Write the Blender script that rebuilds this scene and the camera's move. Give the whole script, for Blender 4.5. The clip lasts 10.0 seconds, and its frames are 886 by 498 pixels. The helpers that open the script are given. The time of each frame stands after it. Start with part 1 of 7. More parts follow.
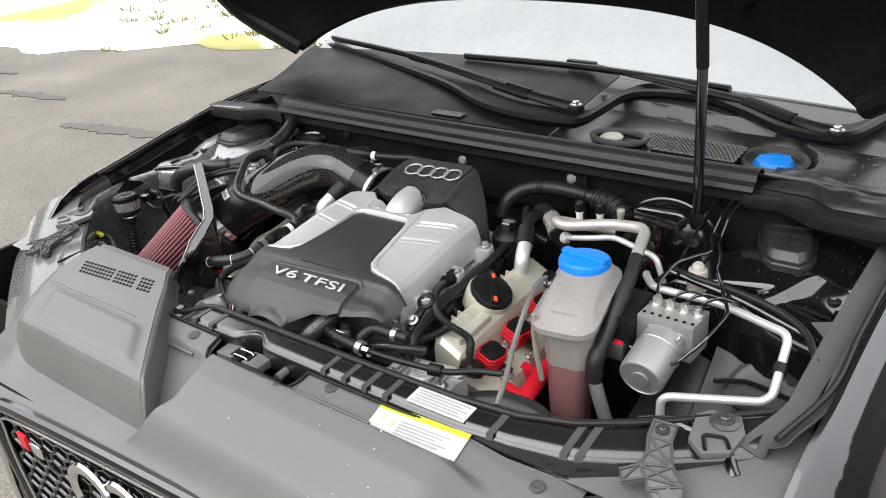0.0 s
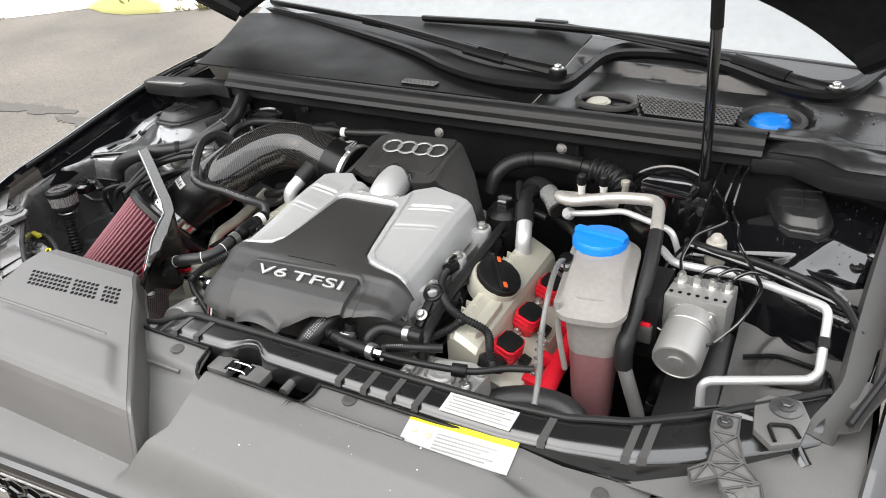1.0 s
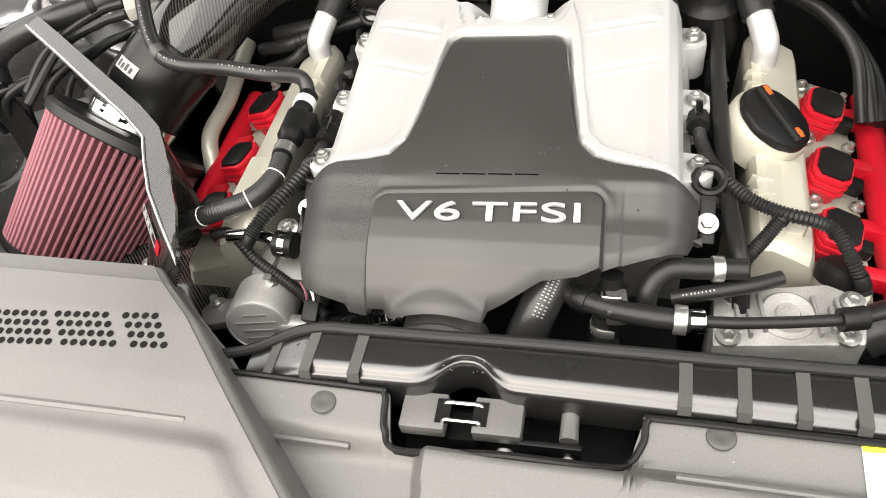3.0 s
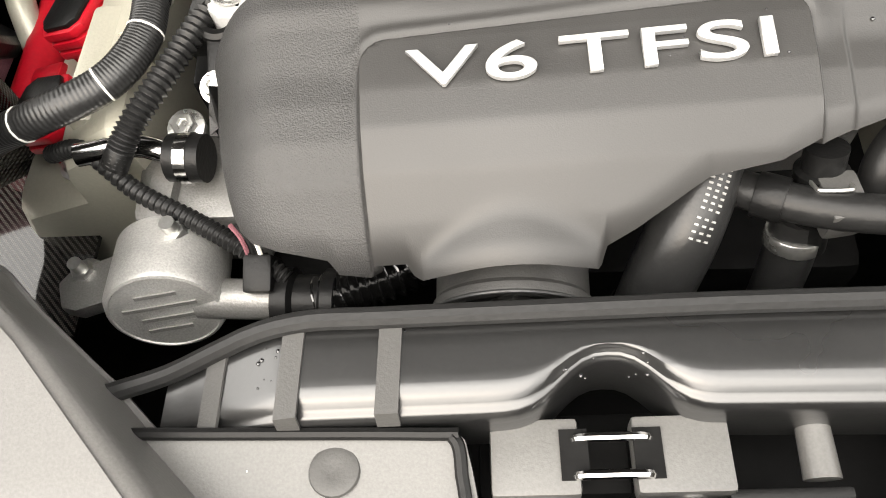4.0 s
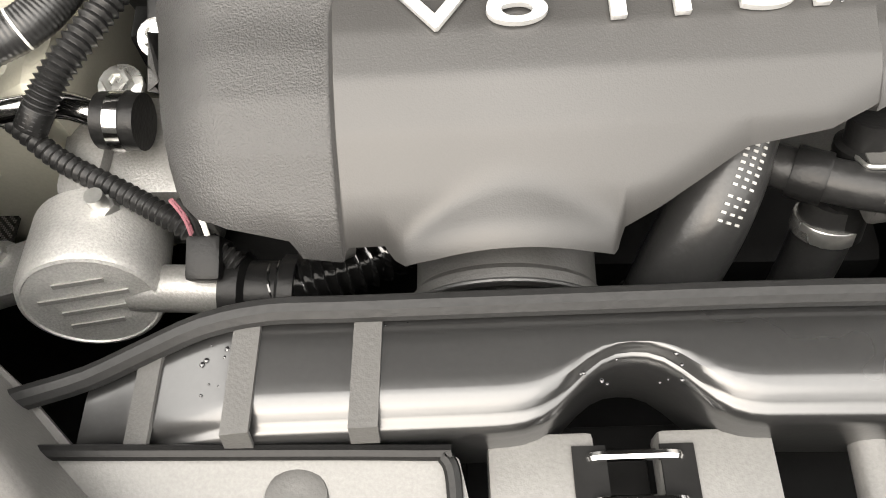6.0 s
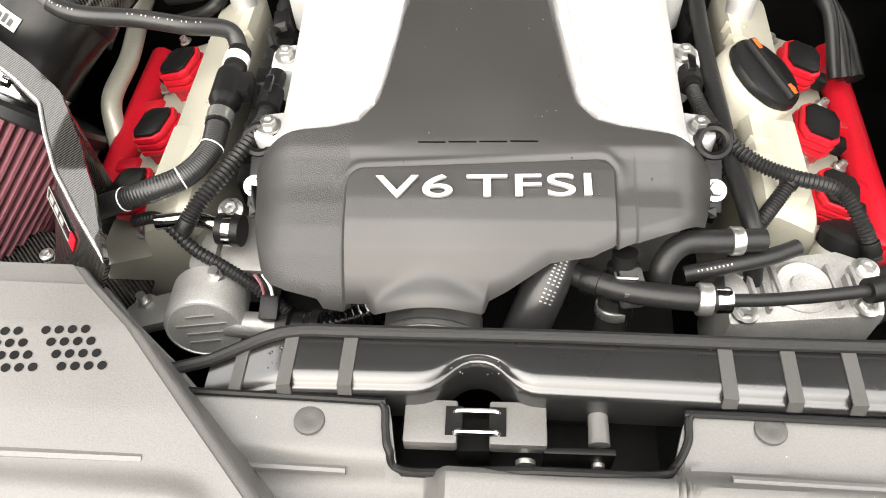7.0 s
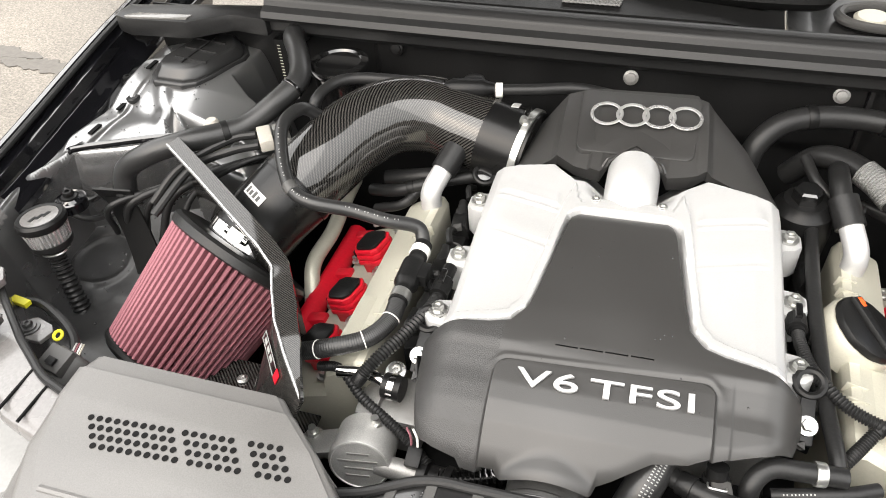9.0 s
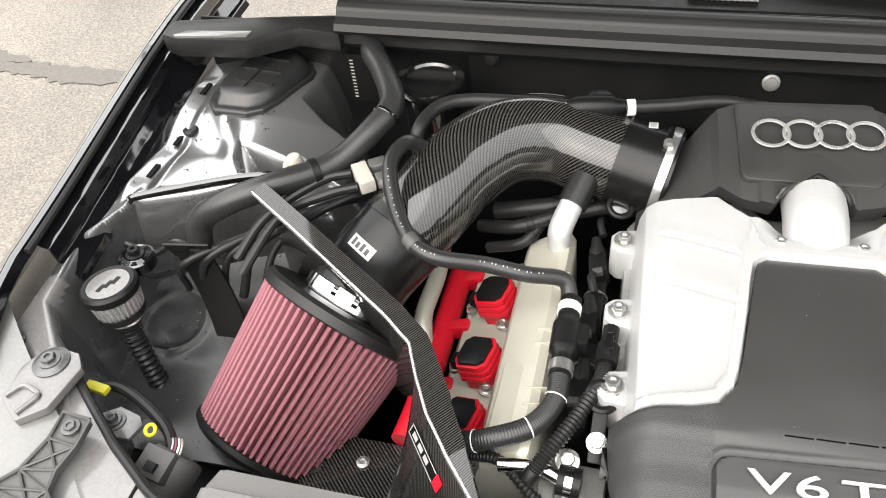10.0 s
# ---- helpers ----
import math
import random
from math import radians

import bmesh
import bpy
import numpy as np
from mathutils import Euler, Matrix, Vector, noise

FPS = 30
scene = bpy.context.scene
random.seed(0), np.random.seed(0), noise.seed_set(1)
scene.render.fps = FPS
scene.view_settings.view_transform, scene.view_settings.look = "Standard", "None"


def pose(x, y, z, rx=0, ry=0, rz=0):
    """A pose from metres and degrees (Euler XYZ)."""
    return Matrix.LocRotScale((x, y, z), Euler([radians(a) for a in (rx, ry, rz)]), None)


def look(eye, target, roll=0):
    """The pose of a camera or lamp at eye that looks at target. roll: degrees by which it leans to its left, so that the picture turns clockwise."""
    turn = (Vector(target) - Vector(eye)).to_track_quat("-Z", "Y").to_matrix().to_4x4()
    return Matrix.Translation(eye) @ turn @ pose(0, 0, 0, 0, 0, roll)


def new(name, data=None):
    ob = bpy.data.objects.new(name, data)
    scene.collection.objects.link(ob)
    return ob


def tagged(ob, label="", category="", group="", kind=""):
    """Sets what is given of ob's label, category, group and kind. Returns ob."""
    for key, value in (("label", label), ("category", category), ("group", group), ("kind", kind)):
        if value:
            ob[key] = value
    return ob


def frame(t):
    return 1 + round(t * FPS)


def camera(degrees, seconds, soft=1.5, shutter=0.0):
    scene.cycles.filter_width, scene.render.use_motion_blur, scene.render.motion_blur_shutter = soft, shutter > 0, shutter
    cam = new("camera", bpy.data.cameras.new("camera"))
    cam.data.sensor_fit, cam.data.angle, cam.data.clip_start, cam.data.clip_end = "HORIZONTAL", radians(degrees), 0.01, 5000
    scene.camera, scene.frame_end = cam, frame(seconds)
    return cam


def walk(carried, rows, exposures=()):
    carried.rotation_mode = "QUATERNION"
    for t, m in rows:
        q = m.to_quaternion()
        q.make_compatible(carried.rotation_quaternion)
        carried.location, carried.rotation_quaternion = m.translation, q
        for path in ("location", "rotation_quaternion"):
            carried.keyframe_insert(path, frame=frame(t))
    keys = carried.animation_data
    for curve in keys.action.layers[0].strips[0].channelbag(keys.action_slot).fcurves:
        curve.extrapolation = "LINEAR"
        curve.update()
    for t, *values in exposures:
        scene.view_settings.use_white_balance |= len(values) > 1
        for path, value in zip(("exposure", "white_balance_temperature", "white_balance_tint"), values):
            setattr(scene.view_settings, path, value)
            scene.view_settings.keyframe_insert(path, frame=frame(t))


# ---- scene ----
cam = camera(59.3, 10.0, soft=1.0)
PATH = [
    (0, (0.805, -0.275, 1.425), (-0.294, 1.107, 0.487), -5.4),
    (0.5, (0.733, -0.264, 1.432), (-0.274, 1.142, 0.428), -5.5),
    (1, (0.64, -0.262, 1.426), (-0.246, 1.192, 0.376), -5.3),
    (1.5, (0.543, -0.221, 1.422), (-0.232, 1.252, 0.313), -4.5),
    (2, (0.441, -0.12, 1.41), (-0.305, 1.282, 0.194), -5.3),
    (2.5, (0.305, -0.034, 1.364), (-0.368, 1.232, -0.031), -8.7),
    (3, (0.12, 0.019, 1.287), (-0.361, 1.213, -0.244), -13.0),
    (3.2, (0.079, 0.055, 1.25), (-0.326, 1.208, -0.333), -13.6),
    (4.3, (-0.031, 0.211, 1.041), (-0.18, 1.109, -0.739), -10.3),
    (4.5, (-0.033, 0.215, 1.022), (-0.154, 1.118, -0.758), -8.7),
    (5, (-0.036, 0.22, 1.014), (-0.101, 1.128, -0.767), -5.1),
    (5.2, (-0.036, 0.22, 1.014), (-0.093, 1.132, -0.765), -4.5),
    (6.3, (-0.033, 0.18, 1.081), (-0.112, 1.162, -0.66), -4.8),
    (6.5, (-0.026, 0.143, 1.133), (-0.108, 1.18, -0.575), -4.6),
    (7, (0.025, 0.068, 1.241), (-0.132, 1.224, -0.383), -4.1),
    (7.5, (0.079, 0.013, 1.298), (-0.213, 1.263, -0.236), -5.4),
    (8, (0.11, -0.025, 1.315), (-0.254, 1.301, -0.138), -6.3),
    (8.5, (0.094, -0.032, 1.343), (-0.35, 1.351, -0.032), -5.3),
    (9, (0.031, -0.001, 1.357), (-0.488, 1.393, 0.02), -4.5),
    (9.5, (-0.066, 0.057, 1.356), (-0.602, 1.436, 0.01), -6.1),
    (10, (-0.152, 0.093, 1.346), (-0.621, 1.448, -0.049), -6.7),
]
walk(cam, [(t, look(eye, target, roll)) for t, eye, target, roll in PATH], exposures=[(0.0, 1.38, 6250, 10), (1.0, 1.52, 6300, 10), (2.5, 1.88, 6550, 10), (3.2, 2.1, 6800, 10), (4.5, 2.40, 6900, 10), (5.2, 2.42, 6900, 10), (6.5, 2.50, 6850, 10), (7.5, 2.16, 6700, 10), (8.5, 2.1, 6650, 10), (10.0, 2.1, 6500, 10)])

# ---- world, sun ----
world = bpy.data.worlds.new("overcast")
scene.world = world
world.use_nodes = True
wn, wl = world.node_tree.nodes, world.node_tree.links
sky = wn.new("ShaderNodeTexSky")
sky.sky_type, sky.sun_disc = "NISHITA", False
sky.sun_elevation, sky.sun_rotation = radians(42), radians(200)
sky.air_density, sky.dust_density, sky.ozone_density = 1.0, 6.0, 1.0
cloud = wn.new("ShaderNodeMixRGB")
cloud.inputs[0].default_value = 0.85
cloud.inputs[2].default_value = (9.0, 8.9, 8.7, 1)
wl.new(sky.outputs[0], cloud.inputs[1])
# an overcast sky is brighter towards its top
where, height, rise = wn.new("ShaderNodeTexCoord"), wn.new("ShaderNodeSeparateXYZ"), wn.new("ShaderNodeMapRange")
wl.new(where.outputs["Generated"], height.inputs[0])
wl.new(height.outputs[2], rise.inputs[0])
rise.inputs[1].default_value, rise.inputs[2].default_value = 0.0, 1.0
rise.inputs[3].default_value, rise.inputs[4].default_value = 0.62, 1.35
veil = wn.new("ShaderNodeVectorMath")
veil.operation = "SCALE"
wl.new(cloud.outputs[0], veil.inputs[0])
wl.new(rise.outputs[0], veil.inputs["Scale"])
wl.new(veil.outputs[0], wn["Background"].inputs[0])
wn["Background"].inputs[1].default_value = 0.12
sun = new("sun", bpy.data.lights.new("sun", "SUN"))
sun.data.energy, sun.data.angle, sun.data.color = 0.7, radians(75), (1, 0.97, 0.93)
sun.matrix_world = look((-1.0, -2.2, 4), (0, 0.4, 0.8))

# ---- materials ----
def mat(name, color, rough=0.5, metal=0.0, grain=60.0, vary=0.25, bump=0.1, coat=0.0, stain=6.0, spec=0.5, trans=0.0, sheen=0.0):
    """A surface with large stains and fine grain in its colour and roughness, and fine relief."""
    m = bpy.data.materials.new(name)
    m.use_nodes = True
    n, l = m.node_tree.nodes, m.node_tree.links
    b = n["Principled BSDF"]
    geo = n.new("ShaderNodeNewGeometry")
    fine, large = n.new("ShaderNodeTexNoise"), n.new("ShaderNodeTexNoise")
    fine.inputs["Scale"].default_value, large.inputs["Scale"].default_value = grain, stain
    fine.inputs["Detail"].default_value, large.inputs["Detail"].default_value = 4, 5
    for t in (fine, large):
        l.new(geo.outputs["Position"], t.inputs["Vector"])
    both = n.new("ShaderNodeMath")
    both.operation = "ADD"
    l.new(fine.outputs[0], both.inputs[0]), l.new(large.outputs[0], both.inputs[1])
    ramp = n.new("ShaderNodeMapRange")
    ramp.inputs[1].default_value, ramp.inputs[2].default_value = 0.6, 1.4
    ramp.inputs[3].default_value, ramp.inputs[4].default_value = 1 - vary, 1 + vary
    l.new(both.outputs[0], ramp.inputs[0])
    tint = n.new("ShaderNodeVectorMath")
    tint.operation = "SCALE"
    tint.inputs[0].default_value = color[:3]
    l.new(ramp.outputs[0], tint.inputs["Scale"])
    l.new(tint.outputs[0], b.inputs["Base Color"])
    rr = n.new("ShaderNodeMapRange")
    rr.inputs[1].default_value, rr.inputs[2].default_value = 0.3, 0.7
    rr.inputs[3].default_value, rr.inputs[4].default_value = rough * 0.82, min(1, rough * 1.2)
    l.new(large.outputs[0], rr.inputs[0]), l.new(rr.outputs[0], b.inputs["Roughness"])
    b.inputs["Metallic"].default_value = metal
    b.inputs["Coat Weight"].default_value = coat
    b.inputs["Coat Roughness"].default_value = 0.06
    b.inputs["Specular IOR Level"].default_value = spec
    b.inputs["Transmission Weight"].default_value = trans
    b.inputs["Sheen Weight"].default_value = sheen
    if bump:
        bu = n.new("ShaderNodeBump")
        bu.inputs["Strength"].default_value, bu.inputs["Distance"].default_value = bump, 0.002
        l.new(fine.outputs[0], bu.inputs["Height"]), l.new(bu.outputs[0], b.inputs["Normal"])
    return m


def carbon_mat(name):
    """Twill-woven carbon fibre under clear lacquer."""
    m = mat(name, (0.02, 0.02, 0.02), 0.55, grain=40, bump=0)
    n, l = m.node_tree.nodes, m.node_tree.links
    b = n["Principled BSDF"]
    uv = n.new("ShaderNodeUVMap")
    sep = n.new("ShaderNodeSeparateXYZ")
    l.new(uv.outputs[0], sep.inputs[0])

    def op(kind, a, c):
        q = n.new("ShaderNodeMath")
        q.operation = kind
        for k, v in enumerate((a, c)):
            if isinstance(v, float):
                q.inputs[k].default_value = v
            else:
                l.new(v, q.inputs[k])
        return q.outputs[0]
    iu = op("FLOOR", op("MULTIPLY", sep.outputs[0], 1.0), 0.0)
    iv = op("FLOOR", op("MULTIPLY", sep.outputs[1], 1.0), 0.0)
    phase = op("FLOORED_MODULO", op("ADD", iu, iv), 4.0)
    over = op("LESS_THAN", phase, 1.5)
    # each tow darkens towards its ends: shade of its dip put into colour
    fu, fv = op("FRACT", sep.outputs[0], 0.0), op("FRACT", sep.outputs[1], 0.0)
    crown = op("MULTIPLY", op("SINE", op("MULTIPLY", fu, 3.1416), 0.0), op("SINE", op("MULTIPLY", fv, 3.1416), 0.0))
    over = op("MULTIPLY", over, op("ADD", op("MULTIPLY", crown, 1.1), 0.15))
    mix = n.new("ShaderNodeMixRGB")
    mix.inputs[1].default_value, mix.inputs[2].default_value = (0.003, 0.003, 0.003, 1), (0.060, 0.057, 0.052, 1)
    l.new(over, mix.inputs[0]), l.new(mix.outputs[0], b.inputs["Base Color"])
    b.inputs["Metallic"].default_value = 0.1
    b.inputs["Specular IOR Level"].default_value = 0.05
    b.inputs["Coat IOR"].default_value = 1.555
    b.inputs["Coat Weight"].default_value, b.inputs["Coat Roughness"].default_value = 1.0, 0.05
    return m


PLASTIC = mat("grained dark grey plastic", (0.050, 0.049, 0.047), 0.5, grain=900, vary=0.18, bump=0.10, stain=9)
PLATE = mat("weathered grey plastic", (0.10, 0.098, 0.094), 0.40, grain=900, vary=0.2, bump=0.08, stain=7)
COVER = mat("matt engine cover plastic", (0.027, 0.0262, 0.0252), 0.42, grain=1500, vary=0.10, bump=0.07, stain=8)
COVERG = mat("leather-grained engine cover plastic", (0.026, 0.0255, 0.025), 0.44, grain=1300, vary=0.14, bump=0.34, stain=8)
SCOOPM = mat("weathered pale grey duct plastic", (0.112, 0.109, 0.105), 0.38, grain=900, vary=0.2, bump=0.08, stain=7)
BLACKP = mat("black plastic", (0.007, 0.007, 0.007), 0.36, grain=500, vary=0.3, bump=0.1, spec=0.2)
GLOSS = mat("shiny black plastic", (0.006, 0.006, 0.006), 0.14, grain=60, vary=0.3, bump=0.05, coat=0.8, spec=0.7)
BOLT = mat("dark phosphated steel", (0.10, 0.10, 0.10), 0.35, 0.7, grain=300, vary=0.3, bump=0.1)
BEAD = mat("clear drops on black", (0.010, 0.010, 0.011), 0.03, grain=50, vary=0.02, bump=0, coat=1.0, spec=0.6)
CARRIERM = mat("semi-gloss black carrier plastic", (0.010, 0.010, 0.010), 0.26, grain=420, vary=0.3, bump=0.03, coat=0.8, spec=0.7)
CARRIERM.node_tree.nodes["Principled BSDF"].inputs["Coat Roughness"].default_value = 0.16
# grey plastic; on seam, ledge and lens it paints their sky sheen
MIDGREY = mat("smooth grey plastic and painted sheen", (0.13, 0.128, 0.122), 0.2, grain=300, vary=0.15, bump=0.03, coat=0.5)
SILICONE = mat("glossy black silicone rubber", (0.006, 0.006, 0.006), 0.26, grain=200, vary=0.2, bump=0.02, coat=0.0, spec=0.26)
WELLM = mat("wet black moulded lining", (0.020, 0.020, 0.020), 0.32, grain=160, vary=0.4, bump=0.10, coat=0.1, spec=0.45)
# pale grey: sky reflection painted on dark wet parts; breather top's own colour
PALESHEEN = mat("pale grey plastic and painted wet sheen", (0.125, 0.12, 0.117), 0.24, grain=350, vary=0.22, bump=0.05, coat=0.5, stain=18)
FLAKE = mat("wet sleet", (0.70, 0.72, 0.74), 0.3, grain=200, vary=0.05, bump=0)
PAINT = mat("black car paint", (0.005, 0.005, 0.006), 0.08, grain=25, vary=0.3, bump=0.010, coat=1.0, spec=0.4)
PAINT.node_tree.nodes["Principled BSDF"].inputs["Coat IOR"].default_value = 1.6
SEALR = mat("wet grey-black sealing rubber", (0.014, 0.014, 0.014), 0.40, grain=500, vary=0.25, bump=0.08, spec=0.28)
FELT = mat("matt black bulkhead lining", (0.008, 0.008, 0.008), 0.45, grain=700, vary=0.35, bump=0.15, spec=0.16, stain=11)
# silver base: the sky's sheen on black paint put into the colour
SHEENPAINT = mat("black body paint with painted sky sheen", (0.26, 0.26, 0.26), 0.30, 0.85, grain=9, vary=0.12, bump=0.0, coat=0.8, spec=0.8)
SHEENPAINT.node_tree.nodes["Principled BSDF"].inputs["Coat IOR"].default_value = 1.7
WETP = mat("wet dark scuttle plastic", (0.020, 0.020, 0.020), 0.34, grain=120, vary=0.4, bump=0.08, coat=0.12, spec=0.4)
HOSEG = mat("damp grey-black hose rubber", (0.019, 0.019, 0.019), 0.32, grain=500, vary=0.3, bump=0.08, spec=0.4)
CAPM = mat("dark grey tower cap plastic", (0.015, 0.015, 0.015), 0.30, grain=700, vary=0.2, bump=0.06)
PALE = mat("pale beige plastic", (0.36, 0.34, 0.30), 0.45, grain=300, vary=0.1, bump=0.04)
RUBBER = mat("black rubber", (0.013, 0.013, 0.013), 0.36, grain=400, vary=0.3, bump=0.1, spec=0.24)
ALU = mat("silver cast aluminium", (0.53, 0.53, 0.525), 0.36, 0.45, grain=900, vary=0.08, bump=0.08)
CAST = mat("raw cast aluminium", (0.29, 0.285, 0.275), 0.45, 0.6, grain=900, vary=0.25, bump=0.15)
CASTB = mat("bright raw cast aluminium", (0.44, 0.435, 0.42), 0.42, 0.55, grain=900, vary=0.28, bump=0.2, stain=40)
STEEL = mat("zinc plated steel", (0.55, 0.55, 0.53), 0.3, 0.9, grain=300, vary=0.2, bump=0.1)
SATIN = mat("satin silver trim", (0.62, 0.62, 0.61), 0.26, 0.75, grain=300, vary=0.05, bump=0)
CHROME = mat("polished metal", (0.8, 0.8, 0.79), 0.12, 1.0, grain=300, vary=0.05, bump=0)
VALVE = mat("champagne painted magnesium", (0.46, 0.445, 0.37), 0.4, 0.35, grain=600, vary=0.08, bump=0.10)
RED = mat("red plastic", (0.50, 0.006, 0.018), 0.4, grain=300, vary=0.15, bump=0.1)
PLEAT = mat("pink-red filter cotton", (0.205, 0.074, 0.090), 0.75, grain=1500, vary=0.25, bump=0.4)
WHITEP = mat("white plastic", (0.72, 0.71, 0.67), 0.4, grain=300, vary=0.08, bump=0.05)
TANK = mat("milky translucent plastic", (0.24, 0.226, 0.212), 0.36, grain=150, vary=0.14, bump=0.06, stain=12)
FLUID = mat("milky plastic with pink coolant", (0.18, 0.085, 0.088), 0.34, grain=150, vary=0.15, bump=0.05, stain=10)
BLUE = mat("blue plastic", (0.006, 0.19, 0.66), 0.42, grain=300, vary=0.1, bump=0.05)
ORANGE = mat("orange print", (0.75, 0.09, 0.01), 0.5, bump=0)
YELLOW = mat("yellow print", (0.62, 0.58, 0.02), 0.5, bump=0)
FAINT = mat("faded orange print", (0.62, 0.42, 0.32), 0.5, bump=0)
PAPER = mat("white label foil", (0.45, 0.45, 0.44), 0.35, grain=200, vary=0.06, bump=0.02)
INK = mat("grey print", (0.28, 0.28, 0.27), 0.5, bump=0)
DULLAL = mat("dull aluminium pipe", (0.44, 0.42, 0.385), 0.38, 0.5, grain=300, vary=0.15, bump=0.05)
BRAID = mat("grey braided mesh", (0.30, 0.30, 0.29), 0.35, 0.7, grain=900, vary=0.9, bump=1.0)
# near-black: shade of the deep bay, holes and hollows put into the colour
DARK = mat("near-black matt fill", (0.006, 0.006, 0.006), 0.6, grain=80, vary=0.5, bump=0.3, spec=0.08)
CARBON = carbon_mat("carbon fibre weave")
ASPHALT = mat("worn asphalt", (0.135, 0.122, 0.105), 0.85, grain=130, vary=0.55, bump=0.8, stain=1.6)
# single pale and dark stones in the asphalt
an, al = ASPHALT.node_tree.nodes, ASPHALT.node_tree.links
stones, coarse = an.new("ShaderNodeTexVoronoi"), an.new("ShaderNodeMapRange")
stones.inputs["Scale"].default_value = 170
al.new(an["Geometry"].outputs["Position"], stones.inputs["Vector"])
bw = an.new("ShaderNodeSeparateXYZ")
al.new(stones.outputs["Color"], bw.inputs[0]), al.new(bw.outputs[0], coarse.inputs[0])
coarse.inputs[3].default_value, coarse.inputs[4].default_value = 0.74, 1.26
mulc = an.new("ShaderNodeVectorMath")
mulc.operation = "SCALE"
old = an["Principled BSDF"].inputs["Base Color"].links[0].from_socket
al.new(old, mulc.inputs[0]), al.new(coarse.outputs[0], mulc.inputs["Scale"]), al.new(mulc.outputs[0], an["Principled BSDF"].inputs["Base Color"])
TAR = mat("tar patch", (0.082, 0.075, 0.066), 0.7, grain=60, vary=0.25, bump=0.5, stain=2)
SNOW = mat("patchy snow", (0.85, 0.86, 0.88), 0.7, grain=6, vary=0.06, bump=0.5, stain=0.8)
# thin snow: wet grass shows through in patches
sn, sl = SNOW.node_tree.nodes, SNOW.node_tree.links
patch, edge, blend, place = sn.new("ShaderNodeTexNoise"), sn.new("ShaderNodeMapRange"), sn.new("ShaderNodeMixRGB"), sn.new("ShaderNodeNewGeometry")
patch.inputs["Scale"].default_value, patch.inputs["Detail"].default_value = 0.55, 7
edge.inputs[1].default_value, edge.inputs[2].default_value = 0.50, 0.56
sl.new(place.outputs["Position"], patch.inputs["Vector"]), sl.new(patch.outputs[0], edge.inputs[0]), sl.new(edge.outputs[0], blend.inputs[0])
sl.new(sn["Principled BSDF"].inputs["Base Color"].links[0].from_socket, blend.inputs[1])
blend.inputs[2].default_value = (0.30, 0.29, 0.10, 1)
sl.new(blend.outputs[0], sn["Principled BSDF"].inputs["Base Color"])
GRASS = mat("wet winter grass", (0.20, 0.19, 0.07), 0.9, grain=12, vary=0.5, bump=0.8, stain=0.8)


# ---- mesh tools ----
def sheet(fn, nu, nv, us=None):
    us = us or [i / nu for i in range(nu + 1)]
    vs = [j / nv for j in range(nv + 1)]
    v = [fn(a, c) for a in us for c in vs]
    w = nv + 1
    f = [(i * w + j, (i + 1) * w + j, (i + 1) * w + j + 1, i * w + j + 1) for i in range(len(us) - 1) for j in range(nv)]
    return v, f


def smooth_path(pts, n):
    """n + 1 points along a Catmull-Rom curve."""
    p = [Vector(q) for q in pts]
    p = [2 * p[0] - p[1]] + p + [2 * p[-1] - p[-2]]
    k, out = len(pts) - 1, []
    for i in range(n + 1):
        t = i / n * k
        a = min(int(t), k - 1)
        t -= a
        q = p[a:a + 4]
        out.append(0.5 * (2 * q[1] + (q[2] - q[0]) * t + (2 * q[0] - 5 * q[1] + 4 * q[2] - q[3]) * t * t + (3 * q[1] - q[0] - 3 * q[2] + q[3]) * t ** 3))
    return out


def tube(pts, r, segs=12, rings=None, curve=True, flat=1.0):
    """A swept round bar with closed ends; r is a radius or a function of the way along (0 to 1)."""
    n = rings or max(2, 8 * (len(pts) - 1))
    line = smooth_path(pts, n) if curve else [Vector(q) for q in pts]
    n = len(line) - 1
    t0 = (line[1] - line[0]).normalized()
    side = t0.orthogonal().normalized()
    v, f = [], []
    for i, c in enumerate(line):
        t = (line[min(i + 1, n)] - line[max(i - 1, 0)]).normalized()
        side = (side - t * side.dot(t)).normalized()
        up = t.cross(side)
        rad = r(i / n) if callable(r) else r
        for k in range(segs):
            a = 2 * math.pi * k / segs
            v.append(c + side * (rad * math.cos(a)) + up * (rad * flat * math.sin(a)))
    for i in range(n):
        for k in range(segs):
            k2 = (k + 1) % segs
            f.append((i * segs + k, i * segs + k2, (i + 1) * segs + k2, (i + 1) * segs + k))
    f.append(tuple(reversed(range(segs))))
    f.append(tuple(range(n * segs, (n + 1) * segs)))
    return v, f


def bent(pts, r, bend=0.02, segs=12):
    """A straight-run pipe with rounded bends."""
    p = [Vector(q) for q in pts]
    line = [p[0]]
    for a, b, c in zip(p, p[1:], p[2:]):
        d1, d2 = (a - b), (c - b)
        k = min(bend, d1.length * 0.45, d2.length * 0.45)
        e1, e2 = b + d1.normalized() * k, b + d2.normalized() * k
        line += [e1 * (1 - s) ** 2 + b * 2 * s * (1 - s) + e2 * s * s for s in (0, 0.2, 0.4, 0.6, 0.8, 1)]
    line.append(p[-1])
    return tube(line, r, segs, curve=False)


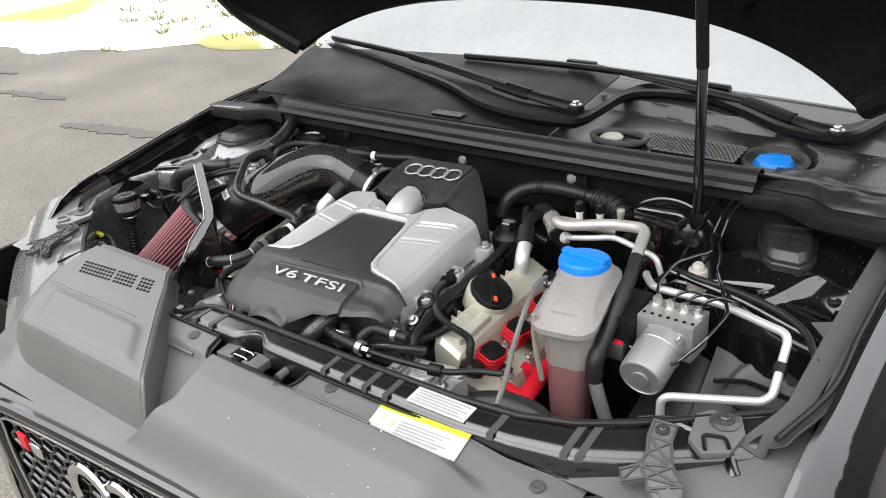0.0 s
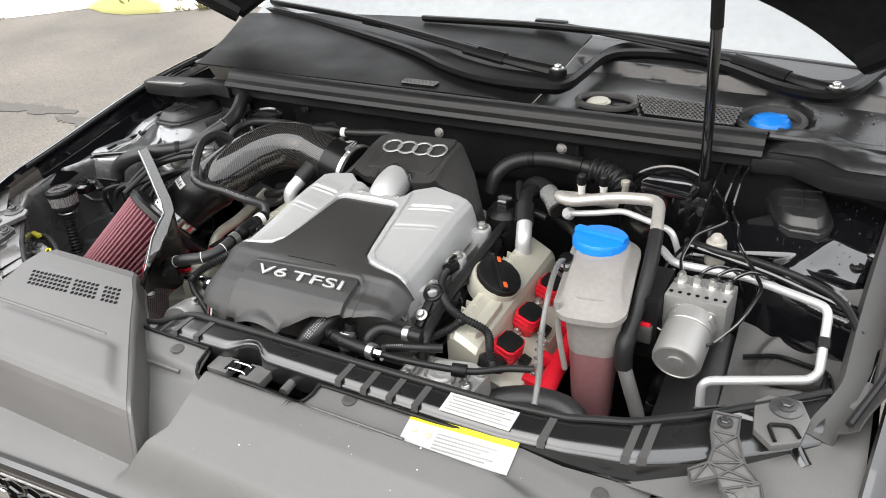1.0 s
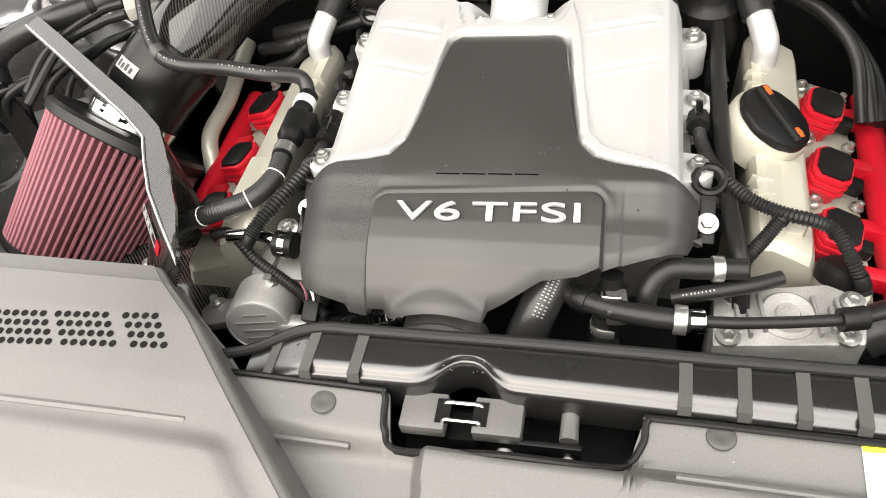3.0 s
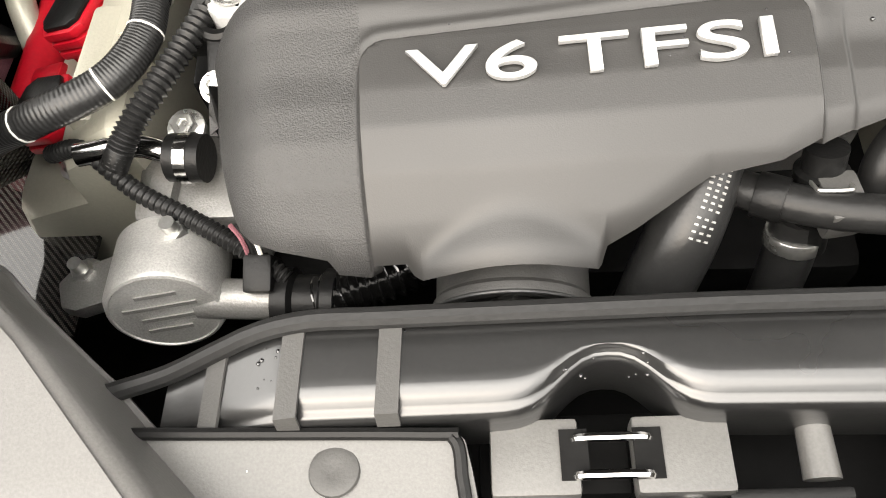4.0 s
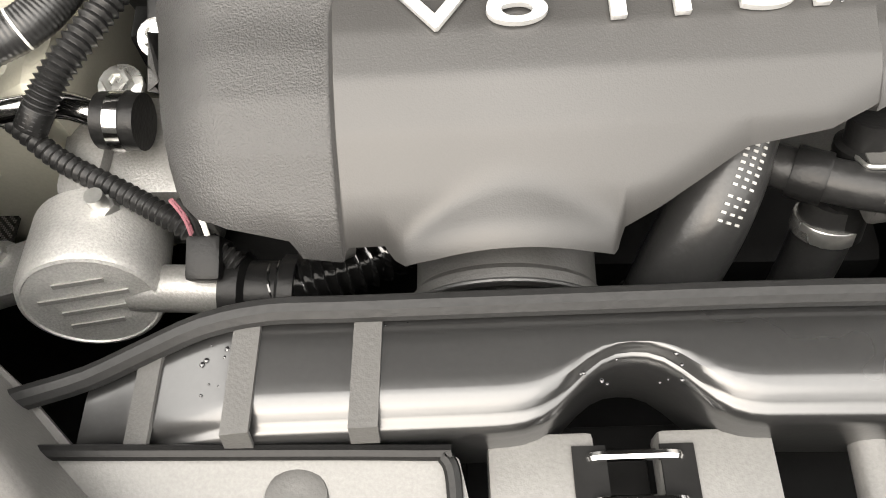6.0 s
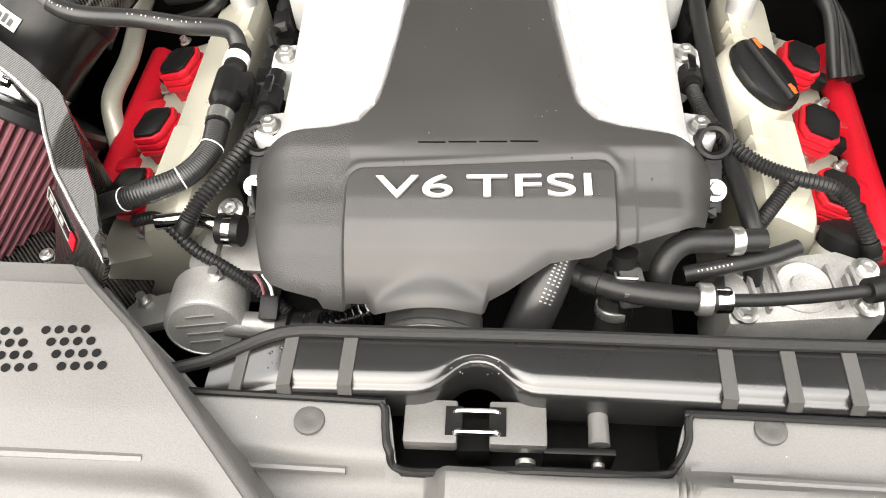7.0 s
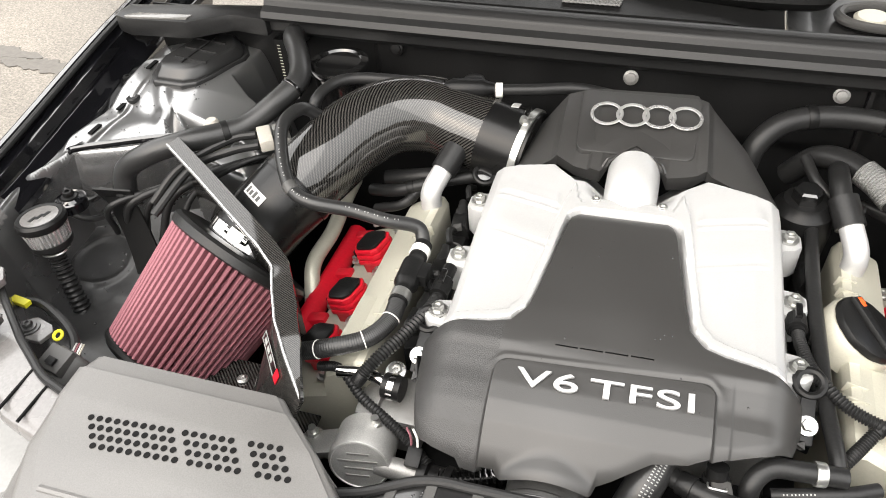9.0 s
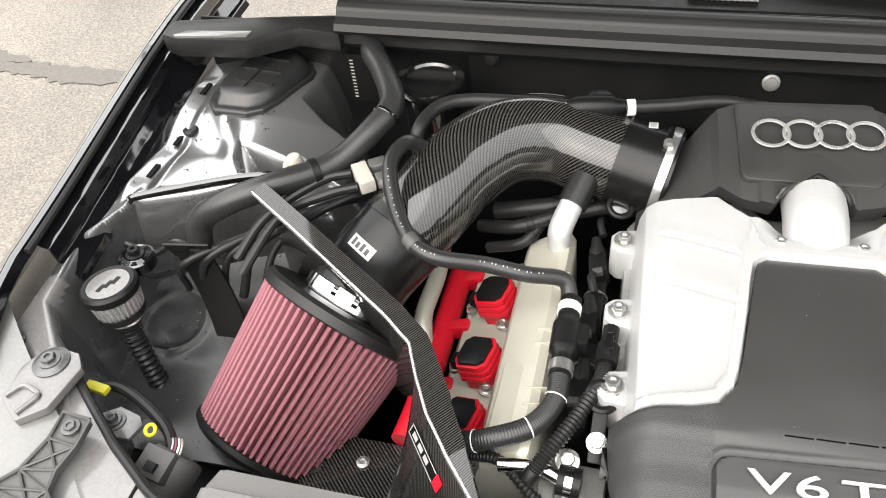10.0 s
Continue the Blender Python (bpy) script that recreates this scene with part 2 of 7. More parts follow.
def lathe(profile, segs=32, m=None, ripple=None):
    """Turns (radius, height) pairs about z; ripple(angle) scales the radius."""
    v, f = [], []
    for r, h in profile:
        for k in range(segs):
            a = 2 * math.pi * k / segs
            q = r * (ripple(k) if ripple else 1)
            v.append(Vector((q * math.cos(a), q * math.sin(a), h)))
    for i in range(len(profile) - 1):
        for k in range(segs):
            k2 = (k + 1) % segs
            f.append((i * segs + k, i * segs + k2, (i + 1) * segs + k2, (i + 1) * segs + k))
    f.append(tuple(reversed(range(segs))))
    f.append(tuple(range((len(profile) - 1) * segs, len(profile) * segs)))
    return moved((v, f), m)


def moved(g, m):
    return ([m @ Vector(p) for p in g[0]], g[1]) if m is not None else g


def prism(outline, z0, z1, m=None):
    n = len(outline)
    v = [Vector((x, y, z0)) for x, y in outline] + [Vector((x, y, z1)) for x, y in outline]
    f = [tuple(reversed(range(n))), tuple(range(n, 2 * n))] + [(i, (i + 1) % n, n + (i + 1) % n, n + i) for i in range(n)]
    return moved((v, f), m)


def box(sx, sy, sz, m=None):
    return prism([(-sx / 2, -sy / 2), (sx / 2, -sy / 2), (sx / 2, sy / 2), (-sx / 2, sy / 2)], -sz / 2, sz / 2, m)


def block(x0, x1, y0, y1, z0, z1):
    return prism([(x0, y0), (x1, y0), (x1, y1), (x0, y1)], z0, z1)


def torus(R, r, m=None, n=40, k=8):
    v = [Vector(((R + r * math.cos(b)) * math.cos(a), (R + r * math.cos(b)) * math.sin(a), r * math.sin(b)))
         for a in (2 * math.pi * i / n for i in range(n)) for b in (2 * math.pi * j / k for j in range(k))]
    f = [(i * k + j, (i + 1) % n * k + j, (i + 1) % n * k + (j + 1) % k, i * k + (j + 1) % k) for i in range(n) for j in range(k)]
    return moved((v, f), m)


def join(*gs):
    v, f = [], []
    for g in gs:
        o = len(v)
        v += list(g[0])
        f += [tuple(i + o for i in q) for q in g[1]]
    return v, f


def axis(a, b, roll=0):
    """A pose at a whose z points to b."""
    d = Vector(b) - Vector(a)
    return Matrix.Translation(a) @ d.to_track_quat("Z", "Y").to_matrix().to_4x4() @ pose(0, 0, 0, 0, 0, roll)


def mesh_of(name, g, material, bevel=0.0, sharp=35, solid=0.0):
    me = bpy.data.meshes.new(name)
    bm = bmesh.new()
    vs = [bm.verts.new(p) for p in g[0]]
    for q in g[1]:
        try:
            bm.faces.new([vs[i] for i in q])
        except ValueError:
            pass
    if solid:
        bm.normal_update()
        if sum(q.normal.z * q.calc_area() for q in bm.faces) < 0:
            bmesh.ops.reverse_faces(bm, faces=bm.faces[:])
            bm.normal_update()
        rims = [(e.verts[0], e.verts[1], e.link_loops[0].vert is e.verts[0]) for e in bm.edges if len(e.link_faces) == 1]
        under = {w: bm.verts.new(w.co - w.normal * solid) for w in bm.verts[:]}
        for q in bm.faces[:]:
            bm.faces.new([under[w] for w in reversed(q.verts)])
        for a, c, first in rims:
            a, c = (a, c) if first else (c, a)
            bm.faces.new((c, a, under[a], under[c]))
        bm.normal_update()
    else:
        bmesh.ops.recalc_face_normals(bm, faces=bm.faces[:])
    if bevel:
        es = [e for e in bm.edges if len(e.link_faces) == 2 and e.calc_face_angle() > radians(28)]
        bmesh.ops.bevel(bm, geom=es, offset=bevel, segments=2, profile=0.6, affect="EDGES", clamp_overlap=True)
    for q in bm.faces:
        q.smooth = True
    bm.to_mesh(me)
    bm.free()
    me.set_sharp_from_angle(angle=radians(sharp))
    me.materials.append(material)
    return me


def thing(name, label, category, at=(0, 0, 0), group=""):
    ob = new(name)
    ob.empty_display_size = 0.02
    ob.location = at
    return tagged(ob, label, category, group)


def part(name, g, material, parent=None, label="", bevel=0.0, sharp=35, solid=0.0):
    ob = new(name, mesh_of(name, g, material, bevel, sharp, solid))
    if parent:
        ob.parent = parent
        top = parent.parent or parent
        off = Vector(top.location)
        ob.matrix_parent_inverse = Matrix.Translation(-off) if parent is top else Matrix.Identity(4)
    if label:
        ob["label"] = label
    return ob


def single(name, g, material, label, category, group="", kind="", **kw):
    return tagged(part(name, g, material, **kw), label, category, group, kind)


def settle(t, dx=0.0, dy=0.0, dz=0.0, turn=0.0, about=None):
    """Shifts a finished thing and turns it about an upright axis, parts and all."""
    c = Vector(about) if about else Vector(t.location)
    t.matrix_world = Matrix.Translation((dx, dy, dz)) @ Matrix.Translation(c) @ pose(0, 0, 0, 0, 0, turn) @ Matrix.Translation(-c) @ Matrix.Translation(t.location)
    return t


def lerp(table, x):
    return float(np.interp(x, [a for a, _ in table], [c for _, c in table]))


def step(a, b, x):
    t = min(1, max(0, (x - a) / (b - a)))
    return t * t * (3 - 2 * t)


def bolt_geo(r=0.006, h=0.006, m=None):
    """A flanged hex bolt head."""
    flange = lathe([(r * 1.55, 0), (r * 1.5, r * 0.35), (r, r * 0.45)], 18)
    hexa = lathe([(r, r * 0.4), (r, h * 0.85), (r * 0.86, h), (r * 0.5, h), (r * 0.45, h * 0.75)], 6)
    return moved(join(flange, hexa), m)


def flat_text(name, body, size, depth, material, m, parent, spacing=1.0, width=0.1, bold=0.0):
    """Raised lettering, width metres wide and size high, centred on m."""
    cu = bpy.data.curves.new(name, "FONT")
    cu.body, cu.size, cu.extrude, cu.space_character = body, 0.02, depth, spacing
    cu.align_x, cu.offset, cu.bevel_depth = "CENTER", bold, 0.0004
    tmp = new("tmp", cu)
    me = bpy.data.meshes.new_from_object(tmp.evaluated_get(bpy.context.evaluated_depsgraph_get()))
    bpy.data.objects.remove(tmp)
    bpy.data.curves.remove(cu)
    co = [v.co.copy() for v in me.vertices]
    x0, x1, y0, y1 = min(c.x for c in co), max(c.x for c in co), min(c.y for c in co), max(c.y for c in co)
    me.transform(m @ Matrix.Diagonal((width / (x1 - x0), size / (y1 - y0), 1, 1)) @ Matrix.Translation((-(x0 + x1) / 2, -(y0 + y1) / 2, 0)))
    me.materials.clear()
    me.materials.append(material)
    me.name = name
    ob = new(name, me)
    ob.parent = parent
    top = parent.parent or parent
    ob.matrix_parent_inverse = Matrix.Translation(-Vector(top.location)) if parent is top else Matrix.Identity(4)
    return ob


def set_uv(ob, fn):
    """Weave coordinates for carbon parts from a function of the vertex number."""
    me = ob.data
    lay = me.uv_layers.new(name="weave")
    for lp in me.loops:
        lay.data[lp.index].uv = fn(lp.vertex_index, me.vertices[lp.vertex_index].co)
    return ob


def tube_uv(ob, segs, a, c):
    """Weave coordinates round and along a swept tube."""
    me = ob.data
    lay = me.uv_layers.new(name="weave")
    for pl in me.polygons:
        ks = [v % segs for v in pl.vertices]
        wrap = 0 in ks and segs - 1 in ks and len(ks) == 4
        for li, v, k in zip(pl.loop_indices, pl.vertices, ks):
            lay.data[li].uv = ((segs if wrap and k == 0 else k) * a, v // segs * c)
    return ob


# ---- ground and surroundings ----
ground = single("ground", sheet(lambda u, v: Vector((-60 + 120 * u, -60 + 120 * v, 0)), 12, 12), ASPHALT, "worn beige-grey asphalt driveway", "ground", kind="structure")


def snow_z(x, y):
    return 0.05 + 0.05 * noise.noise(Vector((x * 0.8, y * 0.8, 0))) + 0.03 * noise.noise(Vector((x * 4, y * 4, 3)))


def verge(u, v):
    """Snow-covered verge that begins along a slanting uneven edge and rises slowly."""
    x = -40 + 45 * u
    edge = 5.5 + 0.355 * x + 0.25 * noise.noise(Vector((x * 1.5, 0, 5))) + 0.1 * noise.noise(Vector((x * 6, 0, 9)))
    y = edge + 50 * v ** 2.2
    return Vector((x, y, 0.003 + snow_z(x, y) * min(1.0, v * 14) + 0.04 * (y - edge)))


single("ground_verge", sheet(verge, 180, 60), SNOW, "patchy wet snow on a grass verge", "snow", kind="structure")
tuft = mesh_of("tuft", join(*[tube([(0.03 * math.cos(a), 0.03 * math.sin(a), 0), (0.09 * math.cos(a), 0.09 * math.sin(a), 0.05 + 0.02 * (i % 3))], lambda t: 0.012 * (1.1 - t), 4, 2) for i, a in enumerate(i * 0.7 for i in range(9))]), GRASS)
rnd = random.Random(4)
gv, gf = [], []
for _ in range(5200):
    p = verge(0.25 + 0.7 * rnd.random(), rnd.random() * 0.62)
    if noise.noise(Vector((p.x * 0.45, p.y * 0.45, 1))) + 0.35 * noise.noise(Vector((p.x * 1.7, p.y * 1.7, 2))) < -0.06:
        continue
    q = pose(p.x, p.y, p.z - 0.02, 0, 0, rnd.random() * 360) @ Matrix.Scale(0.35 + 0.8 * rnd.random() ** 2, 4)
    o = len(gv)
    gv += [q @ v.co for v in tuft.vertices]
    gf += [tuple(i + o for i in f.vertices) for f in tuft.polygons]
single("grass", (gv, gf), GRASS, "yellow-green winter grass showing through thin snow", "grass", kind="stuff")


for cx, cy, ln, wd, ang in ((-3.55, 2.14, 0.48, 0.07, 9), (-4.95, 2.36, 0.38, 0.06, 6), (-2.75, 2.11, 0.42, 0.06, -3), (-2.05, 2.02, 0.45, 0.055, -3), (-1.45, 1.97, 0.35, 0.04, -6), (-6.4, 2.55, 0.6, 0.06, 10)):
    rim = [(ln * math.cos(a) * (1 + 0.2 * noise.noise(Vector((math.cos(a) * 2, math.sin(a) * 2, cx)))), wd * math.sin(a) * (0.85 + 0.6 * noise.noise(Vector((math.cos(a) * 5, math.sin(a) * 3, cy))) + 0.5 * noise.noise(Vector((math.cos(a) * 17, math.sin(a) * 9, cy))))) for a in (2 * math.pi * i / 120 for i in range(120))]
    single("tar_patch", prism(rim, 0.001, 0.003 + 0.0006 * abs(cx), pose(cx, cy, 0, 0, 0, ang)), TAR, "dark tar repair mark on the asphalt", "tar patch", group="tar marks")

# bare trees behind the car, seen in the windscreen
BARK = mat("grey bark", (0.10, 0.085, 0.07), 0.9, grain=30, vary=0.4, bump=0.8)


def tree(x, y, h, seed):
    r = random.Random(seed)
    t = thing("bare_tree", "leafless grey-brown tree standing in the snow", "tree", (x, y, 0.1), "bare trees")
    part("trunk", tube([(x, y, -0.1), (x + 0.1, y, h * 0.3), (x - 0.1, y + 0.1, h * 0.6), (x, y, h)], lambda s: 0.16 * (1.06 - s), 10, 16), BARK, t)
    twigs = []
    for i in range(60):
        z = h * (0.25 + 0.72 * i / 60)
        a = r.random() * 6.28
        ln = h * 0.38 * (1.15 - i / 60) * (0.6 + 0.5 * r.random())
        p0 = Vector((x, y, z))
        p1 = p0 + Vector((math.cos(a), math.sin(a), 0.6)) * ln * 0.5
        p2 = p0 + Vector((math.cos(a + 0.2), math.sin(a + 0.2), 0.9)) * ln
        twigs.append(tube([p0, p1, p2], lambda s: 0.035 * (1.05 - s), 5, 6))
        for k in range(5):
            q0 = p0.lerp(p2, 0.35 + 0.13 * k)
            b = a + r.uniform(-1.2, 1.2)
            twigs.append(tube([q0, q0 + Vector((math.cos(b), math.sin(b), 0.7)) * ln * 0.3], lambda s: 0.014 * (1.1 - s), 4, 2))
    part("crown", join(*twigs), BARK, t)


tree(-7.5, 12, 8, 1)
tree(-4.5, 15, 9, 2)
tree(-11, 10, 8, 3)

# dark unseen ring added far round the drive to hide low sky from reflections
RINGM = mat("dark low ring", (0.060, 0.055, 0.050), 0.9, grain=3, vary=0.5, bump=0.3, stain=0.4)


def belt(u, v):
    a = 2 * math.pi * u
    r = 24 + 2 * noise.noise(Vector((math.cos(a) * 3, math.sin(a) * 3, 1)))
    h = 6.5 + 1.6 * noise.noise(Vector((math.cos(a) * 9, math.sin(a) * 9, 4))) + 0.8 * noise.noise(Vector((math.cos(a) * 40, math.sin(a) * 40, 7)))
    return Vector((r * math.cos(a), r * math.sin(a), -0.05 + h * v))


single("backdrop", sheet(belt, 240, 6), RINGM, "unseen dark ring that keeps low sky out of reflections", "backdrop", kind="structure", solid=0.1)

# ---- car body round the engine bay ----
def fender(side):
    """Front wing: inner flange with its gutter, rounded shoulder and outer side, down to the bumper."""
    name = "fender"
    lab = "glossy black front wing with wet reflections"
    t = thing(name, lab, "car fender", (side * 0.75, 0.6, 0.0), "front wings")

    def skin(u, v):
        y = 0.30 + 0.95 * u
        top = 0.845 + 0.055 * step(0.30, 0.95, y) - 0.06 * step(0.42, 0.28, y)
        inx = 0.715 + 0.045 * step(0.4, 1.2, y) - (0.06 if side < 0 else 0.015) * step(0.5, 0.28, y)
        prof = [(0.0, -0.012), (0.003, 0.0), (0.012, -0.001), (0.032, -0.016), (0.065, -0.055), (0.10, -0.12), (0.125, -0.2), (0.14, -0.32), (0.14, -0.42), (0.135, -0.50)]
        k = v * (len(prof) - 1)
        i = min(int(k), len(prof) - 2)
        a, b = prof[i], prof[i + 1]
        f = k - i
        return Vector((side * (inx + a[0] + (b[0] - a[0]) * f), y, top + a[1] + (b[1] - a[1]) * f))
    part("wing_panel", sheet(skin, 30, 27), PAINT, t, solid=0.002)

    def flange(u, v):
        y = (0.40 if side > 0 else 0.515) + (0.62 if side > 0 else 0.505) * u
        top = 0.845 + 0.055 * step(0.30, 0.95, y)
        inx = 0.715 + 0.045 * step(0.4, 1.2, y) - 0.03 * step(0.5, 0.38, y)
        # the ledge leans outwards on one wing and is stepped on the other
        prof = [(0.006, -0.006), (-0.004, -0.014), (-0.012, -0.018), (-0.014, -0.036), (-0.028, -0.031), (-0.042, -0.027), (-0.048, -0.05)] if side > 0 else [(0.006, -0.006), (-0.004, -0.012), (-0.013, -0.014), (-0.015, -0.030), (-0.026, -0.046), (-0.030, -0.050), (-0.034, -0.058)]
        k = v * (len(prof) - 1)
        i = min(int(k), len(prof) - 2)
        a, b = prof[i], prof[i + 1]
        f = k - i
        dent = 0.0007 * noise.noise(Vector((y * 26, v * 3, side))) + 0.0005 * noise.noise(Vector((y * 60, v * 6, 4)))
        return Vector((side * (inx + a[0] + (b[0] - a[0]) * f), y, top + a[1] + (b[1] - a[1]) * f + dent))
    # right flange: mid grey stands in for reflections on its black paint
    part("inner_flange", sheet(flange, 90, 24), PLASTIC if side > 0 else PAINT, t, solid=0.002)
    part("edge_seal", tube([(side * (0.712 + 0.045 * step(0.4, 1.2, y) - 0.03 * step(0.5, 0.38, y)), y, 0.842 + 0.055 * step(0.30, 0.95, y)) for y in ((0.40, 0.5) if side > 0 else (0.50, 0.54)) + (0.6, 0.7, 0.8, 0.9, 1.0)], 0.004, 8), RUBBER, t)
    return t


fender(-1)
fender(1)


def apron_z(x, y, fall=0.0):
    """Height of the inner wing: shelf, strut tower dome, and the well in front of the tower."""
    shelf = lerp([(0.28, 0.790), (0.40, 0.812), (0.55, 0.824), (0.64, 0.826), (0.70, 0.834), (0.76, 0.846), (0.82, 0.851), (1.0, 0.853)], y)
    shelf -= (1.5 if fall == 0 else 0.4) * (x - 0.60) ** 2 * step(0.62, 0.70, y)
    shelf -= fall * max(0.0, (x - 0.585) * 0.93 - (y - 0.70) * 0.36) * step(0.58, 0.66, y)
    xb = lerp([(0.30, 0.470), (0.318, 0.501), (0.358, 0.583), (0.417, 0.638), (0.47, 0.686), (0.547, 0.697), (0.60, 0.69), (0.62, 0.685)], y)
    yb = lerp([(0.44, 0.683), (0.459, 0.680), (0.567, 0.654), (0.675, 0.612), (0.70, 0.55)], x)
    inside = min(xb - x, yb - y)
    z = shelf + 0.004 * math.exp(-((inside + 0.008) / 0.009) ** 2)
    z -= 0.13 * step(-0.004, 0.030, inside) + 0.05 * step(0.03, 0.12, inside)
    xe = lerp([(0.70, 0.470), (0.745, 0.462), (0.77, 0.515), (0.80, 0.552), (0.84, 0.545), (0.95, 0.545)], y)
    z -= 0.16 * step(xe, xe - 0.045, x) * step(0.67, 0.73, y)
    # triangular pocket that holds the nut
    left = ((0.600 - x) * 0.867 - (0.722 - y) * 0.498)
    top = ((0.722 - y) * 0.979 - (0.600 - x) * 0.203)
    z -= 0.042 * step(0.0, 0.022, min(left, top)) * step(0.665, 0.690, y + 0.01)
    z += 0.0008 * noise.noise(Vector((x * 9, y * 9, 2.5 + fall * 9)))
    if fall == 0:
        # flat ledge along the wing
        z += (1.5 * ((x - 0.60) ** 2 - 0.0046) + 0.10 * (x - 0.668) + 0.003) * step(0.663, 0.671, x) * step(0.700, 0.690, x) * step(0.60, 0.64, y) * step(0.84, 0.80, y)
    # saddle between the cap and the well, and a soft roll along its inner edge
    z -= 0.006 * math.exp(-((y - 0.715) / 0.022) ** 2) * step(0.58, 0.62, x)
    z += 0.005 * math.exp(-((min(left, 0.03) + 0.010) / 0.011) ** 2) * step(0.66, 0.69, y) * step(0.80, 0.74, y)
    return z


def apron(side):
    fall = 0.20 if side > 0 else 0.0
    def fn(u, v):
        y = 0.285 + 0.66 * u
        x = 0.445 + 0.262 * v
        return Vector((side * x, y, apron_z(x, y, fall)))
    t = thing("inner_wing", "glossy black painted inner wing and strut tower, wet", "body panel", (side * 0.6, 0.6, 0.7), "inner wings")
    # one side carries the painted sheen, the other plain black paint
    part("tower_pressing", sheet(lambda u, v: fn(0.50 + 0.50 * u, v), 190, 170), SHEENPAINT if side < 0 else PAINT, t, solid=0.002)
    shelf = part("front_shelf", sheet(lambda u, v: fn(0.50 * u, v), 190, 170), SHEENPAINT if side < 0 else PAINT, t, solid=0.002)
    # ledge in front of the well: sky reflection put in as paler faces
    shelf.data.materials.append(PALESHEEN if side < 0 else PLATE)
    for face in shelf.data.polygons:
        c = face.center
        if c.y < 0.50 and c.z > lerp([(0.28, 0.775), (0.40, 0.800), (0.5, 0.812)], c.y):
            face.material_index = 1
    rim = [(0.676, 0.606), (0.668, 0.614), (0.62, 0.634), (0.567, 0.654), (0.51, 0.668), (0.459, 0.680)]
    part("well_bead", tube([(side * x, y, lerp([(0.47, 0.822), (0.60, 0.832), (0.68, 0.842)], y)) for x, y in rim], 0.0045, 10, 60), PAINT, t)
    for gx, gy in ((0.668, 0.735),):
        part("grommet", lathe([(0.009, -0.004), (0.0095, 0.001), (0.007, 0.0025), (0.003, 0.001)], 18, pose(side * gx, gy, apron_z(gx, gy, fall))), RUBBER, t)
    for gy in (0.66, 0.72, 0.80):
        part("flange_slot", box(0.006, 0.022, 0.002, pose(side * 0.676, gy, apron_z(0.676, gy, fall) + 0.001)), DARK, t)
    return t


apron(-1)
apron(1)
single("bay_floor", sheet(lambda u, v: Vector((-0.70 + 1.4 * u, 0.20 + 0.72 * v, 0.50 + 0.02 * noise.noise(Vector((u * 8, v * 6, 0))))), 20, 12), DARK, "near-black undertray closing the bay below the engine", "undertray", kind="structure", solid=0.003)
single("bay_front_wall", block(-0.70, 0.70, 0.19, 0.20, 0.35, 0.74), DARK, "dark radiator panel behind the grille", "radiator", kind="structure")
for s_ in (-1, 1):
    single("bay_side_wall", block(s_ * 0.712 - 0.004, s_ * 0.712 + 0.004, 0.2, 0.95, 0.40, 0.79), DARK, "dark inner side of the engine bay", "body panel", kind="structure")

# firewall
fw = thing("firewall", "black rubberised bulkhead panel with washers and bolts", "bulkhead", (0, 0.87, 0.6))


def fw_fn(u, v):
    x = -0.70 + 1.40 * u
    z = 0.49 + 0.415 * v
    y = 0.873 + 0.012 * noise.noise(Vector((x * 5, z * 6, 0))) - 0.010 * step(0.78, 0.80, z) * step(0.90, 0.89, z) * (1 if -0.37 < x < 0.235 else 0)
    return Vector((x, y, z))


part("bulkhead_panel", sheet(fw_fn, 140, 56), FELT, fw, solid=0.003)
for bx, bz in ((-0.333, 0.874), (-0.03, 0.866), (0.205, 0.870)):
    m = axis((bx, 0.862, bz), (bx, 0.80, bz + 0.015))
    b = part("fixing", lathe([(0.0092, 0), (0.0092, 0.0012), (0.0065, 0.0022), (0.006, 0.0038), (0.003, 0.0042)], 20, m), CAST if bx > -0.1 else BLACKP, fw)
part("panel_seam", block(0.232, 0.237, 0.855, 0.864, 0.79, 0.90), RUBBER, fw)

# scuttle (cowl) with its rubber seal
seal = thing("cowl_seal", "long grey-black rubber seal along the scuttle edge", "rubber seal", (0, 0.86, 0.9))


def seal_y(x):
    return 0.853 + 0.02 * x * x


def seal_fn(u, v):
    x = -0.51 + 1.03 * u
    prof = [(-0.004, 0.885), (-0.010, 0.892), (-0.010, 0.905), (-0.018, 0.908), (-0.022, 0.914), (-0.018, 0.921), (-0.008, 0.925), (-0.004, 0.933), (0.004, 0.938), (0.016, 0.939), (0.028, 0.934), (0.036, 0.925)]
    k = v * (len(prof) - 1)
    i = min(int(k), len(prof) - 2)
    f = k - i
    return Vector((x, seal_y(x) + prof[i][0] + (prof[i + 1][0] - prof[i][0]) * f, prof[i][1] + (prof[i + 1][1] - prof[i][1]) * f))


part("seal_strip", sheet(seal_fn, 40, 33), SEALR, seal, solid=0.002)
for s_ in (-1, 1):
    ends = prism([(s_ * a, b) for a, b in (((0.505, 0.838), (0.56, 0.845), (0.61, 0.812), (0.70, 0.806), (0.725, 0.815), (0.725, 0.850), (0.60, 0.872), (0.505, 0.885)) if s_ < 0 else ((0.505, 0.838), (0.56, 0.845), (0.61, 0.812), (0.70, 0.806), (0.735, 0.815), (0.735, 0.93), (0.60, 0.93), (0.505, 0.90)))], 0.884, 0.911)
    part("end_piece", ends, RUBBER, seal, bevel=0.008)
